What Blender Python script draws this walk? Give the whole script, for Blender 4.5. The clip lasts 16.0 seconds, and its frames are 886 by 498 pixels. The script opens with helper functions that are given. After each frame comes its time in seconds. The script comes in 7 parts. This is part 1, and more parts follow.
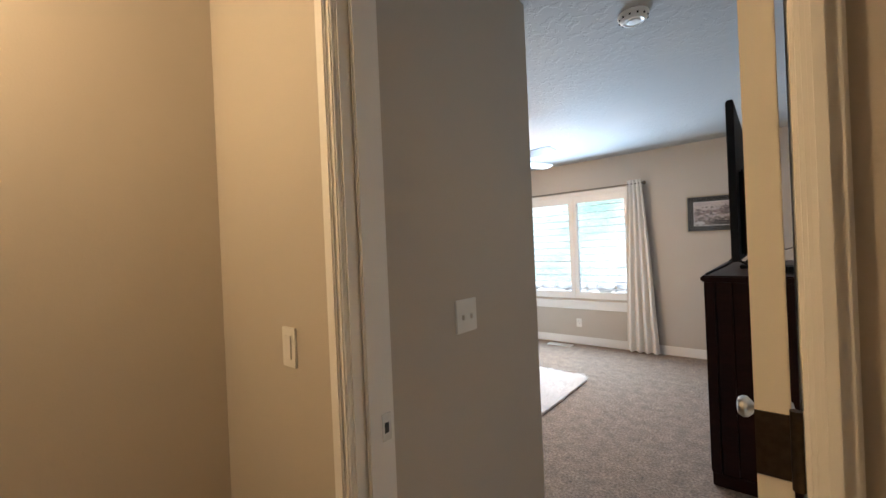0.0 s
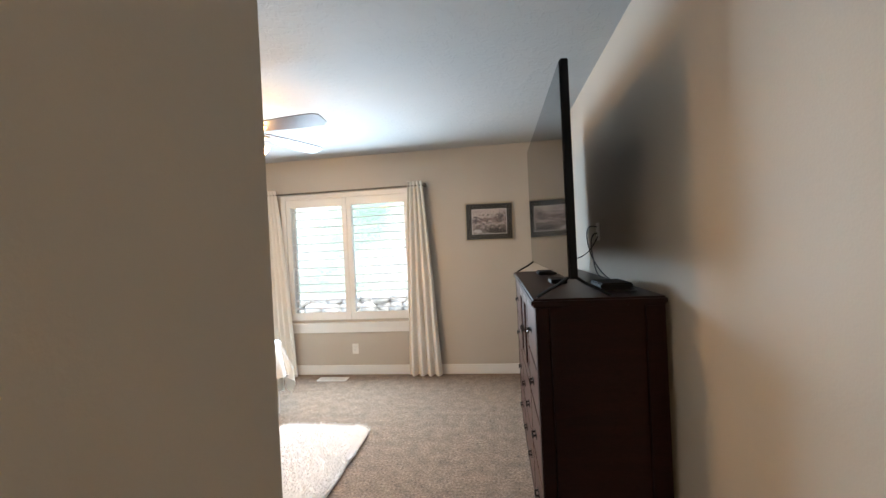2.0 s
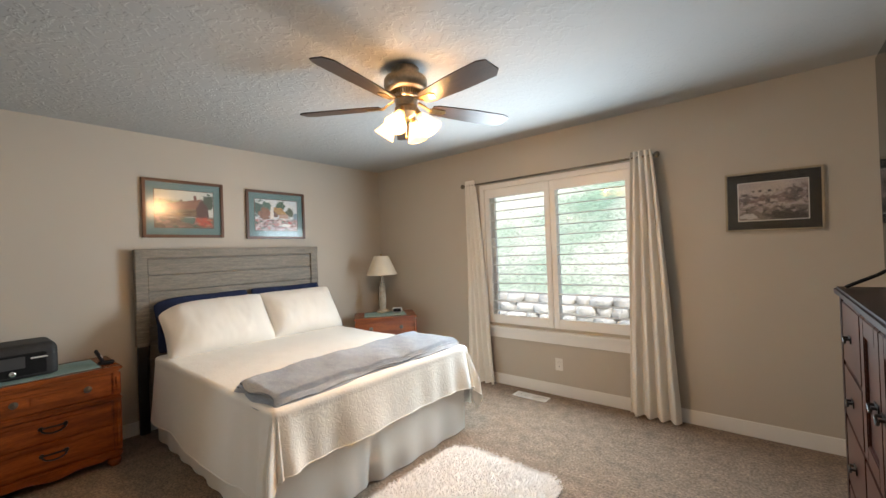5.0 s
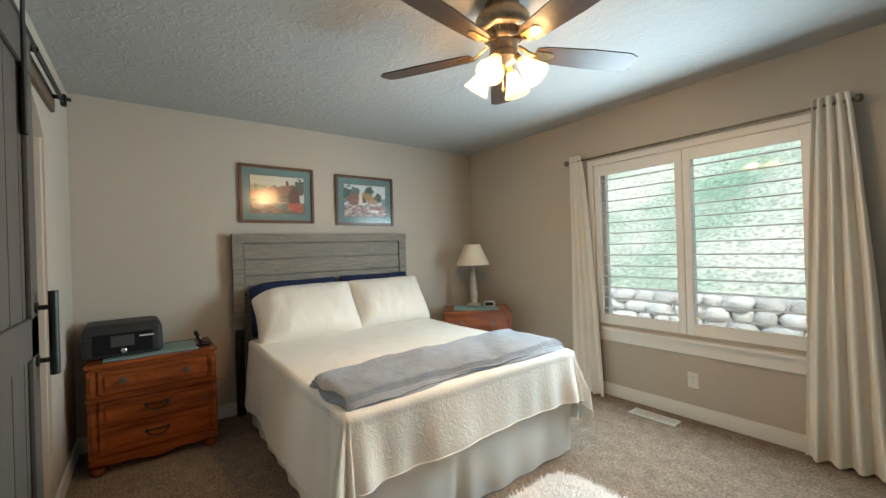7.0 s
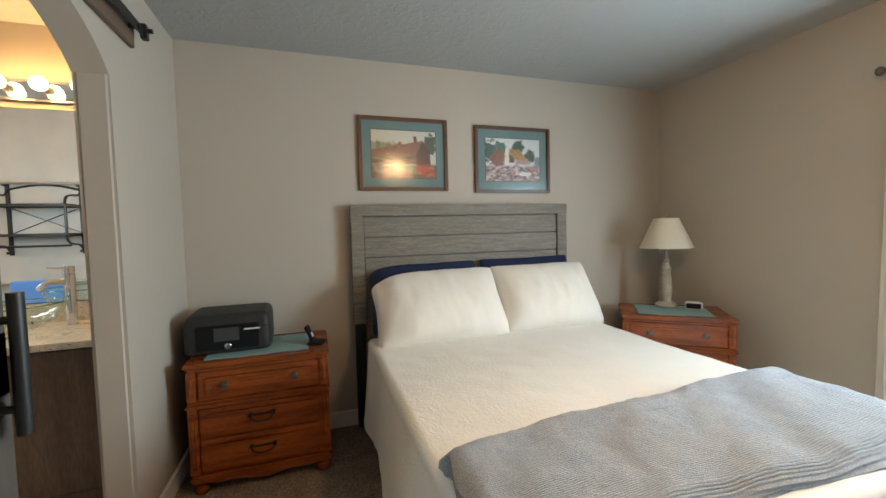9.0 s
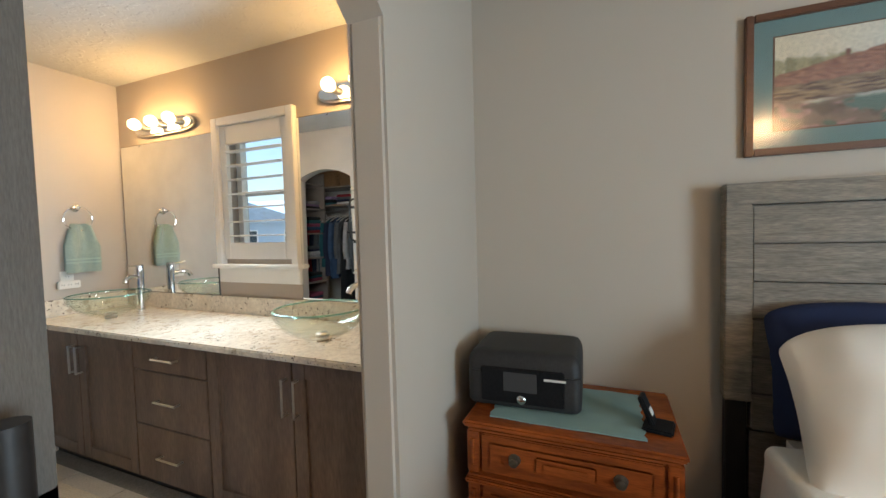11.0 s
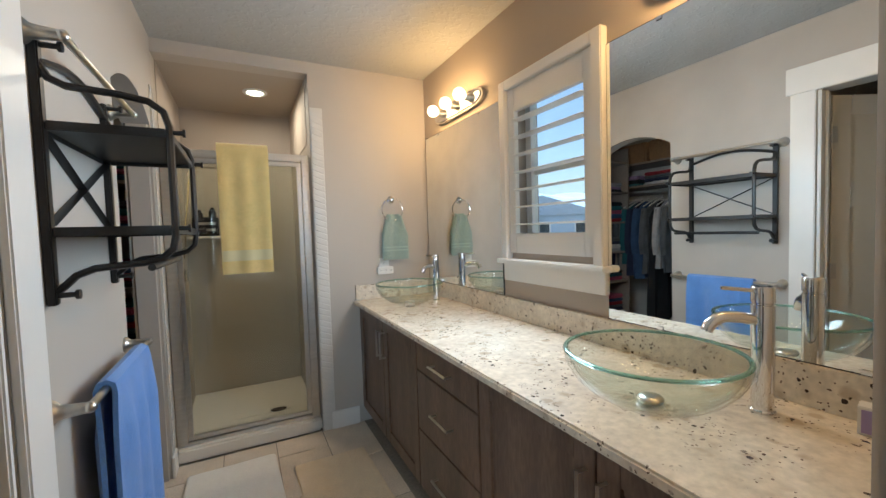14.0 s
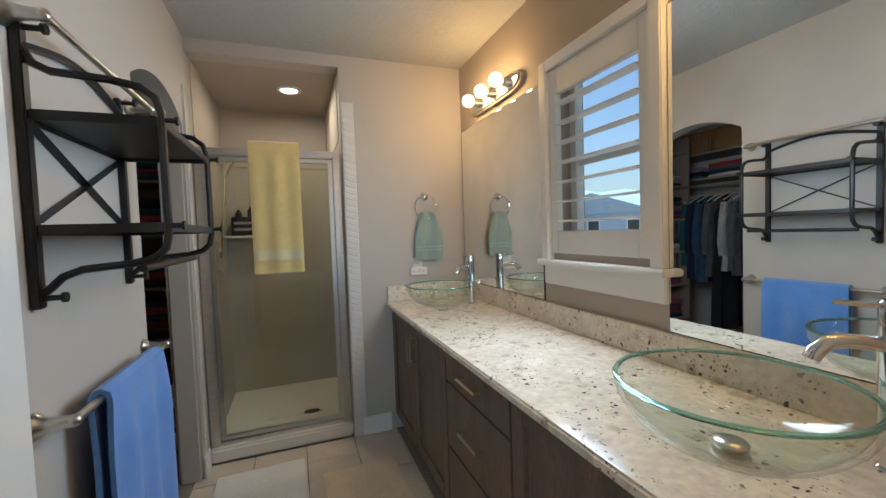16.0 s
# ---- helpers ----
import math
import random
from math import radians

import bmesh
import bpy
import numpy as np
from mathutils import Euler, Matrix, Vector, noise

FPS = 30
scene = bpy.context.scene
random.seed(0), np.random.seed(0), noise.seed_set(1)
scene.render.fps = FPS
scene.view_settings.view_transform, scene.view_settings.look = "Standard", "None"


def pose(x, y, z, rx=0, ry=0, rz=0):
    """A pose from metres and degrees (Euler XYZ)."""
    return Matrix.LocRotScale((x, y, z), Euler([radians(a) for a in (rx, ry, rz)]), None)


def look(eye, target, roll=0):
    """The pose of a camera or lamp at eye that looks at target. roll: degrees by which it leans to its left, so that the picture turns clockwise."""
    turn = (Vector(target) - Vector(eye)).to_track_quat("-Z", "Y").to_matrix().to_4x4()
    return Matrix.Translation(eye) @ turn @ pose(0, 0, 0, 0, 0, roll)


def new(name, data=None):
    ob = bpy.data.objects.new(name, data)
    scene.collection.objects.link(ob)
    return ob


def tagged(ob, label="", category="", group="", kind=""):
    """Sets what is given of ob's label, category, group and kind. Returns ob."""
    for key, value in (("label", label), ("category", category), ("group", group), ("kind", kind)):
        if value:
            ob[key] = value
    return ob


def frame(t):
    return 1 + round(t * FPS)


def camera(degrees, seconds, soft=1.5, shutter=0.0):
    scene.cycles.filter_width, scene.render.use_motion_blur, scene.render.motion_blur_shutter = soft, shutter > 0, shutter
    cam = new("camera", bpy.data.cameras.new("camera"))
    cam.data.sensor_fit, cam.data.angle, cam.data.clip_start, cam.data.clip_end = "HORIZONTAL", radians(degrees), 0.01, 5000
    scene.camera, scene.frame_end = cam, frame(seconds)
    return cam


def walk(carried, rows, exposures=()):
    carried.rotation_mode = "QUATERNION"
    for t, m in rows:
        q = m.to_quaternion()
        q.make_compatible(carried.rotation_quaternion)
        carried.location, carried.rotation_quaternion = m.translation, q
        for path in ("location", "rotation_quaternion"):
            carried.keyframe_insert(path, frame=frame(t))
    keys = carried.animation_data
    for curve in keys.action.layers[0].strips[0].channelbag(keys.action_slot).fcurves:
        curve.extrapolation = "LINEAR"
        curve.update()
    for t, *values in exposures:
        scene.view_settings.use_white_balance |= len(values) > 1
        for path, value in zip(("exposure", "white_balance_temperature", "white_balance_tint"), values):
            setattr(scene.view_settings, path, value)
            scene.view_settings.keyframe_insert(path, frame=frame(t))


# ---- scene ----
cam = camera(96.7, 16.0)
PATH = [
    (0, (-0.036, 0.172, 1.369), (-1.325, 1.701, 1.367), -2.5),
    (0.5, (-0.226, 0.404, 1.369), (-1.177, 2.164, 1.367), -2.6),
    (1, (-0.357, 0.646, 1.36), (-0.963, 2.552, 1.356), -2.7),
    (1.5, (-0.448, 0.883, 1.367), (-0.816, 2.849, 1.358), -2.7),
    (2, (-0.488, 1.17, 1.381), (-0.753, 3.152, 1.37), -2.8),
    (2.5, (-0.494, 1.429, 1.366), (-0.813, 3.403, 1.359), -2.4),
    (2.8, (-0.507, 1.574, 1.368), (-0.905, 3.534, 1.374), -2.0),
    (3, (-0.515, 1.66, 1.369), (-0.984, 3.605, 1.363), -2.3),
    (3.5, (-0.536, 1.851, 1.375), (-1.221, 3.73, 1.375), -2.3),
    (4, (-0.559, 1.934, 1.386), (-1.46, 3.72, 1.393), -2.2),
    (4.5, (-0.53, 1.982, 1.38), (-1.652, 3.637, 1.388), -2.3),
    (5, (-0.56, 1.948, 1.368), (-1.839, 3.486, 1.382), -2.2),
    (7.5, (-1.076, 2.379, 1.297), (-2.729, 3.504, 1.276), -2.1),
    (8, (-1.333, 2.529, 1.296), (-3.051, 3.551, 1.243), -2.3),
    (8.2, (-1.426, 2.558, 1.295), (-3.18, 3.518, 1.228), -2.0),
    (10.3, (-2.46, 2.528, 1.351), (-4.443, 2.282, 1.25), -1.7),
    (10.5, (-2.544, 2.496, 1.357), (-4.499, 2.088, 1.256), -1.6),
    (10.8, (-2.655, 2.469, 1.337), (-4.549, 1.835, 1.247), -1.4),
    (11, (-2.731, 2.393, 1.34), (-4.575, 1.623, 1.249), -1.5),
    (11.5, (-2.901, 2.326, 1.342), (-4.56, 1.213, 1.248), -1.5),
    (12, (-2.969, 2.207, 1.325), (-4.42, 0.834, 1.235), -1.6),
    (12.5, (-3.033, 2.091, 1.316), (-4.283, 0.532, 1.226), -1.6),
    (13, (-3.101, 2.002, 1.31), (-4.195, 0.33, 1.217), -1.7),
    (13.5, (-3.175, 1.915, 1.315), (-4.145, 0.168, 1.22), -1.7),
    (14, (-3.256, 1.83, 1.325), (-4.161, 0.048, 1.231), -1.8),
    (14.5, (-3.318, 1.766, 1.331), (-4.164, -0.045, 1.237), -1.9),
    (15, (-3.358, 1.72, 1.336), (-4.143, -0.117, 1.241), -1.9),
    (15.5, (-3.388, 1.689, 1.333), (-4.117, -0.172, 1.241), -2.0),
    (16, (-3.381, 1.703, 1.316), (-4.079, -0.169, 1.227), -2.0),
]
EXPOSURES = [(0.0, 1.66, 5550, 10), (0.5, 1.62, 5550, 6), (1.2, 1.68, 5750, 8), (2.4, 1.57, 6150, 10), (3.0, 1.38, 6350, 10), (3.5, 1.12, 6550, 11), (5.0, 1.08, 6600, 11), (7.5, 0.86, 6250, 2), (10.3, 0.99, 6200, 6), (12.0, 0.95, 5750, 5), (13.5, 0.78, 5750, 5), (15.0, 0.5, 5650, 5), (16.0, 0.38, 5650, 5)]
walk(cam, [(t, look(eye, target, roll)) for t, eye, target, roll in PATH], EXPOSURES)

# ---- world, sun, exposure ----
world = bpy.data.worlds.new("sky")
scene.world = world
world.use_nodes = True
wn = world.node_tree.nodes
sky = wn.new("ShaderNodeTexSky")
sky.sky_type = "NISHITA"
sky.sun_disc = False
sky.sun_elevation = radians(55)
sky.sun_rotation = radians(140)
sky.dust_density = 2.0
wn["Background"].inputs["Strength"].default_value = 0.15
world.node_tree.links.new(sky.outputs[0], wn["Background"].inputs[0])
sun = new("sun", bpy.data.lights.new("sun", "SUN"))
sun.data.energy, sun.data.angle, sun.data.color = 1.5, radians(0.5), (1.0, 0.98, 0.95)
sun.matrix_world = look((8, -9, 18), (0, 2, 0))


def area_lamp(name, eye, target, sx, sy, watts, colour):
    ob = new(name, bpy.data.lights.new(name, "AREA"))
    ob.data.shape, ob.data.size, ob.data.size_y = "RECTANGLE", sx, sy
    ob.data.energy, ob.data.color = watts, colour
    ob.matrix_world = look(eye, target)
    return ob


def bulb_lamp(name, at, watts, colour, radius=0.03):
    ob = new(name, bpy.data.lights.new(name, "POINT"))
    ob.data.energy, ob.data.color, ob.data.shadow_soft_size = watts, colour, radius
    ob.location = at
    return ob


WARM = (1.0, 0.60, 0.29)
# daylight in the openings of the two windows
area_lamp("window_daylight", (-2.13, 5.265, 1.30), (-2.13, 0.0, 1.15), 1.22, 1.0, 42, (0.72, 0.88, 1.0))
area_lamp("bath_window_daylight", (-4.395, 0.447, 1.60), (-1.5, 0.447, 0.9), 0.42, 0.60, 10.5, (0.76, 0.89, 1.0))
# lamps of the place
for k in range(4):
    a = radians(20 + 90 * k)
    bulb_lamp("fan_bulb", (-2.16 + 0.135 * math.cos(a), 3.59 + 0.135 * math.sin(a), 2.092), 9.6, WARM, 0.022)
for y in (-0.52, -0.345, -0.17, 1.08, 1.25, 1.42):
    bulb_lamp("vanity_bulb_light", (-4.395, y, 2.095), 2.15, (1.0, 0.55, 0.19), 0.036)
bulb_lamp("hall_bulb", (-1.15, -0.35, 2.27), 14.0, (1.0, 0.66, 0.32), 0.08)
area_lamp("shower_downlight", (-3.39, -1.357, 2.335), (-3.39, -1.357, 0), 0.10, 0.10, 4.5, (1.0, 0.82, 0.6))
# unseen fill lamp added to brighten the closet; no fixture holds it
area_lamp("closet_fill", (-1.95, -0.4, 2.40), (-1.95, -0.4, 0), 0.15, 0.15, 0.6, (1.0, 0.8, 0.6))


# ---- materials ----
def material(name, colour, rough=0.6, metal=0.0, second=None, scale=6.0, amount=1.0, fine=0.0, fine_scale=120.0, bump=0.0, bump_scale=80.0, stretch=(1, 1, 1), spec=0.5, sheen=0.0):
    """Principled paint with a slow stain and a fine grain in colour, and relief in the normal."""
    m = bpy.data.materials.new(name)
    m.use_nodes = True
    n, l = m.node_tree.nodes, m.node_tree.links
    p = n["Principled BSDF"]
    p.inputs["Roughness"].default_value, p.inputs["Metallic"].default_value = rough, metal
    p.inputs["Specular IOR Level"].default_value = spec
    p.inputs["Sheen Weight"].default_value = sheen
    tc, mp = n.new("ShaderNodeTexCoord"), n.new("ShaderNodeMapping")
    mp.inputs["Scale"].default_value = stretch
    l.new(tc.outputs["Object"], mp.inputs[0])
    second = second or tuple(c * 0.88 for c in colour)
    nz = n.new("ShaderNodeTexNoise")
    nz.inputs["Scale"].default_value, nz.inputs["Detail"].default_value = scale, 5
    l.new(mp.outputs[0], nz.inputs["Vector"])
    ramp = n.new("ShaderNodeValToRGB")
    ramp.color_ramp.elements[0].position, ramp.color_ramp.elements[1].position = 0.5 - 0.22 / amount, 0.5 + 0.22 / amount
    ramp.color_ramp.elements[0].color, ramp.color_ramp.elements[1].color = (*second, 1), (*colour, 1)
    l.new(nz.outputs["Fac"], ramp.inputs[0])
    out = ramp.outputs[0]
    if fine:
        nf = n.new("ShaderNodeTexNoise")
        nf.inputs["Scale"].default_value, nf.inputs["Detail"].default_value = fine_scale, 3
        l.new(mp.outputs[0], nf.inputs["Vector"])
        mr = n.new("ShaderNodeMapRange")
        mr.inputs[1].default_value, mr.inputs[2].default_value = 0.3, 0.7
        mr.inputs[3].default_value, mr.inputs[4].default_value = 1 - fine, 1 + fine
        l.new(nf.outputs["Fac"], mr.inputs[0])
        mix = n.new("ShaderNodeMix")
        mix.data_type, mix.blend_type = "RGBA", "MULTIPLY"
        mix.inputs[0].default_value = 1.0
        l.new(out, mix.inputs[6])
        l.new(mr.outputs[0], mix.inputs[7])
        out = mix.outputs[2]
    l.new(out, p.inputs["Base Color"])
    if bump:
        nb = n.new("ShaderNodeTexNoise")
        nb.inputs["Scale"].default_value, nb.inputs["Detail"].default_value = bump_scale, 4
        l.new(mp.outputs[0], nb.inputs["Vector"])
        bp = n.new("ShaderNodeBump")
        bp.inputs["Strength"].default_value, bp.inputs["Distance"].default_value = min(1.0, bump), 0.004
        l.new(nb.outputs["Fac"], bp.inputs["Height"])
        l.new(bp.outputs[0], p.inputs["Normal"])
    return m


def random_tint(m, spread=0.12):
    """Vary a material from piece to piece."""
    n, l = m.node_tree.nodes, m.node_tree.links
    p = n["Principled BSDF"]
    old = p.inputs["Base Color"].links[0].from_socket
    info, mr, mix = n.new("ShaderNodeObjectInfo"), n.new("ShaderNodeMapRange"), n.new("ShaderNodeMix")
    mr.inputs[3].default_value, mr.inputs[4].default_value = 1 - spread, 1 + spread
    l.new(info.outputs["Random"], mr.inputs[0])
    mix.data_type, mix.blend_type = "RGBA", "MULTIPLY"
    mix.inputs[0].default_value = 1.0
    l.new(old, mix.inputs[6])
    l.new(mr.outputs[0], mix.inputs[7])
    l.new(mix.outputs[2], p.inputs["Base Color"])
    return m


def glowing(name, colour, strength, base=(0.9, 0.88, 0.8)):
    m = material(name, base, 0.3)
    p = m.node_tree.nodes["Principled BSDF"]
    p.inputs["Emission Color"].default_value, p.inputs["Emission Strength"].default_value = (*colour, 1), strength
    return m


def clear_pane(name, tint, gloss_rough=0.0, ior=1.45):
    """A thin pane: see-through, with gloss by Fresnel."""
    m = bpy.data.materials.new(name)
    m.use_nodes = True
    n, l = m.node_tree.nodes, m.node_tree.links
    n.remove(n["Principled BSDF"])
    tr, gl, fr, mx = n.new("ShaderNodeBsdfTransparent"), n.new("ShaderNodeBsdfGlossy"), n.new("ShaderNodeLayerWeight"), n.new("ShaderNodeMixShader")
    tr.inputs[0].default_value, gl.inputs["Roughness"].default_value = (*tint, 1), gloss_rough
    pw, sc = n.new("ShaderNodeMath"), n.new("ShaderNodeMath")
    pw.operation, pw.inputs[1].default_value = "POWER", 5.0
    fr.inputs[0].default_value = 0.5
    l.new(fr.outputs["Facing"], pw.inputs[0])
    sc.operation, sc.inputs[1].default_value, sc.inputs[2].default_value = "MULTIPLY_ADD", 0.96, ((ior - 1) / (ior + 1)) ** 2
    l.new(pw.outputs[0], sc.inputs[0])
    l.new(sc.outputs[0], mx.inputs[0])
    l.new(tr.outputs[0], mx.inputs[1])
    l.new(gl.outputs[0], mx.inputs[2])
    l.new(mx.outputs[0], n["Material Output"].inputs[0])
    return m


WALL = material("wall_paint", (0.505, 0.452, 0.380), 0.75, second=(0.485, 0.432, 0.362), scale=1.5, bump=0.10, bump_scale=160)
BATH_WALL = material("bath_wall_paint", (0.49, 0.45, 0.40), 0.7, second=(0.47, 0.43, 0.38), scale=1.5, bump=0.10, bump_scale=160)
TAUPE = material("taupe_accent_paint", (0.42, 0.36, 0.30), 0.7, second=(0.40, 0.342, 0.284), scale=1.5, bump=0.10, bump_scale=160)
WHITE = material("white_trim_paint", (0.80, 0.78, 0.74), 0.35, second=(0.77, 0.75, 0.71), scale=3, bump=0.03, bump_scale=60)
DOORWHITE = material("white_door_paint", (0.69, 0.645, 0.555), 0.5, second=(0.67, 0.625, 0.535), scale=2, spec=0.3, bump=0.03, bump_scale=90)
CARPET = material("brown_carpet", (0.285, 0.212, 0.154), 1.0, second=(0.180, 0.133, 0.098), scale=13, amount=1.0, fine=0.45, fine_scale=70, bump=1.0, bump_scale=220, spec=0.1, sheen=0.1)
BATHTILE = random_tint(material("stone_floor_tile", (0.70, 0.61, 0.50), 0.4, second=(0.58, 0.50, 0.41), scale=7, fine=0.15, bump=0.1), 0.08)
GROUT = material("grout", (0.28, 0.25, 0.21), 0.9, fine=0.2)
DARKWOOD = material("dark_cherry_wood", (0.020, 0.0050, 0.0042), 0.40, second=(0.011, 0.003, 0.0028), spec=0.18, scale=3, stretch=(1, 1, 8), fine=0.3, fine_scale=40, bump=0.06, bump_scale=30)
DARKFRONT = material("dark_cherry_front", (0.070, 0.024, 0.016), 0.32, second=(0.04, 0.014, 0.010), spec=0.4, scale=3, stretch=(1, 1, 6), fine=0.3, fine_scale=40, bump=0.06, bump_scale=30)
PINE = material("orange_pine", (0.36, 0.088, 0.017), 0.27, second=(0.16, 0.036, 0.008), scale=3, stretch=(4, 1, 9), fine=0.18, fine_scale=30, bump=0.08, bump_scale=20)
GREYWOOD = material("weathered_grey_wood", (0.25, 0.215, 0.168), 0.6, second=(0.145, 0.122, 0.094), scale=4, stretch=(1, 1.4, 14), fine=0.30, fine_scale=24, bump=0.25, bump_scale=22)
VANITYWOOD = material("walnut_vanity_wood", (0.170, 0.110, 0.076), 0.34, second=(0.100, 0.063, 0.043), scale=3, stretch=(1, 5, 1), fine=0.22, fine_scale=22, bump=0.06, bump_scale=20)
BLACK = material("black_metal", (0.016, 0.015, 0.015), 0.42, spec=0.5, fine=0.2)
BLACKPLASTIC = material("black_plastic", (0.012, 0.012, 0.013), 0.6, spec=0.12, fine=0.2, bump=0.05, bump_scale=300)
SCREEN = material("screen_glass", (0.012, 0.011, 0.011), 0.05, spec=0.6)
SATIN = material("satin_nickel", (0.62, 0.59, 0.54), 0.28, metal=1.0, fine=0.05)
CHROME = material("chrome", (0.82, 0.82, 0.83), 0.07, metal=1.0)
ALUMINIUM = material("brushed_aluminium", (0.66, 0.65, 0.63), 0.3, metal=1.0, stretch=(1, 1, 10), fine=0.08)
BRONZE = material("antique_pewter", (0.20, 0.17, 0.13), 0.42, metal=0.9, fine=0.3, fine_scale=60)
DARKBRONZE = material("dark_bronze", (0.06, 0.045, 0.03), 0.35, metal=0.8, fine=0.2)
BRASS = material("antique_brass", (0.45, 0.32, 0.16), 0.3, metal=1.0, fine=0.2, fine_scale=60)
SHEET = material("white_sheet", (0.80, 0.755, 0.68), 0.9, second=(0.77, 0.72, 0.645), scale=4, bump=0.12, bump_scale=500, spec=0.2, sheen=0.2)
CURTAIN = material("white_linen_curtain", (0.80, 0.765, 0.70), 0.95, second=(0.76, 0.725, 0.66), scale=5, bump=0.12, bump_scale=500, spec=0.1, sheen=0.2)
NAVY = material("navy_cotton", (0.007, 0.016, 0.060), 0.9, scale=6, bump=0.1, bump_scale=300)
PLATE = material("white_plastic_plate", (0.80, 0.78, 0.73), 0.35)
MATBOARD = material("teal_matboard", (0.15, 0.24, 0.235), 0.8, fine=0.06)
DARKMAT = material("charcoal_matboard", (0.030, 0.026, 0.022), 0.7, fine=0.1)
FRAMEWOOD = material("mahogany_frame", (0.12, 0.050, 0.025), 0.35, scale=8, stretch=(1, 3, 3), fine=0.2)
GOLDFRAME = material("pale_gilt_frame", (0.42, 0.35, 0.25), 0.4, metal=0.3, fine=0.15)
TEALCLOTH = material("teal_cloth", (0.25, 0.37, 0.345), 0.95, scale=8, bump=0.35, bump_scale=350)
MIRROR = material("mirror_silver", (0.90, 0.92, 0.90), 0.0, metal=1.0)
MIRROR.node_tree.nodes["Principled BSDF"].inputs["Base Color"].default_value = (0.86, 0.90, 0.84, 1)


def ceiling_material():
    """White paint over knocked-down plaster blots."""
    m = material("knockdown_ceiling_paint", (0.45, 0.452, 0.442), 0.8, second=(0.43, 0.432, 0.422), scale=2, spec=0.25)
    n, l = m.node_tree.nodes, m.node_tree.links
    p, tc = n["Principled BSDF"], n.new("ShaderNodeTexCoord")
    nz, ramp, bp = n.new("ShaderNodeTexNoise"), n.new("ShaderNodeValToRGB"), n.new("ShaderNodeBump")
    nz.inputs["Scale"].default_value, nz.inputs["Detail"].default_value, nz.inputs["Distortion"].default_value = 22, 4, 0.6
    ramp.color_ramp.elements[0].position, ramp.color_ramp.elements[1].position = 0.50, 0.58
    l.new(tc.outputs["Object"], nz.inputs["Vector"])
    l.new(nz.outputs["Fac"], ramp.inputs[0])
    l.new(ramp.outputs[0], bp.inputs["Height"])
    bp.inputs["Strength"].default_value, bp.inputs["Distance"].default_value = 0.40, 0.004
    l.new(bp.outputs[0], p.inputs["Normal"])
    return m


CEIL = ceiling_material()


# ---- building blocks ----
def box(bm, x0, y0, z0, x1, y1, z1, bevel=0.0, segments=2):
    """A box with rounded edges added to bm. Returns its vertices."""
    got = bmesh.ops.create_cube(bm, size=1.0)["verts"]
    for v in got:
        v.co = Vector((x0 + (v.co.x + 0.5) * (x1 - x0), y0 + (v.co.y + 0.5) * (y1 - y0), z0 + (v.co.z + 0.5) * (z1 - z0)))
    if bevel:
        edges = list({e for v in got for e in v.link_edges})
        done = bmesh.ops.bevel(bm, geom=edges, offset=bevel, segments=segments, affect="EDGES", clamp_overlap=True)
        got = list({v for f in done["faces"] for v in f.verts} | {v for v in got if v.is_valid})
    return got


def rod(bm, a, b, r, segments=12, r2=None):
    """A round bar from a to b."""
    a, b = Vector(a), Vector(b)
    q = (b - a).to_track_quat("Z", "Y").to_matrix().to_4x4()
    m = Matrix.Translation((a + b) / 2) @ q
    return bmesh.ops.create_cone(bm, cap_ends=True, segments=segments, radius1=r, radius2=r if r2 is None else r2, depth=(b - a).length, matrix=m)["verts"]


def tube(bm, points, r, segments=8, flat=1.0):
    """A bent bar along points, closed at both ends."""
    pts = [Vector(p) for p in points]
    rings = []
    side = None
    for i, p in enumerate(pts):
        way = (pts[min(i + 1, len(pts) - 1)] - pts[max(i - 1, 0)]).normalized()
        if side is None:
            side = way.cross(Vector((0, 0, 1)) if abs(way.z) < 0.9 else Vector((1, 0, 0))).normalized()
        side = (side - way * side.dot(way)).normalized()
        up = way.cross(side)
        rings.append([bm.verts.new(p + r * (math.cos(k * math.tau / segments) * side + flat * math.sin(k * math.tau / segments) * up)) for k in range(segments)])
    for a, b in zip(rings, rings[1:]):
        for k in range(segments):
            bm.faces.new((a[k], a[(k + 1) % segments], b[(k + 1) % segments], b[k]))
    bm.faces.new(rings[0][::-1])
    bm.faces.new(rings[-1])


def lathe(bm, profile, at=(0, 0, 0), segments=24, matrix=None):
    """A turned body from (radius, height) pairs round z."""
    m = matrix or Matrix.Translation(at)
    rings = []
    for r, z in profile:
        rings.append([bm.verts.new(m @ Vector((max(r, 0.0004) * math.cos(k * math.tau / segments), max(r, 0.0004) * math.sin(k * math.tau / segments), z))) for k in range(segments)])
    for a, b in zip(rings, rings[1:]):
        for k in range(segments):
            bm.faces.new((a[k], a[(k + 1) % segments], b[(k + 1) % segments], b[k]))
    bm.faces.new(rings[0][::-1])
    bm.faces.new(rings[-1])


def prism(bm, outline, depth, matrix=None):
    """A flat outline of (u, v) pushed along the third axis by depth, set by matrix."""
    m = matrix or Matrix.Identity(4)
    a = [bm.verts.new(m @ Vector((u, v, 0))) for u, v in outline]
    b = [bm.verts.new(m @ Vector((u, v, depth))) for u, v in outline]
    bm.faces.new(a[::-1])
    bm.faces.new(b)
    for i in range(len(a)):
        j = (i + 1) % len(a)
        bm.faces.new((a[i], a[j], b[j], b[i]))


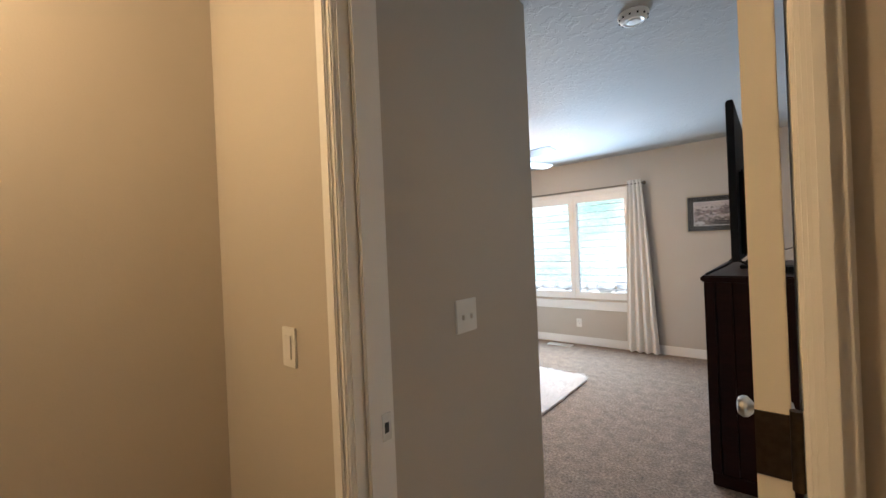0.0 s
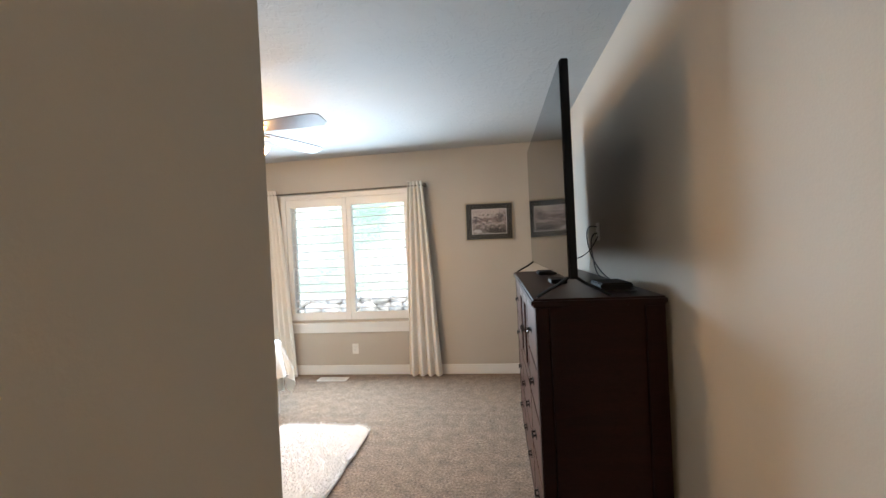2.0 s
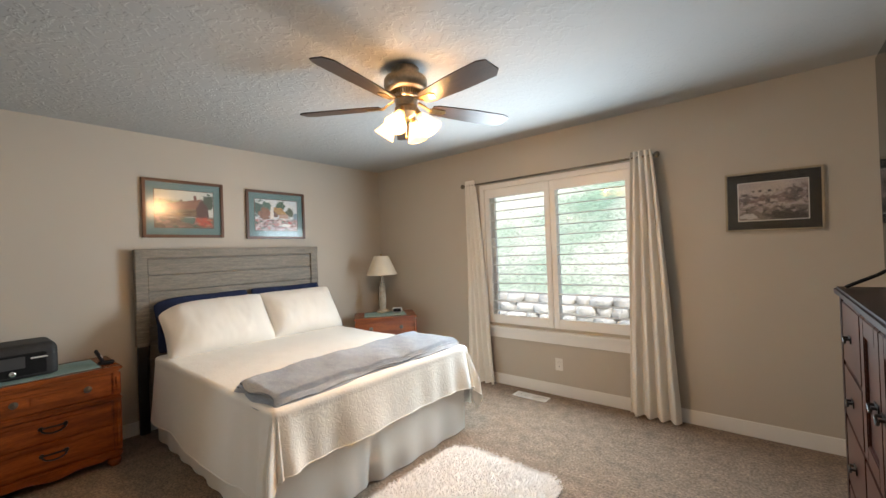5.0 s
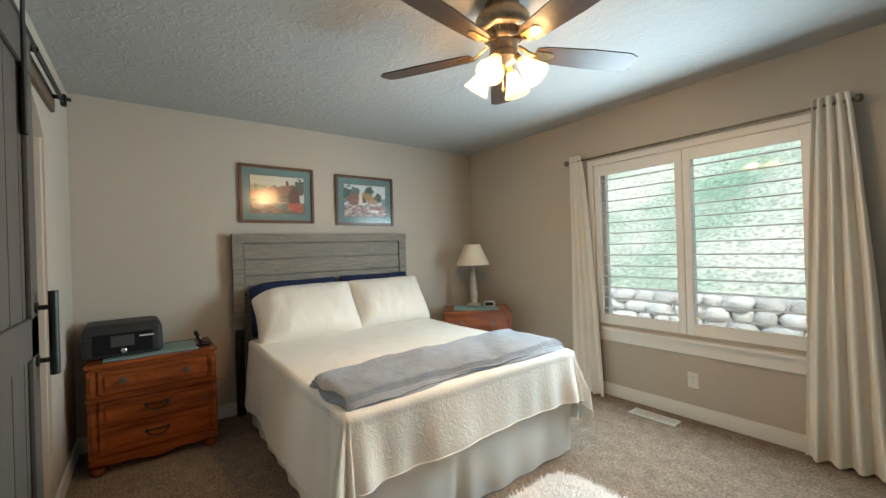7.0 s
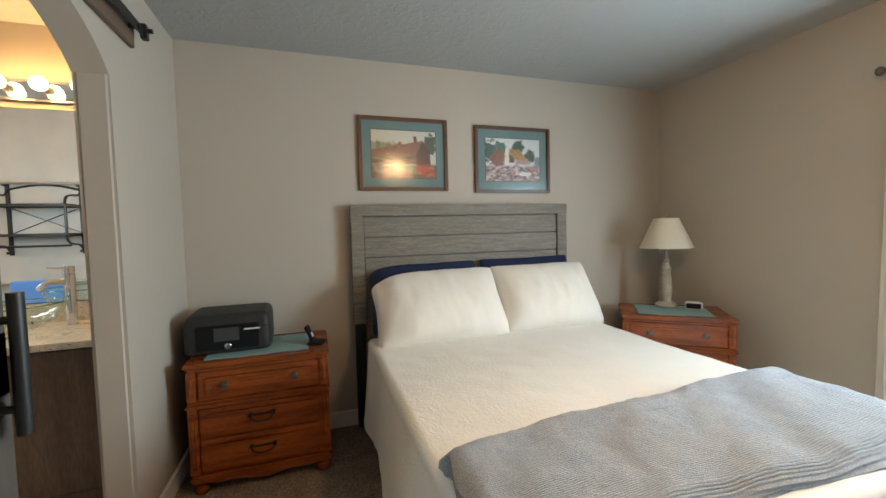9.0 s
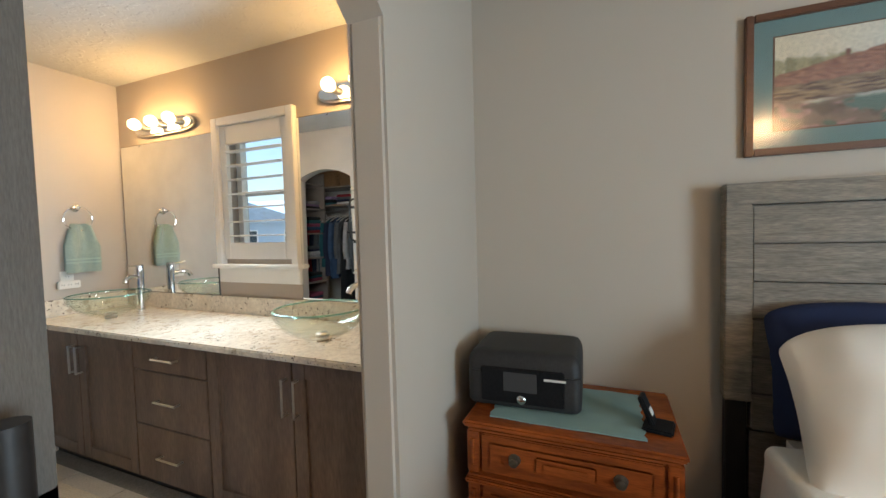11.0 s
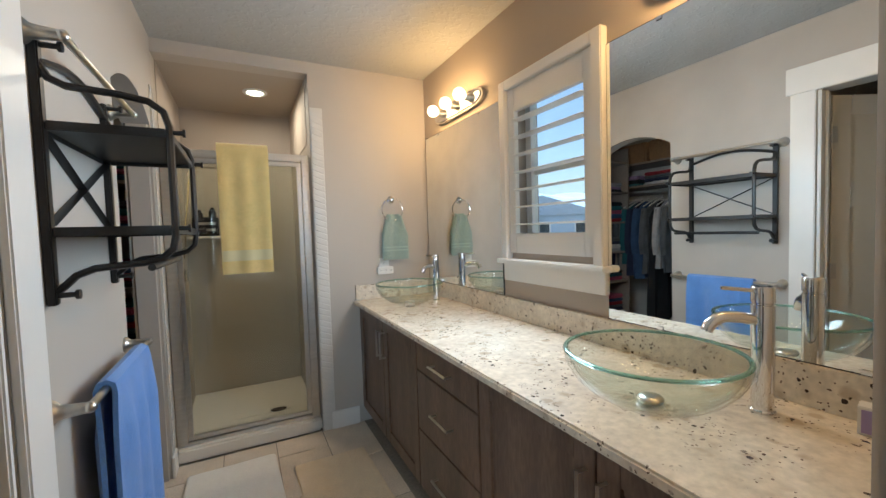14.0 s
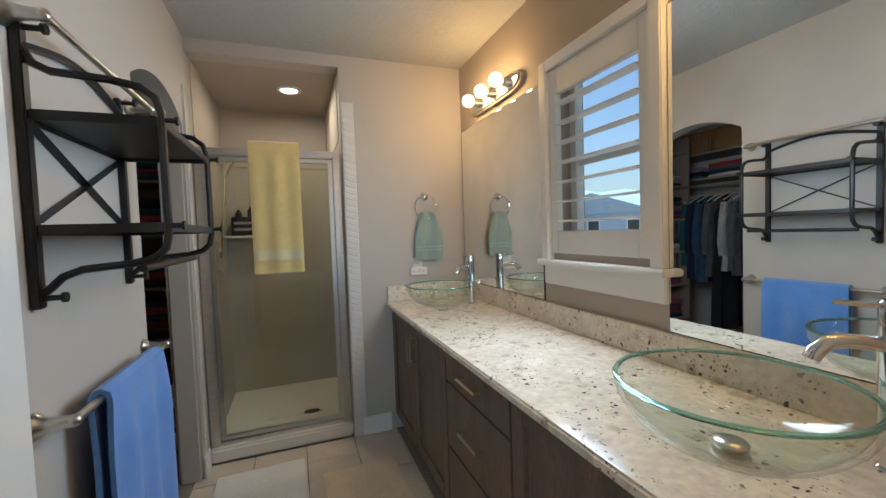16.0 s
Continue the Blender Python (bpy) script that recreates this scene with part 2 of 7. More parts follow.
def sheet(bm, f, nu, nv, thick=0.0):
    """A cloth f(u, v) for u, v in 0..1, with a thickness downwards."""
    g = [[bm.verts.new(f(i / nu, j / nv)) for j in range(nv + 1)] for i in range(nu + 1)]
    faces = [bm.faces.new((g[i][j], g[i + 1][j], g[i + 1][j + 1], g[i][j + 1])) for i in range(nu) for j in range(nv)]
    if thick:
        bmesh.ops.recalc_face_normals(bm, faces=faces)
        bmesh.ops.solidify(bm, geom=faces, thickness=thick)


def mesh_of(name, bm, mat, smooth=True):
    bmesh.ops.recalc_face_normals(bm, faces=bm.faces)
    me = bpy.data.meshes.new(name)
    bm.to_mesh(me)
    bm.free()
    me.materials.append(mat)
    if smooth:
        me.polygons.foreach_set("use_smooth", [True] * len(me.polygons))
        me.set_sharp_from_angle(angle=radians(40))
    return me


def part(name, bm, mat, parent, label="", smooth=True):
    ob = new(name, mesh_of(name, bm, mat, smooth))
    ob.parent = parent
    if label:
        ob["label"] = label
    return ob


def thing(name, m, label, category, group=""):
    ob = new(name)
    ob.empty_display_size = 0.1
    ob.matrix_world = m
    return tagged(ob, label, category, group)


def solid(name, bm, mat, label="", category="", kind="", group="", smooth=True):
    return tagged(new(name, mesh_of(name, bm, mat, smooth)), label, category, group, kind)


def boxes(*rows, bevel=0.0):
    bm = bmesh.new()
    for r in rows:
        box(bm, *r, bevel=bevel)
    return bm

# ---- structure ----
H = 2.44
XW, XE, YN, YP = -4.505, 0.165, 5.415, 1.825      # head wall, screen wall, window wall, partition
T = 0.12
STRUCT = dict(kind="structure")


def arch(x0, x1, spring, top, steps=14):
    """The points of a segmental arch from x0 to x1."""
    half, rise = (x1 - x0) / 2, top - spring
    r = (half * half + rise * rise) / (2 * rise)
    return [(x0 + 2 * half * i / steps, top - r + (r * r - (half * (2 * i / steps - 1)) ** 2) ** 0.5) for i in range(steps + 1)]


def round_jambs(bm, axis, places):
    """Bullnose the upright edges of an opening."""
    bmesh.ops.recalc_face_normals(bm, faces=bm.faces)
    up = [e for e in bm.edges if abs(e.verts[0].co.z - e.verts[1].co.z) > 1.0 and any(abs(e.verts[0].co[axis] - c) < 0.002 for c in places)]
    bmesh.ops.bevel(bm, geom=up, offset=0.016, segments=4, affect="EDGES")


solid("floor", boxes((XW, YP - T, -0.1, XE + 0.2, YN, 0.0), (-1.7, -1.5, -0.1, XE + 0.2, YP - T, 0.0)), CARPET, "brown mottled carpet on the bedroom and hall floor", "carpet", **STRUCT)
solid("floor_bath", boxes((XW, -1.95, -0.1, -1.7, YP - T, -0.004)), GROUT, "grey grout under stone floor tiles", "floor", **STRUCT)
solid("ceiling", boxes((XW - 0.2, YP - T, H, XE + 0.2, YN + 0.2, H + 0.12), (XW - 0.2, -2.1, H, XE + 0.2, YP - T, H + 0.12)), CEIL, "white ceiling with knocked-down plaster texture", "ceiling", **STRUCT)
solid("ceiling_shower", boxes((-3.69, -1.95, 2.365, -2.85, -0.99, 2.43)), TAUPE, "lowered painted ceiling over the shower", "ceiling", **STRUCT)

WX0, WX1, WZ0, WZ1 = -2.84, -1.41, 0.62, 1.99     # bedroom window opening
bm = bmesh.new()
for r in ((XW - 0.2, YN, 0, WX0, YN + 0.18, H), (WX1, YN, 0, XE + 0.2, YN + 0.18, H), (WX0, YN, 0, WX1, YN + 0.18, WZ0), (WX0, YN, WZ1, WX1, YN + 0.18, H)):
    box(bm, *r)
solid("wall_north", bm, WALL, "greige painted wall round the shuttered window", "wall", **STRUCT)
solid("wall_east", boxes((XE, 0.86, 0, XE + 0.15, YN, H)), WALL, "greige painted wall behind the screen", "wall", **STRUCT)
BY0, BY1, BZ0, BZ1 = 0.17, 0.725, 1.20, 2.02       # bath window opening
solid("wall_west", boxes((XW - 0.18, YP - 0.06, 0, XW, YN, H)), WALL, "greige painted wall behind the bed", "wall", **STRUCT)
bm = bmesh.new()
for r in ((XW - 0.18, -2.1, 0, XW, BY0, H), (XW - 0.18, BY1, 0, XW, YP - 0.06, H), (XW - 0.18, BY0, 0, XW, BY1, BZ0), (XW - 0.18, BY0, BZ1, XW, BY1, H)):
    box(bm, *r)
solid("wall_west_bath", bm, TAUPE, "taupe painted bathroom wall with two mirrors and a window", "wall", **STRUCT)

# partition with the arched opening that the barn door closes
OX0, OX1 = -3.705, -2.87
bm = bmesh.new()
outline = [(XW, 0), (OX0, 0)] + arch(OX0, OX1, 1.94, 2.12) + [(OX1, 0), (-0.98, 0), (-0.98, H), (XW, H)]
prism(bm, outline, T, Matrix(((1, 0, 0, 0), (0, 0, 1, YP - T), (0, 1, 0, 0), (0, 0, 0, 1))))
round_jambs(bm, 0, (OX0, OX1))
solid("wall_south", bm, WALL, "greige painted partition with an arched opening", "wall", **STRUCT)
bm = bmesh.new()
box(bm, -0.98, 0.86, 0, -0.86, 1.802, H)
bmesh.ops.bevel(bm, geom=[e for e in bm.edges if all(abs(v.co.x + 0.86) < 0.001 and v.co.y > 1.75 for v in e.verts)], offset=0.02, segments=4, affect="EDGES")
solid("wall_entry", bm, WALL, "greige painted entry wall with a light switch", "wall", **STRUCT)

# hall and its door wall
DX0, DX1, DZ = -0.811, -0.018, 2.05
solid("wall_hall_door", boxes((-1.70, 0.74, 0, DX0 - 0.02, 0.86, H), (DX1 + 0.02, 0.74, 0, 1.2, 0.86, H), (DX0 - 0.02, 0.74, DZ + 0.02, DX1 + 0.02, 0.86, H)), WALL, "greige painted hall wall with the bedroom door", "wall", **STRUCT)
solid("wall_hall_west", boxes((-1.68, -1.5, 0, -1.56, 0.74, H)), WALL, "greige painted hall side wall", "wall", **STRUCT)
# hall walls out of view, added to keep the sun out
solid("wall_hall_unseen", boxes((-1.56, -1.62, 0, 1.2, -1.5, H), (1.2, -1.5, 0, 1.32, 0.86, H)), WALL, "greige unseen hall walls, added to close the house against sun", "wall", **STRUCT)
solid("floor_hall", boxes((XE + 0.2, -1.5, -0.1, 1.2, 0.86, 0.0)), CARPET, "brown carpet in the hall", "carpet", **STRUCT)
# unseen as well: covers the hall's open top against the sun
solid("ceiling_hall_unseen", boxes((XE + 0.2, -1.62, H, 1.32, 0.86, H + 0.12)), CEIL, "unseen hall ceiling, added to close the house against sun", "ceiling", **STRUCT)

# bathroom: wall of the rack, with the closet's arch and a door
RX = -2.85
CY0, CY1 = -0.74, -0.045
TY0, TY1 = 0.80, 1.56
bm = bmesh.new()
outline = [(-0.869, 0), (CY0, 0)] + arch(CY0, CY1, 1.93, 2.03) + [(CY1, 0), (TY0, 0), (TY0, 2.04), (TY1, 2.04), (TY1, 0), (YP - T, 0), (YP - T, H), (-0.869, H)]
prism(bm, outline, 0.12, Matrix(((0, 0, 1, RX), (1, 0, 0, 0), (0, 1, 0, 0), (0, 0, 0, 1))))
round_jambs(bm, 1, (CY0, CY1))
solid("wall_east_bath", bm, BATH_WALL, "pale painted bathroom wall with an arched closet opening", "wall", **STRUCT)
solid("wall_south_bath", boxes((XW, -0.99, 0, -3.68, -0.87, H), (-3.68, -0.99, 2.365, RX + 0.12, -0.87, H)), BATH_WALL, "pale painted wall beside the shower opening", "wall", **STRUCT)
SHOWER = material("beige_shower_panel", (0.45, 0.40, 0.33), 0.35, second=(0.41, 0.365, 0.30), scale=1.5, bump=0.04)
solid("wall_shower", boxes((RX, -1.95, 0, RX + 0.12, -0.87, H), (-3.80, -1.95, 0, -3.68, -0.99, 2.44), (-3.80, -2.07, 0, RX + 0.12, -1.95, H)), SHOWER, "beige shower surround panels", "wall", **STRUCT)
solid("wall_shower_upper", boxes((RX - 0.004, -1.945, 1.936, RX - 0.0005, -0.99, 2.365), (-3.6795, -1.945, 1.936, -3.676, -0.99, 2.365), (-3.676, -1.9495, 1.936, RX - 0.004, -1.945, 2.365)), TAUPE, "taupe painted wall above the shower surround", "wall", **STRUCT)
# closet shell and the room behind the second door
solid("wall_closet", boxes((-1.70, -1.62, 0, -1.58, -1.5, H), (RX + 0.12, 0.52, 0, -1.70, 0.64, H), (RX + 0.12, -1.40, 0, -1.70, -1.28, H), (-1.72, -1.28, 0, -1.70, 0.52, H)), WALL, "plain closet walls", "wall", **STRUCT)
solid("wall_water_closet", boxes((-1.82, 0.64, 0, -1.70, YP - T, H)), WALL, "plain painted wall of the side room", "wall", **STRUCT)


# trim ----
def board(name, rows, label):
    return solid(name, boxes(*rows, bevel=0.004), WHITE, label, "trim", **STRUCT)


board("baseboard", [(XW + 0.0, YN - 0.016, 0, XE, YN - 0.0005, 0.105)], "white baseboard under the window")
board("baseboard", [(XW + 0.0005, YP, 0, XW + 0.016, YN - 0.017, 0.105)], "white baseboard behind the bed")
board("baseboard", [(XE - 0.016, 0.87, 0, XE - 0.0005, YN - 0.017, 0.105)], "white baseboard along the screen wall")
board("baseboard", [(XW + 0.017, YP + 0.0005, 0, OX0 - 0.02, YP + 0.016, 0.105)], "white baseboard beside the arched opening")
board("baseboard", [(-3.93, -0.869, 0, -3.74, -0.854, 0.12)], "white baseboard between shower and vanity")
board("baseboard", [(RX - 0.015, -0.865, 0, RX - 0.0005, CY0 - 0.005, 0.12), (RX - 0.015, CY1 + 0.005, 0, RX - 0.0005, 0.68, 0.12)], "white baseboard beside the closet arch")
# bedroom door frame
board("door_jamb", [(DX0 - 0.02, 0.735, 0, DX0, 0.865, DZ), (DX1, 0.735, 0, DX1 + 0.02, 0.865, DZ), (DX0 - 0.02, 0.735, DZ, DX1 + 0.02, 0.865, DZ + 0.02), (DX0, 0.77, 0, DX0 + 0.012, 0.815, DZ)], "white painted door jamb with a stop")
for y0, y1, a, b in ((0.722, 0.7395, 0.713, 0.722), (0.8605, 0.878, 0.878, 0.887)):
    rows = [(DX1 + 0.004, y0, 0, DX1 + 0.042, y1, DZ + 0.066), (DX1 + 0.012, a, 0, DX1 + 0.030, b, DZ + 0.05)]
    if y0 < 0.8:
        rows += [(DX0 - 0.07, y0, 0, DX0 - 0.006, y1, DZ + 0.066), (DX0 - 0.05, a, 0, DX0 - 0.02, b, DZ + 0.05), (DX0 - 0.006, y0, DZ + 0.006, DX1 + 0.006, y1, DZ + 0.066)]
    else:
        rows += [(-0.859, y0, 0, DX0 - 0.006, y1 - 0.006, DZ + 0.066), (DX0 - 0.006, y0, DZ + 0.006, DX1 + 0.006, y1, DZ + 0.066)]
    board("door_casing", rows, "white moulded door casing")
board("bath_door_casing", [(RX - 0.019, TY0 - 0.115, 0, RX - 0.0005, TY0, 2.04), (RX - 0.019, TY1, 0, RX - 0.0005, YP - T - 0.005, 2.04), (RX - 0.026, TY0 - 0.135, 2.04, RX - 0.0005, YP - T - 0.003, 2.19), (RX + 0.001, TY0 + 0.0, 0, RX + 0.119, TY0 + 0.018, 2.04), (RX + 0.001, TY1 - 0.018, 0, RX + 0.119, TY1, 2.04), (RX + 0.05, TY0 + 0.018, 0, RX + 0.062, TY0 + 0.03, 2.04)], "white craftsman door casing with a tall header")

# ---- bedroom: openings ----
def shutter_window(name, m, w, h, panels, louvers, louver_w, tilt, label):
    """A window with a wooden shutter. In m's frame x is along the wall, y into the room, z up, from the opening's lower corner."""
    win = tagged(new(name), label, "window", kind="structure")
    win.matrix_world = m
    f = 0.05
    part("window_frame", boxes((-f, -0.02, -0.03, 0, 0.035, h + f), (w, -0.02, -0.03, w + f, 0.035, h + f), (0, -0.02, h, w, 0.035, h + f), bevel=0.004), WHITE, win)
    part("window_sill", boxes((-f - 0.02, -0.02, -0.055, w + f + 0.02, 0.055, -0.03), bevel=0.005), WHITE, win)
    part("window_apron", boxes((-f, -0.0, -0.145, w + f, 0.022, -0.055), bevel=0.004), WHITE, win)
    part("sash", boxes((0, -0.14, 0, 0.04, -0.10, h), (w - 0.04, -0.14, 0, w, -0.10, h), (0.04, -0.14, 0, w - 0.04, -0.10, 0.04), (0.04, -0.14, h - 0.04, w - 0.04, -0.10, h), (w / 2 - 0.02, -0.14, 0.04, w / 2 + 0.02, -0.10, h - 0.04) if panels > 1 else (0.04, -0.14, h * 0.5 - 0.012, w - 0.04, -0.12, h * 0.5 + 0.012)), WHITE, win)
    pane = part("pane", boxes((0.04, -0.122, 0.04, w - 0.04, -0.118, h - 0.04)), PANE, win)
    pane.visible_shadow = False
    pw = w / panels
    for k in range(panels):
        x0, x1 = k * pw + 0.002, (k + 1) * pw - 0.002
        st, rail, head = 0.052, 0.085 if panels > 1 else 0.10, 0.09 if panels > 1 else 0.115
        pan = part("shutter", boxes((x0, -0.012, 0, x0 + st, 0.016, h), (x1 - st, -0.012, 0, x1, 0.016, h), (x0 + st, -0.012, 0, x1 - st, 0.016, rail), (x0 + st, -0.012, h - head, x1 - st, 0.016, h), bevel=0.003), WHITE, win, "white painted shutter panel")
        gap = (h - rail - head) / louvers
        me = None
        for i in range(louvers):
            if me is None:
                bm = bmesh.new()
                prism(bm, [(louver_w / 2 * math.cos(a), 0.0048 * math.sin(a)) for a in [math.tau * q / 10 for q in range(10)]], x1 - x0 - 2 * st - 0.004, Matrix(((0, 0, 1, 0), (1, 0, 0, 0), (0, 1, 0, 0), (0, 0, 0, 1))))
                me = mesh_of("louver", bm, WHITE)
            lv = new("louver", me)
            lv.parent = pan
            lv.matrix_local = pose(x0 + st + 0.002, 0.0, rail + gap * (i + 0.5), tilt)
        part("hinge", boxes((x0 + 0.001 if k == 0 else x1 - 0.014, 0.017, h * 0.88, x0 + 0.014 if k == 0 else x1 - 0.001, 0.021, h * 0.88 + 0.06), (x0 + 0.001 if k == 0 else x1 - 0.014, 0.017, h * 0.1, x0 + 0.014 if k == 0 else x1 - 0.001, 0.021, h * 0.1 + 0.06)), WHITE, pan)
    return win


PANE = clear_pane("window_glass", (0.97, 0.99, 0.98))
shutter_window("window_1", Matrix.Translation((WX1, YN, WZ0)) @ pose(0, 0, 0, 0, 0, 180), WX1 - WX0, WZ1 - WZ0, 2, 13, 0.056, -2, "white framed double window with open plantation shutters")
shutter_window("window_2", Matrix.Translation((XW, BY1, BZ0)) @ pose(0, 0, 0, 0, 0, -90), BY1 - BY0, BZ1 - BZ0, 1, 7, 0.066, 0, "white framed bathroom window with a tilted shutter")

# bedroom door, open against the entry
door = tagged(new("door_1"), "white three-panel door standing open into the room", "door", kind="structure")
door.matrix_world = pose(-0.028, 0.775, 0, 0, 0, -0.3)
DL, DH, ST = 0.755, 2.03, 0.10
SN, MA, MB = 0.155, 0.350, 0.460
bm = boxes((-0.034, 0, 0.012, 0, SN, DH), (-0.034, DL - ST, 0.012, 0, DL, DH), (-0.034, SN, 0.012, 0, DL - ST, 0.24), (-0.034, SN, DH - 0.11, 0, DL - ST, DH), (-0.034, SN, 1.39, 0, DL - ST, 1.50), (-0.034, MA, 0.24, 0, MB, 1.39), bevel=0.0015)
part("door_leaf", bm, DOORWHITE, door)
for y0, y1, z0, z1 in ((SN, DL - ST, 1.50, DH - 0.11), (SN, MA, 0.24, 1.39), (MB, DL - ST, 0.24, 1.39)):
    part("panel", boxes((-0.024, y0 - 0.002, z0 - 0.002, -0.010, y1 + 0.002, z1 + 0.002)), DOORWHITE, door)
for side in (-1, 1):
    x = -0.034 if side < 0 else 0.0
    m = Matrix.Translation((x, DL - 0.065, 0.92)) @ pose(0, 0, 0, 0, 90 * side, 0)
    bm = bmesh.new()
    lathe(bm, [(0.033, 0), (0.033, 0.004), (0.026, 0.010), (0.011, 0.014), (0.010, 0.032), (0.018, 0.038), (0.027, 0.047), (0.028, 0.056), (0.022, 0.066), (0.010, 0.070)], segments=28, matrix=m)
    part("door_knob", bm, SATIN, door, "satin nickel round knob")
for z in (0.28, 1.12, 1.72):
    bm = boxes((-0.034, -0.003, z - 0.038, -0.002, 0.0, z + 0.038))
    rod(bm, (0.004, -0.004, z - 0.046), (0.004, -0.004, z + 0.046), 0.006)
    part("hinge", bm, DARKBRONZE, door, "dark bronze hinge")
strike = solid("strike_plate", boxes((DX0, 0.822, 0.885, DX0 + 0.002, 0.852, 0.955), bevel=0.0005), SATIN, "satin nickel strike plate in the door jamb", "strike plate", kind="structure")
part("latch_hole", boxes((DX0 + 0.0015, 0.829, 0.905, DX0 + 0.0026, 0.843, 0.932)), BLACK, strike)

# bathroom door leaf, open into the side room
door2 = tagged(new("door_2"), "white panel door standing open into a side room", "door", kind="structure")
door2.matrix_world = pose(RX + 0.128, TY0 + 0.022, 0, 0, 0, -64)
part("door_leaf", boxes((0.0, 0, 0.012, 0.034, 0.11, 2.02), (0.0, 0.61, 0.012, 0.034, 0.72, 2.02), (0.0, 0.11, 0.012, 0.034, 0.61, 0.24), (0.0, 0.11, 1.91, 0.034, 0.61, 2.02), (0.0, 0.11, 1.39, 0.034, 0.61, 1.50), (0.0, 0.305, 0.24, 0.034, 0.415, 1.39), bevel=0.002), DOORWHITE, door2)
for y0, y1, z0, z1 in ((0.11, 0.61, 1.50, 1.91), (0.11, 0.305, 0.24, 1.39), (0.415, 0.61, 0.24, 1.39)):
    part("panel", boxes((0.010, y0 - 0.002, z0 - 0.002, 0.024, y1 + 0.002, z1 + 0.002)), DOORWHITE, door2)
for side in (-1, 1):
    bm = bmesh.new()
    lathe(bm, [(0.031, 0), (0.031, 0.005), (0.012, 0.012), (0.010, 0.030), (0.024, 0.042), (0.026, 0.052), (0.018, 0.062), (0.004, 0.064)], segments=22, matrix=Matrix.Translation((0.0 if side < 0 else 0.034, 0.66, 0.92)) @ pose(0, 0, 0, 0, 90 * side, 0))
    part("door_knob", bm, SATIN, door2, "satin nickel round knob")
for z in (0.25, 1.02, 1.80):
    bm = boxes((-0.003, -0.01, z - 0.045, 0.0, 0.03, z + 0.045))
    rod(bm, (-0.004, -0.006, z - 0.046), (-0.004, -0.006, z + 0.046), 0.006)
    part("hinge", bm, SATIN, door2, "satin hinge")

# barn door on its rail
barn = thing("barn_door", pose(-2.925, 1.865, 0.02), "grey plank sliding barn door, coloured dark as backlit, slid open on a black rail", "door")
# grey base darkened to hold the shade of the backlit door
BARNWOOD = material("backlit_grey_barn_paint", (0.105, 0.094, 0.080), 0.6, second=(0.08, 0.07, 0.06), scale=3, stretch=(6, 1, 1), fine=0.15, bump=0.12)
for k in range(6):
    part("plank", boxes((0.004 + 0.1517 * k, 0.004, 0.0, 0.004 + 0.1517 * k + 0.149, 0.032, 2.10), bevel=0.003), BARNWOOD, barn)
for z0 in (0.0, 0.95, 1.96):
    part("cross_rail", boxes((0.0, 0.032, z0, 0.91, 0.045, z0 + 0.14), bevel=0.003), BARNWOOD, barn)
for x0 in (0.0, 0.80):
    part("stile", boxes((x0, 0.0325, 0.14, x0 + 0.11, 0.045, 1.96), bevel=0.003), BARNWOOD, barn)
bm = bmesh.new()
rod(bm, (0.048, 0.092, 0.875), (0.048, 0.092, 1.178), 0.0145, 16)
for z in (0.93, 1.12):
    rod(bm, (0.048, 0.045, z), (0.048, 0.092, z), 0.009)
    rod(bm, (0.048, 0.045, z), (0.048, 0.052, z), 0.02)
part("handle", bm, BLACK, barn, "black tube pull handle")
for x in (0.13, 0.78):
    bm = boxes((x - 0.022, 0.046, 1.72, x + 0.022, 0.052, 2.20), bevel=0.002)
    rod(bm, (x, 0.012, 2.235), (x, 0.034, 2.235), 0.045, 20)
    part("hanger", bm, BLACK, barn, "black strap hanger with a wheel")
rail = thing("barn_door_rail", pose(-3.94, YP, 2.13), "black steel sliding rail on a brown header board", "rail")
part("header_board", boxes((0.03, 0.0005, 0.0, 2.1, 0.020, 0.095), bevel=0.003), material("brown_header_board", (0.16, 0.11, 0.075), 0.6, scale=4, stretch=(1, 1, 8), fine=0.2), rail)
part("track", boxes((0.0, 0.048, 0.055, 2.1, 0.055, 0.098), bevel=0.0015), BLACK, rail)
for x in (0.08, 0.7, 1.35, 2.0):
    bm = bmesh.new()
    rod(bm, (x, 0.02, 0.077), (x, 0.060, 0.077), 0.012)
    part("spacer", bm, BLACK, rail)
bm = boxes((-0.004, 0.040, 0.05, 0.03, 0.066, 0.115), bevel=0.003)
rod(bm, (0.012, 0.035, 0.09), (0.012, 0.085, 0.09), 0.010)
part("end_stop", bm, BLACK, rail)


# ---- bedroom: bed ----
BX0, BX1, BYA, BYB, BT = -4.40, -2.41, 2.87, 4.36, 0.635
bed = thing("bed", pose(-4.45, 3.60, 0), "queen bed with a weathered grey plank headboard", "bed")


def off(bm, x, y, z=0):
    bmesh.ops.translate(bm, verts=bm.verts, vec=(-x, -y, -z))
    return bm


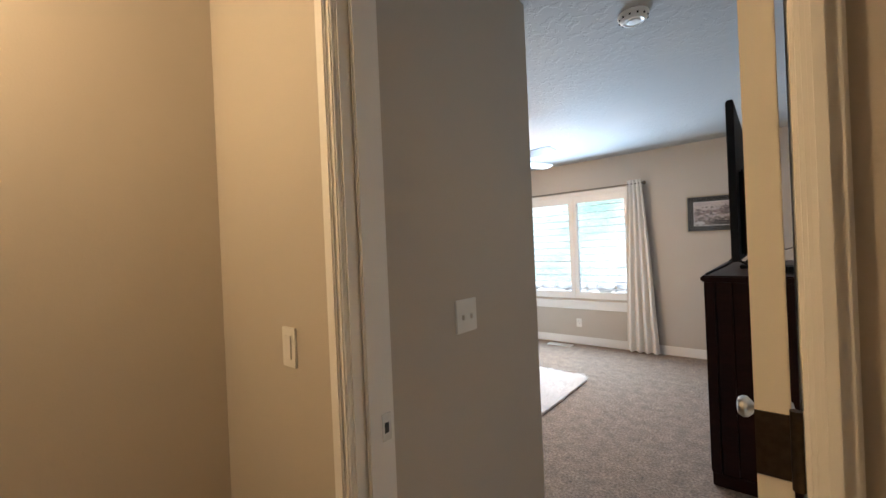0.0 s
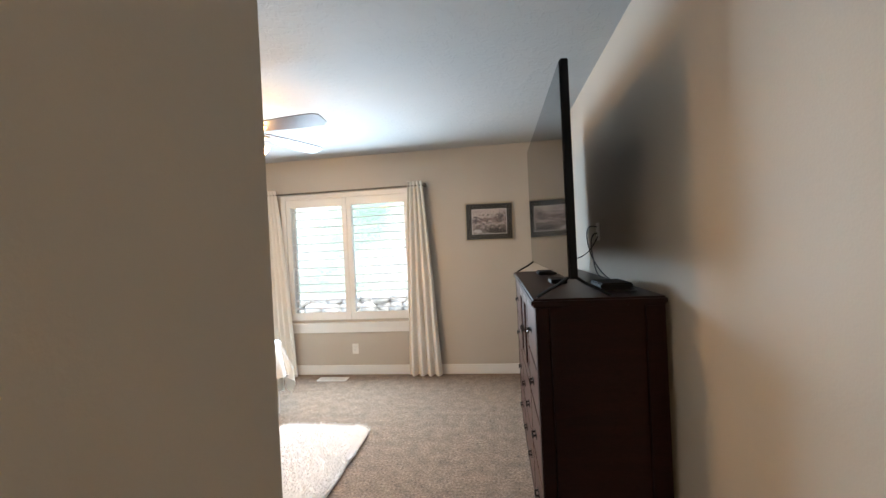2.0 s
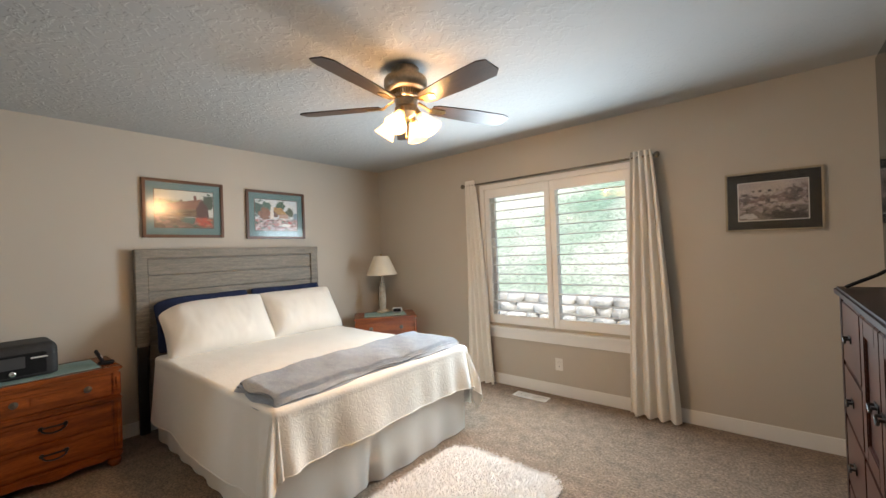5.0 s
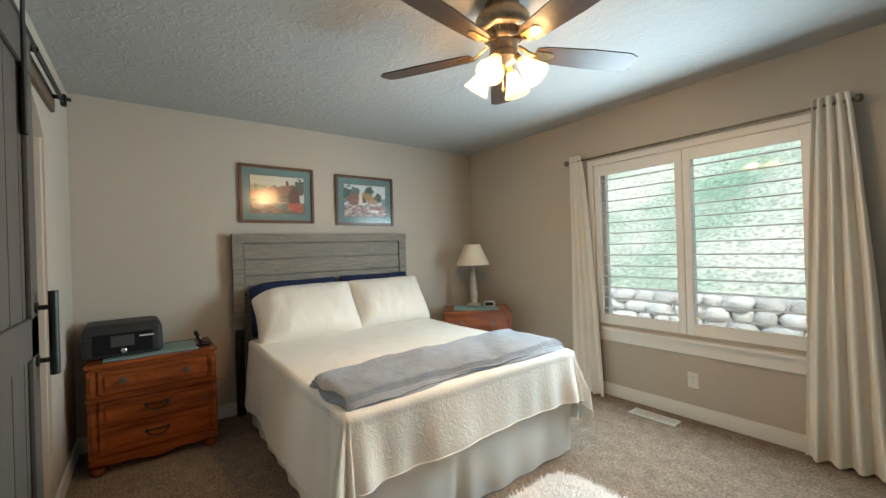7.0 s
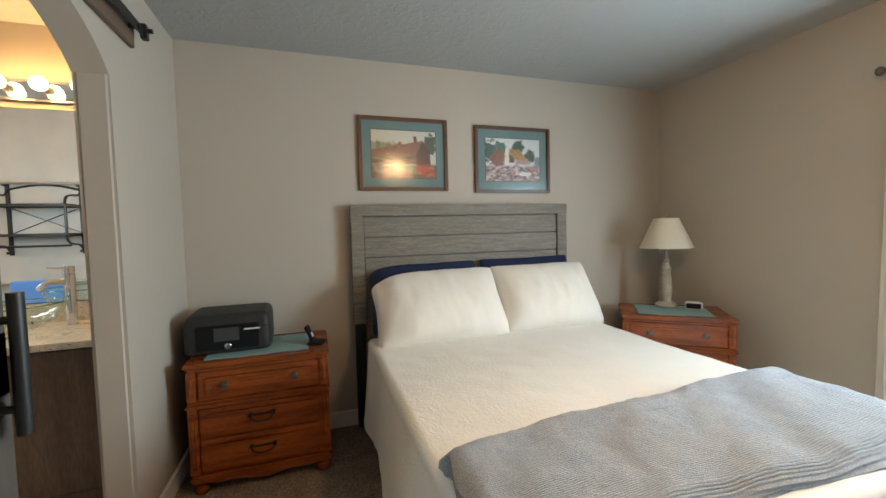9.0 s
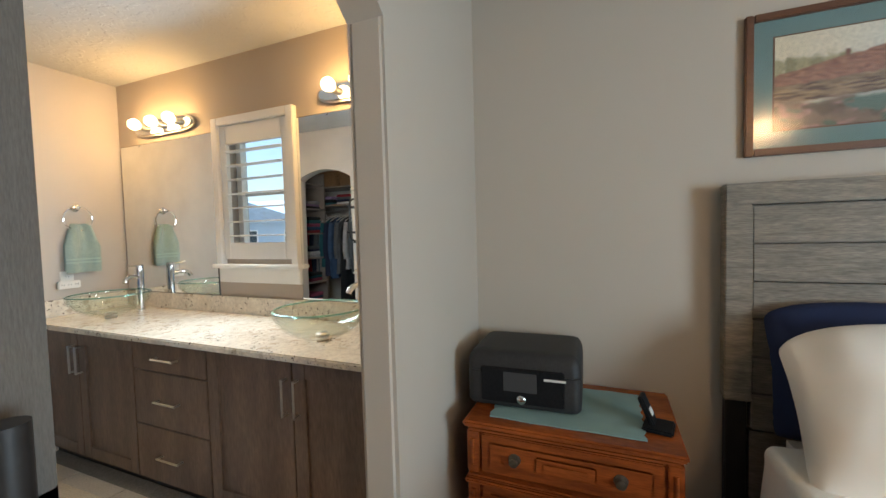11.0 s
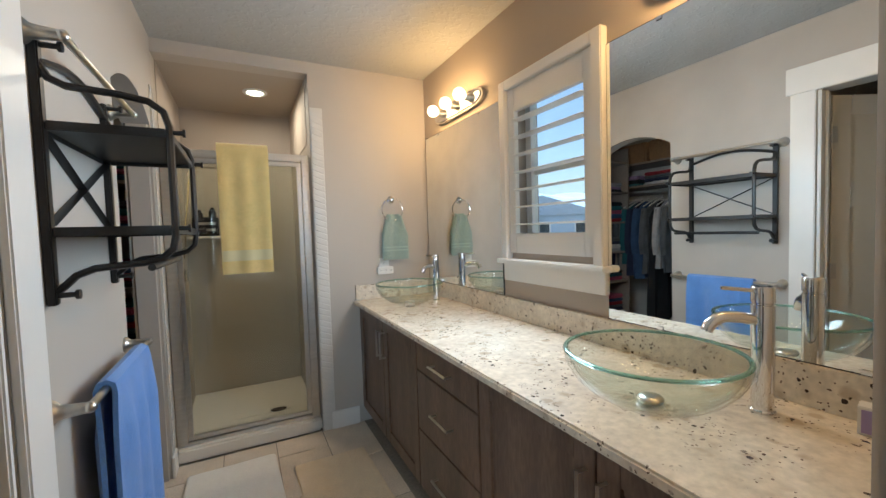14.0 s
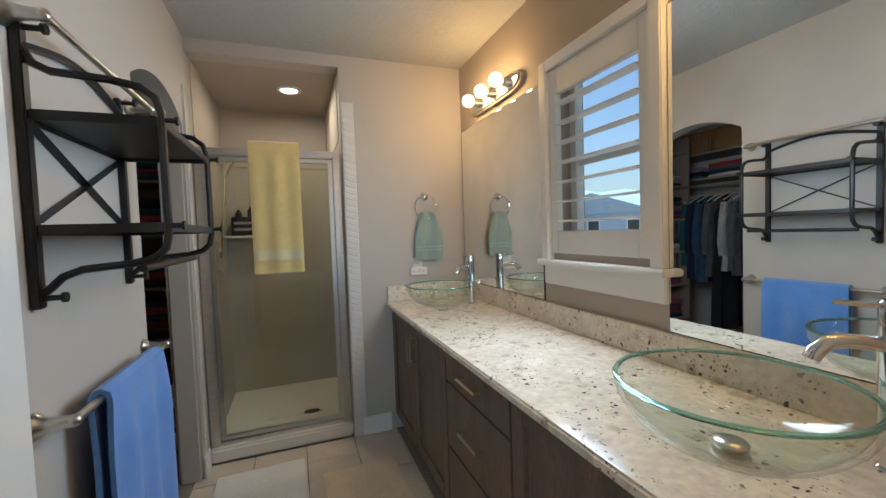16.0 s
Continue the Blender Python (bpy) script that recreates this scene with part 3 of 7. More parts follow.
HBZ = 0.70
OFFX, OFFY = -4.45, 3.60
part("headboard_rail", off(boxes((-4.485, 2.78, 1.405, -4.415, 4.415, 1.48), bevel=0.005), OFFX, OFFY), GREYWOOD, bed)
for y0, y1 in ((2.782, 2.865), (4.33, 4.413)):
    part("headboard_post", off(boxes((-4.485, y0, HBZ, -4.42, y1, 1.405), bevel=0.004), OFFX, OFFY), GREYWOOD, bed)
    # black leg: the shade below the post is put into its colour
    yl = y0 + 0.008
    part("headboard_leg", off(boxes((-4.482, yl, 0.0, -4.440, yl + 0.066, HBZ), bevel=0.003), OFFX, OFFY), BLACK, bed, "recessed headboard leg, black for the shade below the post")
for k in range(6):
    z1 = 1.400 - 0.135 * k
    part("headboard_plank", off(boxes((-4.478, 2.866, z1 - 0.130, -4.436 + (0.004 if k % 2 else 0), 4.329, z1), bevel=0.005), OFFX, OFFY), GREYWOOD, bed)
part("headboard_panel", off(boxes((-4.478, 2.866, 0.12, -4.45, 4.329, 0.585)), OFFX, OFFY), GREYWOOD, bed)
part("mattress", off(boxes((BX0, BYA + 0.02, 0.34, BX1 - 0.02, BYB - 0.02, BT - 0.02), bevel=0.05), OFFX, OFFY), SHEET, bed)
part("box_base", off(boxes((BX0, BYA + 0.03, 0.10, BX1 - 0.04, BYB - 0.03, 0.335), bevel=0.01), OFFX, OFFY), SHEET, bed)
for x in (BX0 + 0.1, BX1 - 0.15):
    for y in (BYA + 0.1, BYB - 0.15):
        part("leg", off(boxes((x, y, 0, x + 0.05, y + 0.05, 0.10)), OFFX, OFFY), BLACK, bed)


def skirt(u, v):
    """Round the near side, the foot and the far side."""
    la, lb = BX1 - BX0 - 0.15, BYB - BYA
    s = u * (2 * la + lb)
    drop = 0.335 * v
    ripple = 0.007 * math.sin(s * 26) * v + 0.010 * noise.noise((s * 3.1, 0, 2.0)) * v
    if s < la:
        return Vector((BX0 + 0.15 + s, BYA - 0.012 - ripple, 0.34 - drop))
    if s < la + lb:
        y = BYA + s - la
        fold = 0.045 * v * math.exp(-((y - 3.46) / 0.035) ** 2)
        return Vector((BX1 - 0.005 + ripple - fold, y, 0.34 - drop))
    return Vector((BX1 - (s - la - lb), BYB + 0.012 + ripple, 0.34 - drop))


bm = bmesh.new()
sheet(bm, skirt, 260, 8, 0.004)
part("bed_skirt", off(bm, OFFX, OFFY), SHEET, bed, "gathered white bed skirt")


def quilt_material():
    m = material("white_matelasse_quilt", (0.82, 0.775, 0.70), 0.9, second=(0.79, 0.745, 0.665), scale=4, spec=0.2, sheen=0.2)
    n, l = m.node_tree.nodes, m.node_tree.links
    p, tc = n["Principled BSDF"], n.new("ShaderNodeTexCoord")
    vo, dist, nz, add, bp, ramp = n.new("ShaderNodeTexNoise"), n.new("ShaderNodeMath"), n.new("ShaderNodeTexNoise"), n.new("ShaderNodeMath"), n.new("ShaderNodeBump"), n.new("ShaderNodeValToRGB")
    vo.inputs["Scale"].default_value, vo.inputs["Detail"].default_value, vo.inputs["Distortion"].default_value = 21, 1.6, 0.8
    l.new(tc.outputs["Object"], vo.inputs["Vector"])
    dist.operation = "PINGPONG"
    dist.inputs[1].default_value = 0.11
    l.new(vo.outputs["Fac"], dist.inputs[0])
    nz.inputs["Scale"].default_value = 42
    l.new(tc.outputs["Object"], nz.inputs["Vector"])
    add.operation = "MULTIPLY_ADD"
    add.inputs[1].default_value = 0.9
    l.new(nz.outputs["Fac"], add.inputs[0])
    l.new(dist.outputs[0], ramp.inputs[0])
    ramp.color_ramp.elements[0].position, ramp.color_ramp.elements[1].position = 0.0, 0.10
    l.new(ramp.outputs[0], add.inputs[2])
    l.new(add.outputs[0], bp.inputs["Height"])
    bp.inputs["Strength"].default_value, bp.inputs["Distance"].default_value = 0.15, 0.005
    l.new(bp.outputs[0], p.inputs["Normal"])
    return m


QUILT = quilt_material()


def spread(u, v):
    """The bedspread: flat on top, hanging at three sides, with soft folds below."""
    side, foot, r = 0.50, 0.335, 0.05
    lw, ll = BYB - BYA, BX1 - (BX0 + 0.18)
    s = -side + u * (lw + 2 * side)
    t = v * (ll + foot)
    sign = -1 if s < lw / 2 else 1
    oy, ox = max(0.0, -s, s - lw), max(0.0, t - ll)
    sy, sx = min(max(s, 0), lw), min(t, ll)
    d = math.hypot(ox, oy * (0.80 if ox > 0 else 1.0))
    a = math.atan2(oy, ox) if d > 0 else 0.0
    if d < r * math.pi / 2:
        out, drop = r * math.sin(d / r) - 0.3 * d, r * (1 - math.cos(d / r))
    else:
        out, drop = r + 0.09 * (d - r * math.pi / 2) - 0.15 * r * math.pi, r + d - r * math.pi / 2
    hang = min(1.0, d / 0.30) ** 1.3
    along = sx * 8 + sy * 9
    out += hang * (0.016 * math.sin(along + 1.4 * math.sin(sy * 4 + sx * 3)) + 0.014 * noise.noise((sx * 4, sy * 4, 1.0)))
    if ox > 0 and oy > 0:
        out += hang * (0.035 * math.sin(a * 9 + 0.6) * math.sin(2 * a) + 0.03 * math.sin(2 * a))
    else:
        near = min(abs(ll - sx) if oy > 0 else 9.0, sy if ox > 0 else 9.0, lw - sy if ox > 0 else 9.0)
        out += hang * 0.022 * math.exp(-near / 0.22) * math.sin(near * 34)
    x = BX0 + 0.18 + sx + out * math.cos(a) * (1 if d > 0 else 0)
    y = BYA + sy + sign * out * math.sin(a)
    z = BT + 0.012 - drop
    z += 0.009 * noise.noise((sx * 2.3, sy * 2.3, 0)) + 0.003 * noise.noise((sx * 9, sy * 9, 3))
    return Vector((x, y, max(z, 0.02)))


bm = bmesh.new()
sheet(bm, spread, 170, 150, 0.006)
bs = thing("bedspread", pose(0, 0, 0), "white quilted bedspread draped over the bed", "bedspread")
part("cloth", bm, QUILT, bs)
bm = bmesh.new()
tube(bm, [spread(k / 200, 1.0) for k in range(201)], 0.0035, 6)
tube(bm, [spread(0.0, k / 160) for k in range(161)], 0.0035, 6)
tube(bm, [spread(1.0, k / 160) for k in range(161)], 0.0035, 6)
part("hem", bm, SHEET, bs, "stitched white hem")


def pillow(name, m, w, h, t, mat, label, seed, droop=0.0):
    def top(sign):
        def f(u, v):
            a, b = 2 * u - 1, 2 * v - 1
            k = max(0.0, (1 - abs(a) ** 3.4) * (1 - abs(b) ** 2.6)) ** 0.62
            pull = 1 - 0.05 * (1 - abs(a) ** 2) * abs(b) ** 4
            sag = 1 - 0.05 * (1 - abs(b) ** 2) * abs(a) ** 4
            round_ = 1 - 0.045 * abs(a) ** 8 * abs(b) ** 8
            fold = (0.007 + droop * 0.08) * math.sin(a * 11 + 2.2 * noise.noise((a * 2, b * 1.5, seed)) + seed) * abs(a) ** 2 * (0.5 + 0.5 * abs(b))
            crease = 0.013 * noise.noise((a * 1.9 + seed, b * 1.3, seed)) + fold + 0.008 * noise.noise((a * 5 + seed, b * 1.6, seed + 2)) + 0.004 * noise.noise((a * 11, b * 3, seed))
            return m @ Vector((a * w / 2 * sag * round_, b * h / 2 * pull * round_ - droop * max(0.0, -a) ** 3 * max(0.0, b + 0.3), sign * (t / 2 * k * (1 - 0.24 * b) + 0.004) + crease * (0.25 + 0.75 * k)))
        return f
    bm = bmesh.new()
    sheet(bm, top(1), 56, 36)
    sheet(bm, top(-1), 56, 36)
    bmesh.ops.remove_doubles(bm, verts=bm.verts, dist=0.009)
    return solid(name, bm, mat, label, "pillow", group="pillows on the bed")


def lean(x, y, z, tilt, turn=0, roll=0):
    """A pillow's pose: its width along y, leaning back against the headboard."""
    return Matrix.Translation((x, y, z)) @ pose(0, 0, 0, 0, 0, 90 + turn) @ pose(0, 0, 0, tilt) @ pose(0, 0, 0, 0, 0, roll)


pillow("pillow", lean(-4.335, 3.255, 0.868, 74), 0.76, 0.46, 0.16, NAVY, "navy blue pillow against the headboard", 3.0, 0.04)
pillow("pillow", lean(-4.335, 4.025, 0.872, 74), 0.74, 0.46, 0.16, NAVY, "navy blue pillow against the headboard", 5.0)
pillow("pillow", lean(-4.155, 3.295, 0.832, 57, 2), 0.86, 0.51, 0.27, SHEET, "plump white pillow leaning on a navy one", 7.0, 0.07)
pillow("pillow", lean(-4.16, 4.06, 0.838, 57, -1), 0.75, 0.50, 0.26, SHEET, "plump white pillow leaning on a navy one", 11.0)

KNIT = material("blue_grey_knit", (0.345, 0.365, 0.39), 0.95, second=(0.275, 0.292, 0.318), scale=10, fine=0.25, fine_scale=160, bump=0.9, bump_scale=170, stretch=(1, 2.2, 1), spec=0.1, sheen=0.3)
throw = thing("throw_blanket", pose(-2.65, 3.6, BT), "blue-grey knitted throw folded across the foot of the bed", "blanket")


def throw_layer(k):
    """One layer of the folded throw, its ends rolling over the bed's sides."""
    def f(u, v):
        y = 2.852 + 0.010 * k + u * (1.565 - 0.03 * k) + 0.010 * math.sin(v * 7 + k)
        x0, x1 = -2.865 - 0.125 * u + 0.016 * k + 0.010 * math.sin(u * 13 + k), -2.418 + 0.014 * math.sin(u * 9 + k) - 0.010 * k
        x = x0 + v * (x1 - x0)
        z = 0.663 + 0.018 * k + 0.012 * noise.noise((x * 4, y * 3, k)) + 0.005 * noise.noise((x * 15, y * 12, k))
        z += 0.010 * math.sin(math.pi * min(1.0, v / 0.22)) * (1 if v < 0.22 else 0) + 0.004 * math.sin((x * 0.7 + y) * 21) * min(1.0, 4 * u * (1 - u))
        over, far = max(0.0, 2.905 - y), max(0.0, y - 4.33)
        z -= min(0.30, 7.0 * over * over + 0.25 * over) + min(0.30, 6.0 * far * far + 0.3 * far)
        z -= 0.026 * max(0.0, (v - 0.9) / 0.1) ** 2
        return Vector((x + 2.65, y - 3.6, z - BT))
    return f


for k in range(3):
    bm = bmesh.new()
    sheet(bm, throw_layer(k), 96, 30, 0.014)
    part("layer", bm, KNIT, throw)
bm = bmesh.new()
for k in range(64):
    v = 0.02 + 0.96 * k / 63
    tube(bm, [throw_layer(2)(u / 80, v) + Vector((0, 0, 0.0015 + 0.0012 * (u % 2))) for u in range(81)], 0.0034, 5)
part("rib", bm, KNIT, throw, "ribbed knit texture")

# fluffy rug
rug = thing("sheepskin_rug", pose(-1.9, 3.52, 0.0), "fluffy white sheepskin rug on the carpet beside the bed", "rug")
FLEECE = material("white_fleece", (0.90, 0.87, 0.84), 1.0, second=(0.87, 0.83, 0.79), scale=7, spec=0.1, sheen=0.3)
bm = bmesh.new()
rim = []
for k in range(120):
    a = math.tau * k / 120
    c, s = math.cos(a), math.sin(a)
    p = (abs(c) ** 8 + abs(s) ** 8) ** (-1 / 8)
    q = 1 + 0.025 * noise.noise((c * 4, s * 4, 0)) + 0.012 * noise.noise((c * 15, s * 15, 4))
    rim.append((0.40 * c * p * q, 0.585 * s * p * q))
prism(bm, rim, 0.02)
part("hide", bm, FLEECE, rug)
rng = random.Random(4)
verts, faces = [], []
while len(faces) < 42000:
    x, y = rng.uniform(-0.42, 0.42), rng.uniform(-0.60, 0.60)
    a = math.atan2(y / 0.585, x / 0.40)
    c, s = math.cos(a), math.sin(a)
    p = (abs(c) ** 8 + abs(s) ** 8) ** (-1 / 8) * (1 + 0.025 * noise.noise((c * 4, s * 4, 0)) + 0.012 * noise.noise((c * 15, s * 15, 4)))
    if math.hypot(x / 0.40, y / 0.585) > p:
        continue
    rad = math.hypot(x / 0.40, y / 0.585) / p
    w = rng.uniform(0, math.tau) + 0.8 * noise.noise((x * 14, y * 14, 9))
    ln = rng.uniform(0.014, 0.027)
    dx, dy = math.cos(w) * ln * 0.5 + x * 0.05 * rad ** 6, math.sin(w) * ln * 0.5 + y * 0.05 * rad ** 6
    k = len(verts)
    px, py = -math.sin(w) * 0.0022, math.cos(w) * 0.0022
    verts += [(x - px, y - py, 0.016), (x + px, y + py, 0.016), (x + dx, y + dy, 0.018 + ln * rng.uniform(0.5, 0.9))]
    faces.append((k, k + 1, k + 2))
me = bpy.data.meshes.new("fleece")
me.from_pydata(verts, [], faces)
me.materials.append(FLEECE)
pile = tagged(new("fleece", me), kind="stuff")
pile.parent = rug


# ---- bedroom: furniture ----
def bail(bm, x, y, z, w, drop, r=0.0035):
    """A hanging pull on a front that faces +x."""
    tube(bm, [(x + 0.004, y - w / 2, z), (x + 0.016, y - w / 2, z - 0.004)] + [(x + 0.018, y - w / 2 * math.cos(math.pi * k / 8), z - 0.004 - drop * math.sin(math.pi * k / 8)) for k in range(9)] + [(x + 0.004, y + w / 2, z)], r, 8)


def nightstand(m, label):
    """A pine stand, its front facing +x of m, its back at 0."""
    ns = thing("nightstand", m, label, "nightstand", "pine nightstands beside the bed")
    w, d, h = 0.34, 0.47, 0.675
    part("body", boxes((0.02, -w + 0.02, 0.09, d - 0.03, w - 0.02, h - 0.03), bevel=0.004), PINE, ns)
    part("top", boxes((0.0, -w - 0.005, h - 0.022, d + 0.012, w + 0.005, h), bevel=0.007), PINE, ns, "moulded pine top")
    part("top_moulding", boxes((0.01, -w + 0.008, h - 0.042, d - 0.004, w - 0.008, h - 0.0225), bevel=0.008), PINE, ns)
    part("waist_moulding", boxes((0.012, -w - 0.002, 0.450, d + 0.010, w + 0.002, 0.466), (0.015, -w + 0.006, 0.4665, d + 0.002, w - 0.006, 0.479), bevel=0.006), PINE, ns)
    part("plinth", boxes((0.015, -w + 0.002, 0.065, d - 0.002, w - 0.002, 0.105), bevel=0.010), PINE, ns)
    bm = bmesh.new()
    outline = [(-w + 0.07 + (2 * w - 0.14) * k / 16, 0.066 - 0.028 * (1 - abs(2 * k / 16 - 1) ** 3) * (0.6 + 0.4 * math.cos(k / 16 * math.tau * 2))) for k in range(17)] + [(w - 0.07, 0.07), (-w + 0.07, 0.07)]
    prism(bm, outline, 0.02, Matrix(((0, 0, 1, d - 0.03), (1, 0, 0, 0), (0, 1, 0, 0), (0, 0, 0, 1))))
    part("scalloped_apron", bm, PINE, ns)
    for y in (-w + 0.025, w - 0.025):
        for z0, z1 in ((0.106, 0.451), (0.479, h - 0.043)):
            bm = boxes((d - 0.045, y - 0.022, z0, d - 0.014, y + 0.022, z1), bevel=0.004)
            rod(bm, (d - 0.014, y, z0 + 0.03), (d - 0.014, y, z1 - 0.03), 0.008, 10)
            part("pilaster", bm, PINE, ns)
    for x in (0.06, d - 0.045):
        for y in (-w + 0.045, w - 0.045):
            bm = bmesh.new()
            lathe(bm, [(0.022, 0.0), (0.034, 0.012), (0.040, 0.028), (0.034, 0.046), (0.020, 0.054), (0.026, 0.066)], (x, y, 0), 20)
            part("bun_foot", bm, PINE, ns)
    for k, (z0, z1) in enumerate(((0.488, 0.625), (0.292, 0.442), (0.118, 0.282))):
        dr = part("drawer", boxes((d - 0.032, -w + 0.055, z0, d - 0.016, w - 0.055, z1), (d - 0.016, -w + 0.085, z0 + 0.026, d - 0.009, w - 0.085, z1 - 0.026), bevel=0.004), PINE, ns)
        zc = (z0 + z1) / 2
        if k == 0:
            part("carved_panel", boxes((d - 0.009, -0.095, zc - 0.026, d - 0.002, 0.095, zc + 0.026), (d - 0.002, -0.07, zc - 0.012, d + 0.003, 0.07, zc + 0.012), bevel=0.006), PINE, dr, "carved pine cartouche")
            for y in (-0.165, 0.165):
                bm = bmesh.new()
                lathe(bm, [(0.021, 0), (0.020, 0.004), (0.008, 0.007), (0.008, 0.014), (0.016, 0.019), (0.015, 0.025), (0.004, 0.028)], segments=18, matrix=Matrix.Translation((d - 0.009, y, zc)) @ pose(0, 0, 0, 0, 90, 0))
                part("knob", bm, BRONZE, dr, "pewter knob")
        else:
            bm = bmesh.new()
            for y in (-0.055, 0.055):
                rod(bm, (d - 0.009, y, zc + 0.012), (d - 0.003, y, zc + 0.012), 0.013, 14)
            bail(bm, d - 0.009, 0.0, zc + 0.012, 0.11, 0.030, 0.005)
            box(bm, d - 0.009, -0.055, zc + 0.004, d - 0.006, 0.055, zc + 0.016, 0.001)
            part("bail_handle", bm, DARKBRONZE, dr, "dark bail handle")
    return ns


nightstand(pose(XW + 0.022, 2.262, 0), "orange pine nightstand with three drawers and bun feet")
nightstand(pose(-4.19, 5.15, 0, 0, 0, -39) , "orange pine nightstand set across the room's corner")


def cloth(name, m, w, d, mat, label):
    bm = bmesh.new()
    sheet(bm, lambda u, v: m @ Vector(((u - 0.5) * d, (v - 0.5) * w + 0.004 * math.sin(u * 40), 0.004 + 0.002 * noise.noise((u * 9, v * 9, w)))), 30, 30, 0.003)
    return solid(name, bm, mat, label, "cloth")


cloth("teal_mat", pose(-4.235, 2.25, 0.676), 0.50, 0.36, TEALCLOTH, "teal woven cloth on the nightstand top")
cloth("teal_mat", pose(-4.19, 5.15, 0.676, 0, 0, -39) @ Matrix.Translation((0.24, 0, 0)), 0.46, 0.34, TEALCLOTH, "teal woven cloth under the lamp")

def round_case(bm, hx, hy, r, levels):
    """A case with rounded corners: rings of (height, inset)."""
    rings = []
    for z, inset in levels:
        ring = []
        for cx, cy, a0 in ((1, 1, 0), (-1, 1, 90), (-1, -1, 180), (1, -1, 270)):
            for k in range(6):
                a = radians(a0 + 18 * k)
                q = max(0.004, r - inset * 0.5)
                ring.append(bm.verts.new((cx * (hx - inset - q) + q * math.cos(a), cy * (hy - inset - q) + q * math.sin(a), z)))
        rings.append(ring)
    n = len(rings[0])
    for lo, hi in zip(rings, rings[1:]):
        for k in range(n):
            bm.faces.new((lo[k], lo[(k + 1) % n], hi[(k + 1) % n], hi[k]))
    bm.faces.new(rings[0][::-1])
    bm.faces.new(rings[-1])


safe = thing("safe_box", pose(-4.30, 2.096, 0.684, 0, 0, 2), "black portable fire safe on the pine nightstand", "safe")
bm = bmesh.new()
round_case(bm, 0.168, 0.206, 0.034, [(0.0, 0.014), (0.004, 0.006), (0.012, 0.001), (0.030, 0.0), (0.126, 0.0), (0.129, 0.003)])
CHARCOAL = material("charcoal_case_plastic", (0.030, 0.029, 0.029), 0.55, second=(0.024, 0.023, 0.023), scale=20, fine=0.15, bump=0.12, bump_scale=260, spec=0.35)
part("body", bm, CHARCOAL, safe)
bm = bmesh.new()
round_case(bm, 0.168, 0.206, 0.034, [(0.1292, 0.003), (0.132, 0.0), (0.165, 0.002), (0.185, 0.008), (0.198, 0.018), (0.204, 0.034), (0.206, 0.06)])
part("lid", bm, CHARCOAL, safe)
part("front_plate", boxes((0.163, -0.15, 0.02, 0.172, 0.15, 0.15), bevel=0.004), BLACKPLASTIC, safe)
part("display", boxes((0.172, -0.065, 0.065, 0.1745, 0.055, 0.135), bevel=0.001), material("grey_keypad", (0.055, 0.057, 0.06), 0.4), safe, "grey keypad plate")
part("name_bar", boxes((0.172, 0.08, 0.115, 0.1738, 0.155, 0.123)), PLATE, safe, "small white lettering bar")
bm = bmesh.new()
lathe(bm, [(0.016, 0), (0.016, 0.006), (0.012, 0.010), (0.004, 0.011)], segments=18, matrix=Matrix.Translation((0.172, 0.0, 0.038)) @ pose(0, 0, 0, 0, 90, 0))
part("lock", bm, CHROME, safe, "chrome key lock")

dock = thing("phone_dock", pose(-4.16, 2.545, 0.677, 0, 0, 78), "black phone charging dock on the nightstand", "charger")
part("base", boxes((-0.045, -0.05, 0, 0.045, 0.05, 0.014), bevel=0.005), BLACKPLASTIC, dock)
bm = boxes((-0.012, -0.03, 0, 0.004, 0.03, 0.10), bevel=0.004)
bmesh.ops.rotate(bm, verts=bm.verts, cent=(0, 0, 0), matrix=Matrix.Rotation(radians(-24), 3, "Y"))
bmesh.ops.translate(bm, verts=bm.verts, vec=(-0.01, 0, 0.012))
part("upright", bm, BLACKPLASTIC, dock)
bm = boxes((0.0045, -0.014, 0.03, 0.007, 0.014, 0.055), bevel=0.001)
bmesh.ops.rotate(bm, verts=bm.verts, cent=(0, 0, 0), matrix=Matrix.Rotation(radians(-24), 3, "Y"))
bmesh.ops.translate(bm, verts=bm.verts, vec=(-0.01, 0, 0.012))
part("pad", bm, PLATE, dock, "white charging pad")

lamp = thing("table_lamp", pose(-4.12, 5.075, 0.684), "table lamp with a cream shade and a pale turned base", "lamp")
LAMPWOOD = material("pale_crackled_wood", (0.50, 0.45, 0.37), 0.5, second=(0.30, 0.25, 0.19), scale=18, fine=0.2)
bm = bmesh.new()
lathe(bm, [(0.075, 0.0), (0.078, 0.012), (0.062, 0.026), (0.040, 0.034), (0.034, 0.05), (0.043, 0.10), (0.038, 0.20), (0.030, 0.27), (0.037, 0.285), (0.028, 0.30), (0.020, 0.33), (0.028, 0.345), (0.014, 0.36), (0.012, 0.42)], segments=32)
part("base", bm, LAMPWOOD, lamp)
bm = bmesh.new()
lathe(bm, [(0.006, 0.42), (0.010, 0.43), (0.006, 0.64), (0.004, 0.66), (0.010, 0.675), (0.004, 0.69)], segments=14)
part("stem", bm, BRASS, lamp)
SHADE = material("cream_lamp_shade", (0.68, 0.61, 0.49), 0.9, second=(0.64, 0.57, 0.45), scale=6, bump=0.15, bump_scale=400)
bm = bmesh.new()
rings = []
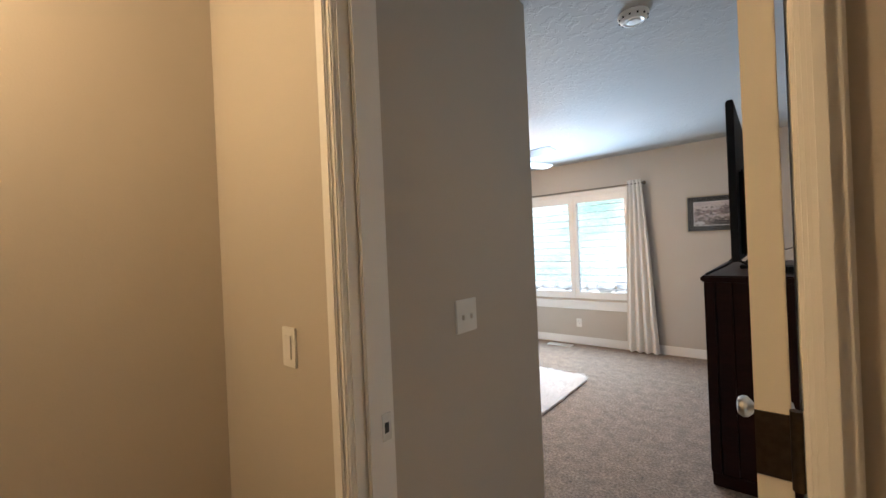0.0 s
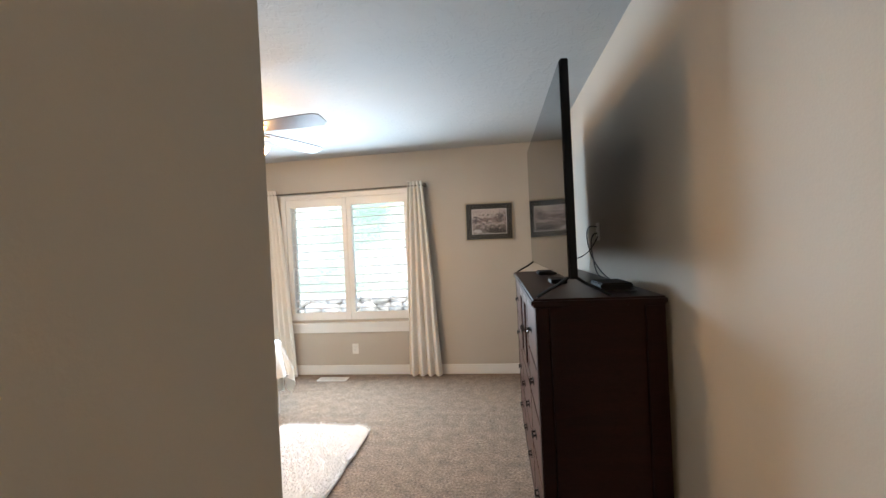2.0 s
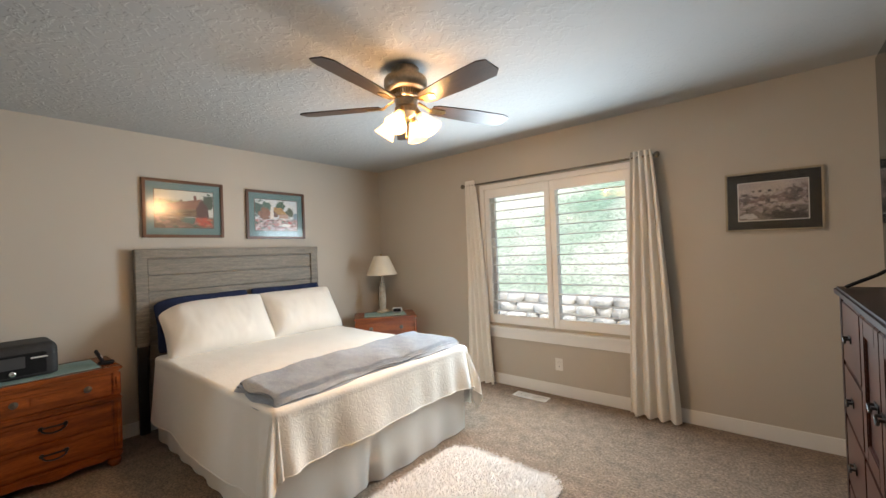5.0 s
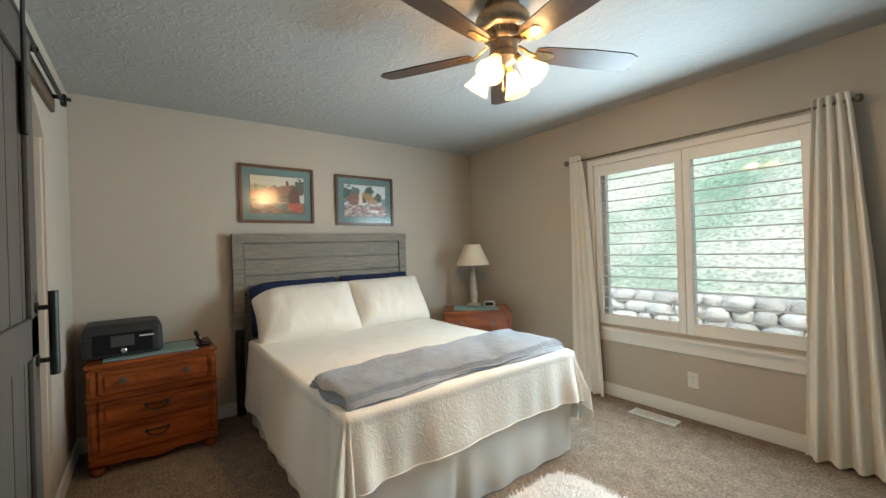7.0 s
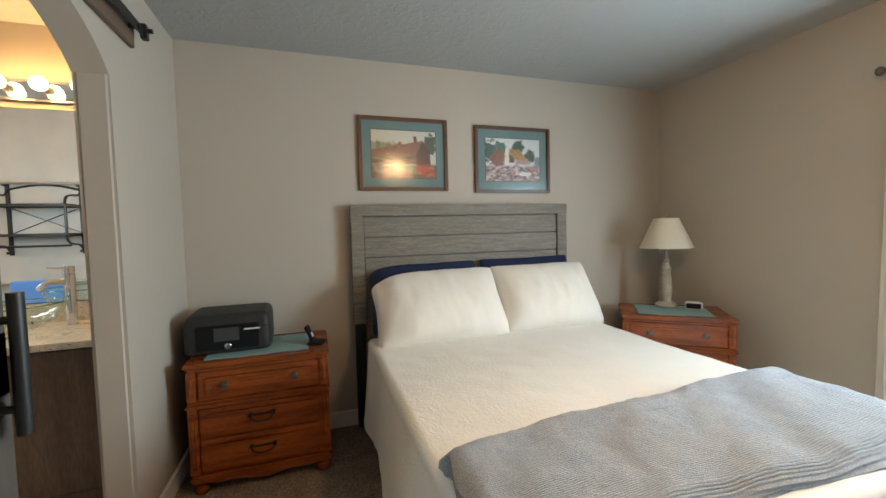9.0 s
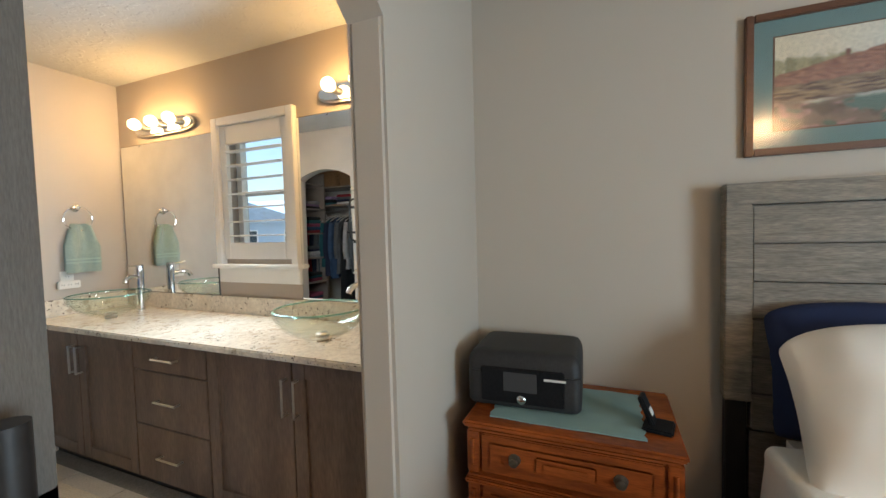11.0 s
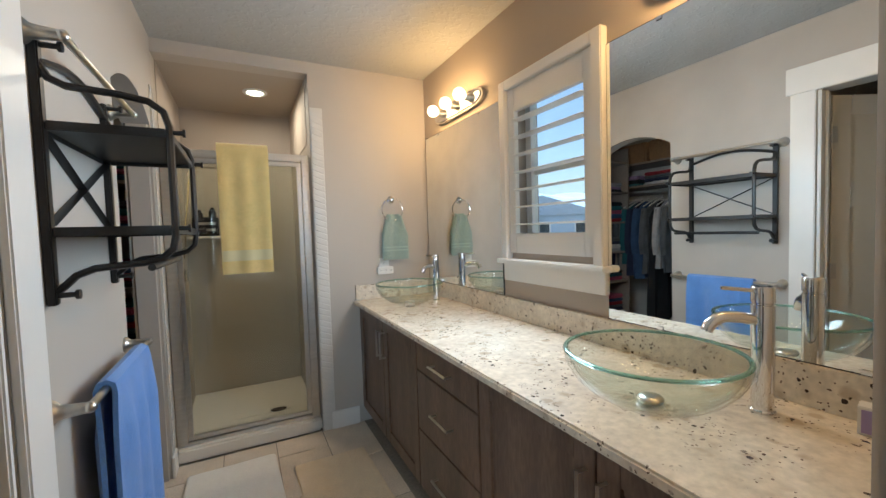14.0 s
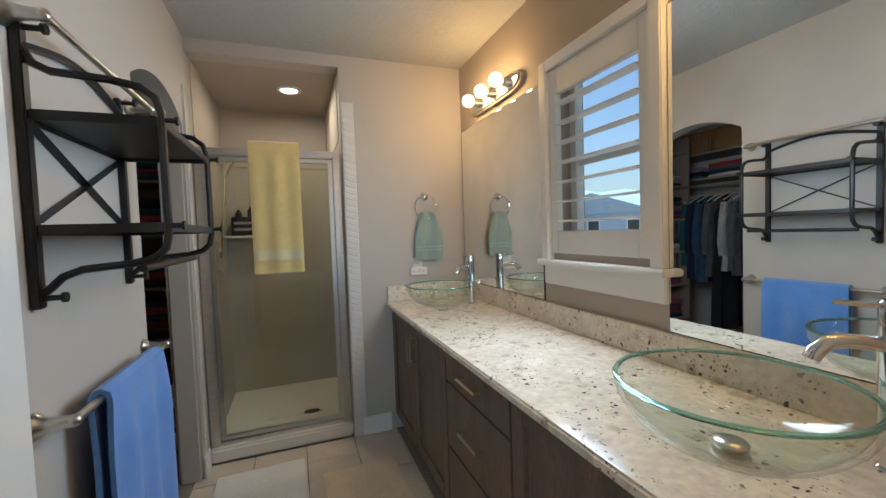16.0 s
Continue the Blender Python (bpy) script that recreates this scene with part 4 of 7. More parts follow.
for r, z in ((0.180, 0.44), (0.178, 0.45), (0.088, 0.655), (0.088, 0.662), (0.083, 0.662), (0.173, 0.445)):
    rings.append([bm.verts.new((r * math.cos(math.tau * k / 40), r * math.sin(math.tau * k / 40), z)) for k in range(40)])
for i in range(6):
    a, b = rings[i], rings[(i + 1) % 6]
    for k in range(40):
        bm.faces.new((a[k], a[(k + 1) % 40], b[(k + 1) % 40], b[k]))
part("shade", bm, SHADE, lamp, "cream fabric cone shade")
clock = thing("alarm_clock", pose(-3.935, 5.13, 0.684, 0, 0, -50), "small white digital alarm clock beside the lamp", "clock")
part("case", boxes((-0.03, -0.055, 0, 0.02, 0.055, 0.055), bevel=0.008), PLATE, clock)
part("display", boxes((0.0195, -0.045, 0.010, 0.0225, 0.045, 0.046), bevel=0.001), BLACKPLASTIC, clock, "dark display")


# ---- bedroom: dresser and screen (front faces -x) ----
dresser = thing("dresser", pose(-0.345, 2.755, 0), "dark cherry dresser with drawers, doors and black pulls", "dresser")
DD, DW, DHH = 0.485, 1.545, 1.157
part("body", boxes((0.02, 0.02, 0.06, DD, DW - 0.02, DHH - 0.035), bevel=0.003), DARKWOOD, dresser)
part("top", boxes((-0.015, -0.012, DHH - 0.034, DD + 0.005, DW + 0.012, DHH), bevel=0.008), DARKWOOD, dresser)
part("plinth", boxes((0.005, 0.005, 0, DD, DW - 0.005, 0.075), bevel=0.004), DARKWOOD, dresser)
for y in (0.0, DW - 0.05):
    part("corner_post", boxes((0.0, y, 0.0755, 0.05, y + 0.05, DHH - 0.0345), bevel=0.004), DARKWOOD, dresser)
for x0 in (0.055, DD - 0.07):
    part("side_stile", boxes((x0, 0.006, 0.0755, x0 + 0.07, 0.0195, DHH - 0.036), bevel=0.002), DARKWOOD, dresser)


def pull(owner, y, z):
    bm = bmesh.new()
    box(bm, -0.003, y - 0.030, z - 0.013, 0.0, y + 0.030, z + 0.013, 0.002)
    for q in (-0.020, 0.020):
        rod(bm, (-0.003, y + q, z + 0.003), (-0.015, y + q, z + 0.003), 0.0045)
    tube(bm, [(-0.015, y - 0.020 + 0.040 * k / 8, z + 0.003 - 0.017 * math.sin(math.pi * k / 8)) for k in range(9)], 0.0042, 8)
    part("pull", bm, BLACK, owner, "black bail pull")


cols = ((0.055, 0.46), (1.085, 1.49))
rows = ((0.86, 1.105), (0.64, 0.85), (0.37, 0.63), (0.09, 0.36))
for y0, y1 in cols:
    for z0, z1 in rows:
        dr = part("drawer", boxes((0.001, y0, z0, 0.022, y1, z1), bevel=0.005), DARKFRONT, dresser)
        pull(dr, (y0 + y1) / 2, (z0 + z1) / 2)
for y0, y1 in ((0.475, 0.768), (0.777, 1.07)):
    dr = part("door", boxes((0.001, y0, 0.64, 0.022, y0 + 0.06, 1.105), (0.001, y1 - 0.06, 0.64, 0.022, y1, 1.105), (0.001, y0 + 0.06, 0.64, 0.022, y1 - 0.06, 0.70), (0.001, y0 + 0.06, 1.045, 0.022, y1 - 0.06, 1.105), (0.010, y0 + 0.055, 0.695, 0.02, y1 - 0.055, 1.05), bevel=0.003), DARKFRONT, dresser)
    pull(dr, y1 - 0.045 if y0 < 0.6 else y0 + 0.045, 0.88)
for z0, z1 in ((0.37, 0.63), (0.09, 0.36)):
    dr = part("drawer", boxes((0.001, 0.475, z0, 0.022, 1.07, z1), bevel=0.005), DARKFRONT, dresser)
    for y in (0.61, 0.93):
        pull(dr, y, (z0 + z1) / 2)

tv = thing("television", pose(-0.21, 3.51, DHH), "large black flat-screen television on two splayed feet", "television")
part("panel", boxes((-0.002, -0.775, 0.075, 0.030, 0.775, 0.925), bevel=0.004), BLACKPLASTIC, tv)
part("back_housing", boxes((0.0305, -0.60, 0.10, 0.062, 0.60, 0.58), bevel=0.012), BLACKPLASTIC, tv)
part("screen", boxes((-0.005, -0.768, 0.0785, -0.0025, 0.765, 0.916)), SCREEN, tv, "dark glossy screen")
for y in (-0.735, 0.70):
    bm = bmesh.new()
    for x in (-0.125, 0.155):
        tube(bm, [(0.014, y, 0.09), (0.014 + (x - 0.014) * 0.35, y, 0.055), (0.014 + (x - 0.014) * 0.8, y - 0.005, 0.022), (x, y - 0.01, 0.006)], 0.011, 8, 0.6)
    part("foot", bm, BLACKPLASTIC, tv)
box_dvr = thing("cable_box", pose(-0.16, 3.33, DHH), "small black media box with a lit display", "media box")
part("case", boxes((-0.05, -0.065, 0.003, 0.03, 0.065, 0.027), bevel=0.003), BLACKPLASTIC, box_dvr)
part("display", boxes((-0.0515, -0.045, 0.008, -0.0495, 0.045, 0.022)), material("grey_display", (0.10, 0.11, 0.11), 0.3), box_dvr)
hub = thing("media_box", pose(-0.14, 3.95, DHH), "flat black media box under the television", "media box")
part("case", boxes((-0.07, -0.08, 0.003, 0.05, 0.08, 0.026), bevel=0.004), BLACKPLASTIC, hub)
router = thing("router", pose(0.02, 3.02, DHH), "black router with cables behind the television", "router")
part("case", boxes((-0.07, -0.10, 0.004, 0.06, 0.10, 0.035), bevel=0.006), BLACKPLASTIC, router)


def cable(points, r=0.0035):
    c = bpy.data.curves.new("cable", "CURVE")
    c.dimensions, c.bevel_depth, c.bevel_resolution = "3D", r, 2
    s = c.splines.new("NURBS")
    s.points.add(len(points) - 1)
    for q, p in zip(s.points, points):
        q.co = (*p, 1)
    s.use_endpoint_u, s.order_u = True, 4
    c.materials.append(BLACK)
    ob = new("cable", c)
    return tagged(ob, "black cable hanging from the wall outlet", "cable", "cables behind the television")


cable([(0.158, 3.79, 1.46), (0.12, 3.77, 1.47), (0.07, 3.70, 1.46), (0.05, 3.6, 1.35), (0.07, 3.5, 1.22), (0.06, 3.2, 1.175), (0.07, 3.1, 1.175)])
cable([(0.158, 3.79, 1.42), (0.12, 3.76, 1.42), (0.09, 3.71, 1.36), (0.09, 3.62, 1.25), (0.07, 3.5, 1.17), (0.07, 3.25, 1.164), (0.05, 3.1, 1.18)])
cable([(0.06, 2.95, 1.175), (0.085, 2.88, 1.164), (0.06, 2.82, 1.164), (0.0, 2.90, 1.164), (-0.02, 3.1, 1.164), (0.03, 3.3, 1.164)])
cable([(0.158, 3.78, 1.40), (0.13, 3.74, 1.37), (0.10, 3.76, 1.28), (0.0, 3.9, 1.24), (-0.15, 3.75, 1.27)])


def wall_plate(name, m, w, kind_, label):
    """A cover plate facing +y of m. kind_: toggles, rocker or sockets."""
    pl = thing(name, m, label, "wall plate")
    part("plate", boxes((-w / 2, 0.0, -0.057, w / 2, 0.006, 0.057), bevel=0.0025), PLATE, pl)
    if kind_ == "toggles":
        for x in (-0.023, 0.023):
            part("toggle", boxes((x - 0.005, 0.006, -0.012, x + 0.005, 0.016, 0.004), bevel=0.001), PLATE, pl)
    elif kind_ == "rocker":
        part("rocker", boxes((-0.016, 0.006, -0.033, 0.016, 0.010, 0.033), bevel=0.001), PLATE, pl)
    else:
        for z in (-0.02, 0.02):
            sk = part("socket", boxes((-0.016, 0.006, z - 0.014, 0.016, 0.0085, z + 0.014), bevel=0.003), PLATE, pl)
            for x in (-0.006, 0.006):
                part("slot", boxes((x - 0.001, 0.0083, z - 0.002, x + 0.001, 0.0089, z + 0.007)), BLACK, sk)
    return pl


wall_plate("light_switch", pose(-0.86, 1.255, 1.136, 0, 0, -90), 0.116, "toggles", "white double toggle light switch plate")
wall_plate("light_switch", pose(-1.095, 0.74, 1.11, 0, 0, 180), 0.072, "rocker", "white rocker light switch in the hall")
wall_plate("power_outlet", pose(-2.10, YN, 0.287, 0, 0, 180), 0.072, "sockets", "white power outlet under the window")
wall_plate("power_outlet", pose(XE, 3.79, 1.43, 0, 0, 90), 0.072, "sockets", "white power outlet behind the television")

bm = bmesh.new()
lathe(bm, [(0.068, 0.0), (0.070, -0.008), (0.066, -0.018), (0.052, -0.034), (0.045, -0.036), (0.040, -0.033), (0.030, -0.033), (0.026, -0.038), (0.004, -0.039)], segments=36)
sd = thing("smoke_detector", pose(-0.515, 2.215, H), "round white smoke detector on the ceiling", "smoke detector")
part("case", bm, PLATE, sd)
for k in range(12):
    a = math.tau * k / 12
    bm = boxes((-0.004, -0.001, -0.027, 0.004, 0.003, -0.018))
    bmesh.ops.transform(bm, verts=bm.verts, matrix=Matrix.Rotation(a, 4, "Z") @ Matrix.Translation((0, 0.062, 0)))
    part("slot", bm, BLACKPLASTIC, sd)

vent = thing("floor_vent", pose(-2.305, 5.235, 0), "white metal floor register set in the carpet", "vent")
part("frame", boxes((-0.165, -0.058, 0, 0.165, -0.045, 0.008), (-0.165, 0.045, 0, 0.165, 0.058, 0.008), (-0.165, -0.045, 0, -0.150, 0.045, 0.008), (0.150, -0.045, 0, 0.165, 0.045, 0.008), (-0.006, -0.045, 0, 0.006, 0.045, 0.007), bevel=0.002), PLATE, vent)
part("backing", boxes((-0.15, -0.045, 0.0005, 0.15, 0.045, 0.001)), BLACK, vent)
for k in range(9):
    y = -0.040 + 0.010 * k
    part("slat", boxes((-0.15, y, 0.001, 0.15, y + 0.0022, 0.004)), PLATE, vent)


# pictures
def print_material():
    """A matt print whose inks lie in the mesh's own colours."""
    m = bpy.data.materials.new("painted_print")
    m.use_nodes = True
    n, l = m.node_tree.nodes, m.node_tree.links
    p, at = n["Principled BSDF"], n.new("ShaderNodeAttribute")
    at.attribute_name = "ink"
    tc, nz, mr, mix = n.new("ShaderNodeTexCoord"), n.new("ShaderNodeTexNoise"), n.new("ShaderNodeMapRange"), n.new("ShaderNodeMix")
    nz.inputs["Scale"].default_value, nz.inputs["Detail"].default_value = 90, 3
    l.new(tc.outputs["Object"], nz.inputs["Vector"])
    mr.inputs[1].default_value, mr.inputs[2].default_value, mr.inputs[3].default_value, mr.inputs[4].default_value = 0.3, 0.7, 0.88, 1.12
    l.new(nz.outputs["Fac"], mr.inputs[0])
    mix.data_type, mix.blend_type = "RGBA", "MULTIPLY"
    mix.inputs[0].default_value = 1.0
    l.new(at.outputs["Color"], mix.inputs[6])
    l.new(mr.outputs[0], mix.inputs[7])
    l.new(mix.outputs[2], p.inputs["Base Color"])
    p.inputs["Roughness"].default_value = 0.6
    return m


PRINT = print_material()


def lay(c, over, k):
    k = max(0.0, min(1.0, k))
    return tuple(a + (b - a) * k for a, b in zip(c, over))


def patch(u, v, outline, soft=0.03):
    """How far (u, v) lies inside a convex outline given clockwise, 0 to 1."""
    d = 9.0
    for (x0, y0), (x1, y1) in zip(outline, outline[1:] + outline[:1]):
        ln = math.hypot(x1 - x0, y1 - y0)
        d = min(d, ((y1 - y0) * (u - x0) - (x1 - x0) * (v - y0)) / ln)
    return d / soft + 0.5


def bush(u, v, x, y, r, s, seed, soft=0.12):
    q = math.hypot((u - x) / r, (v - y) / s) + 0.45 * noise.noise((u * 6, v * 6, seed)) + 0.2 * noise.noise((u * 17, v * 17, seed))
    return (1 - q) / soft


def blooms(u, v, c, inks, freq, seed, k=0.8):
    """Dabs of several inks, each its own scatter."""
    for i, ink in enumerate(inks):
        c = lay(c, ink, k * (noise.noise((u * freq, v * freq * 1.2, seed + 7.3 * i)) * 5 - 0.6))
    return c


def log_cottage(u, v):
    c = lay((0.60, 0.60, 0.54), (0.66, 0.58, 0.42), 0.5 - 0.6 * u)
    for k in range(6):
        c = lay(c, (0.24, 0.22, 0.12) if k % 2 else (0.34, 0.30, 0.17), bush(u, v, -0.98 + 0.17 * k, 0.30 - 0.01 * k, 0.12, 0.30, k, 0.3) * 0.8)
    c = lay(c, (0.08, 0.10, 0.07), bush(u, v, 0.82, 0.45, 0.22, 0.46, 20.0, 0.2))
    c = lay(c, (0.16, 0.05, 0.035), patch(u, v, [(0.30, 0.35), (0.30, 0.78), (0.40, 0.78), (0.40, 0.35)]))
    c = lay(c, (0.17, 0.07, 0.05), patch(u, v, [(-0.16, 0.30), (-0.16, 0.54), (-0.10, 0.54), (-0.10, 0.30)]))
    roof = lay((0.34, 0.16, 0.10), (0.20, 0.09, 0.06), 0.5 + 1.2 * noise.noise((u * 9 + v * 3, v * 20, 3.0)))
    c = lay(c, roof, patch(u, v, [(-1.2, -0.12), (-1.2, 0.12), (0.57, 0.60), (0.40, 0.02)]))
    c = lay(c, lay((0.30, 0.20, 0.11), (0.10, 0.055, 0.035), 0.5 + 2 * noise.noise((u * 3, v * 24, 1.0))), patch(u, v, [(-1.2, -0.45), (-1.2, -0.10), (0.40, 0.03), (0.40, -0.40)]))
    c = lay(c, (0.11, 0.055, 0.045), patch(u, v, [(0.38, -0.5), (0.38, 0.02), (0.57, 0.60), (0.82, 0.12), (0.82, -0.45)]))
    g = blooms(u, v, (0.20, 0.13, 0.09), [(0.09, 0.12, 0.08), (0.34, 0.19, 0.17), (0.12, 0.08, 0.05)], 5, 2.0)
    g = lay(g, (0.10, 0.15, 0.12), bush(u, v, 0.12, -0.55, 0.26, 0.25, 4.0, 0.3))
    g = lay(g, blooms(u, v, (0.50, 0.09, 0.05), [(0.24, 0.05, 0.03), (0.52, 0.22, 0.12)], 8, 6.0), bush(u, v, 0.66, -0.66, 0.36, 0.30, 9.0, 0.2))
    return lay(c, g, (-0.36 + 0.12 * noise.noise((u * 3, 0, 8.0)) - v) / 0.12)


def thatched_cottage(u, v):
    c = lay((0.60, 0.66, 0.70), (0.70, 0.68, 0.64), 0.5 + noise.noise((u * 2, v * 2, 5.0)))
    for k, (x, y, r, s) in enumerate(((-0.85, 0.40, 0.34, 0.55), (-0.45, 0.52, 0.25, 0.36), (0.20, 0.62, 0.26, 0.34), (0.62, 0.20, 0.22, 0.34), (0.95, -0.05, 0.18, 0.30))):
        c = lay(c, ((0.07, 0.12, 0.10), (0.10, 0.17, 0.13), (0.06, 0.11, 0.07), (0.09, 0.11, 0.07), (0.20, 0.28, 0.33))[k], bush(u, v, x, y, r, s, k * 3.0, 0.3))
    c = lay(c, lay((0.33, 0.16, 0.10), (0.18, 0.09, 0.07), 0.5 + noise.noise((u * 12, v * 12, 1.0))), bush(u, v, -0.58, 0.05, 0.32, 0.42, 31.0, 0.15))
    c = lay(c, lay((0.50, 0.32, 0.12), (0.32, 0.17, 0.08), 0.5 + 1.2 * noise.noise((u * 14, v * 9, 2.0))), patch(u, v, [(-0.12, 0.05), (-0.16, 0.52), (0.22, 0.50), (0.55, 0.0)]))
    c = lay(c, (0.16, 0.09, 0.07), patch(u, v, [(-0.15, -0.12), (-0.15, 0.28), (0.05, 0.05), (0.05, -0.12)]))
    c = lay(c, (0.46, 0.30, 0.24), patch(u, v, [(0.10, -0.2), (0.10, 0.04), (0.55, 0.10), (0.55, -0.2)]))
    c = lay(c, (0.78, 0.72, 0.64), patch(u, v, [(-0.32, -0.30), (-0.28, 0.55), (-0.17, 0.55), (-0.15, -0.30)]))
    g = blooms(u, v, (0.42, 0.30, 0.29), [(0.46, 0.14, 0.14), (0.12, 0.19, 0.16), (0.62, 0.50, 0.48), (0.22, 0.12, 0.12)], 6, 12.0)
    g = lay(g, (0.74, 0.74, 0.70), bush(u, v, 0.42, -0.66, 0.30, 0.12, 17.0, 0.25))
    return lay(c, g, (-0.22 + 0.16 * noise.noise((u * 4, 0, 3.0)) - v) / 0.12)


def lakeside(u, v):
    c = lay((0.46, 0.39, 0.37), (0.56, 0.48, 0.43), 0.5 + noise.noise((u * 2, v * 3, 5.0)))
    for k in range(9):
        x = -0.95 + 0.24 * k
        c = lay(c, ((0.22, 0.16, 0.15), (0.15, 0.125, 0.125), (0.28, 0.22, 0.21))[k % 3], bush(u, v, x, 0.02 + 0.30 * max(0.0, x) + 0.06 * (k % 2), 0.24, 0.30 + 0.22 * max(0.0, x), k * 2.0, 0.35))
    c = blooms(u, v, c, [(0.46, 0.40, 0.40), (0.10, 0.085, 0.085)], 6, 3.0, 0.5 if v < 0.6 else 0.0)
    for x, y in ((-0.30, 0.02), (0.05, 0.10), (-0.62, -0.08)):
        c = lay(c, (0.50, 0.42, 0.40), patch(u, v, [(x - 0.10, y - 0.16), (x - 0.10, y), (x + 0.10, y), (x + 0.10, y - 0.16)]))
        c = lay(c, (0.20, 0.14, 0.13), patch(u, v, [(x - 0.16, y), (x - 0.05, y + 0.16), (x + 0.07, y + 0.16), (x + 0.16, y)]))
    g = blooms(u, v, (0.21, 0.175, 0.16), [(0.10, 0.085, 0.075), (0.38, 0.32, 0.31)], 6, 9.0)
    g = lay(g, (0.055, 0.05, 0.045), bush(u, v, 0.45, -0.85, 0.75, 0.38, 5.0, 0.4))
    g = lay(g, (0.55, 0.53, 0.52), bush(u, v, -0.72, -0.80, 0.34, 0.16, 7.0, 0.25))
    return lay(c, g, (-0.22 + 0.12 * noise.noise((u * 3, 0, 3.0)) - v) / 0.15)


def picture(m, w, h, frame_mat, mat_mat, art, label, border=0.07, f=0.026):
    """A framed print facing +y of m, w by h, its middle at m."""
    pc = thing("framed_picture", m, label, "picture", "framed prints")
    part("frame", boxes((-w / 2, 0.001, -h / 2, -w / 2 + f, 0.024, h / 2), (w / 2 - f, 0.001, -h / 2, w / 2, 0.024, h / 2), (-w / 2 + f, 0.001, -h / 2, w / 2 - f, 0.024, -h / 2 + f), (-w / 2 + f, 0.001, h / 2 - f, w / 2 - f, 0.024, h / 2), bevel=0.004), frame_mat, pc)
    part("mat_board", boxes((-w / 2 + f, 0.002, -h / 2 + f, w / 2 - f, 0.010, h / 2 - f)), mat_mat, pc)
    a, b = w / 2 - f - border, h / 2 - f - border
    part("mat_bevel", boxes((-a - 0.005, 0.0102, -b - 0.005, a + 0.005, 0.0112, b + 0.005)), FRAMEWOOD if mat_mat == MATBOARD else PLATE, pc)
    nu, nv = 130, 96
    bm = bmesh.new()
    sheet(bm, lambda s, t: Vector((a - 2 * a * s, 0.0122, -b + 2 * b * t)), nu, nv)
    me = mesh_of("print", bm, PRINT, False)
    ink = me.attributes.new("ink", "FLOAT_COLOR", "POINT")
    for i, vert in enumerate(me.vertices):
        u, v = -vert.co.x / a, vert.co.z / b
        u2 = u + 0.025 * noise.noise((u * 9, v * 9, 1.0))
        v2 = v + 0.035 * noise.noise((u * 9, v * 9, 4.0))
        ink.data[i].color = (*art(u2, v2), 1.0)
    pr = new("print", me)
    pr.parent = pc
    pr["label"] = "printed cottage landscape"
    gl = part("glazing", boxes((-w / 2 + f - 0.001, 0.0165, -h / 2 + f - 0.001, w / 2 - f + 0.001, 0.018, h / 2 - f + 0.001)), PICGLASS, pc)
    gl.visible_shadow = False
    return pc


PICGLASS = clear_pane("picture_glass", (0.99, 0.99, 0.99), 0.16)
picture(pose(XW, 3.166, 1.826, 0, 0, -90), 0.625, 0.497, FRAMEWOOD, MATBOARD, log_cottage, "mahogany framed cottage print with a teal mat", 0.062)
picture(pose(XW, 4.0, 1.812, 0, 0, -90), 0.627, 0.49, FRAMEWOOD, MATBOARD, thatched_cottage, "mahogany framed garden cottage print with a teal mat", 0.062)
picture(pose(-0.543, YN, 1.628, 0, -0.8, 180), 0.512, 0.408, GOLDFRAME, DARKMAT, lakeside, "gilt framed lakeside print with a charcoal mat", 0.062, 0.014)


# curtains and rod
def curtain(x_top, x_bot, folds, amp, seed, label):
    def f(u, v):
        a = x_top[0] + (x_top[1] - x_top[0]) * u
        b = x_bot[0] + (x_bot[1] - x_bot[0]) * u
        k = v ** 0.8
        wob = 0.15 * noise.noise((u * 3, v * 2, seed))
        return Vector((a + (b - a) * k + 0.006 * noise.noise((u * 6, v * 3, seed)), 5.335 + (amp + 0.012 * k) * math.sin((u + wob * 0.08) * math.tau * folds + 0.6 * math.sin(v * 3 + seed)) - 0.02 * k, 2.10 - 2.085 * v))
    bm = bmesh.new()
    sheet(bm, f, 90, 50, 0.003)
    cu = solid("curtain", bm, CURTAIN, label, "curtain", group="curtains of the bedroom window")
    return cu


curtain((-3.04, -2.925), (-3.05, -2.745), 4, 0.020, 1.0, "white linen curtain drawn aside, hanging to the carpet")
curtain((-1.395, -1.245), (-1.475, -1.115), 4, 0.024, 5.0, "white linen curtain gathered in deep folds to the carpet")
rodt = thing("curtain_rod", pose(-2.14, 5.335, 2.053), "brushed nickel curtain rod with ball finials", "curtain rod")
bm = bmesh.new()
rod(bm, (-0.90, 0, 0), (0.90, 0, 0), 0.0085, 16)
part("pole", bm, BRONZE, rodt)
for sx in (-1, 1):
    bm = bmesh.new()
    lathe(bm, [(0.010, 0), (0.013, 0.006), (0.009, 0.012), (0.020, 0.022), (0.024, 0.034), (0.019, 0.046), (0.006, 0.052)], segments=20, matrix=Matrix.Translation((0.898 * sx, 0, 0)) @ pose(0, 0, 0, 0, 90 * sx, 0))
    part("finial", bm, BRONZE, rodt)
    bm = bmesh.new()
    rod(bm, (0.86 * sx, 0.078, 0.0), (0.86 * sx, 0.0, 0.0), 0.006)
    rod(bm, (0.86 * sx, 0.079, 0.0), (0.86 * sx, 0.072, 0.0), 0.025, 18)
    part("bracket", bm, SATIN, rodt)

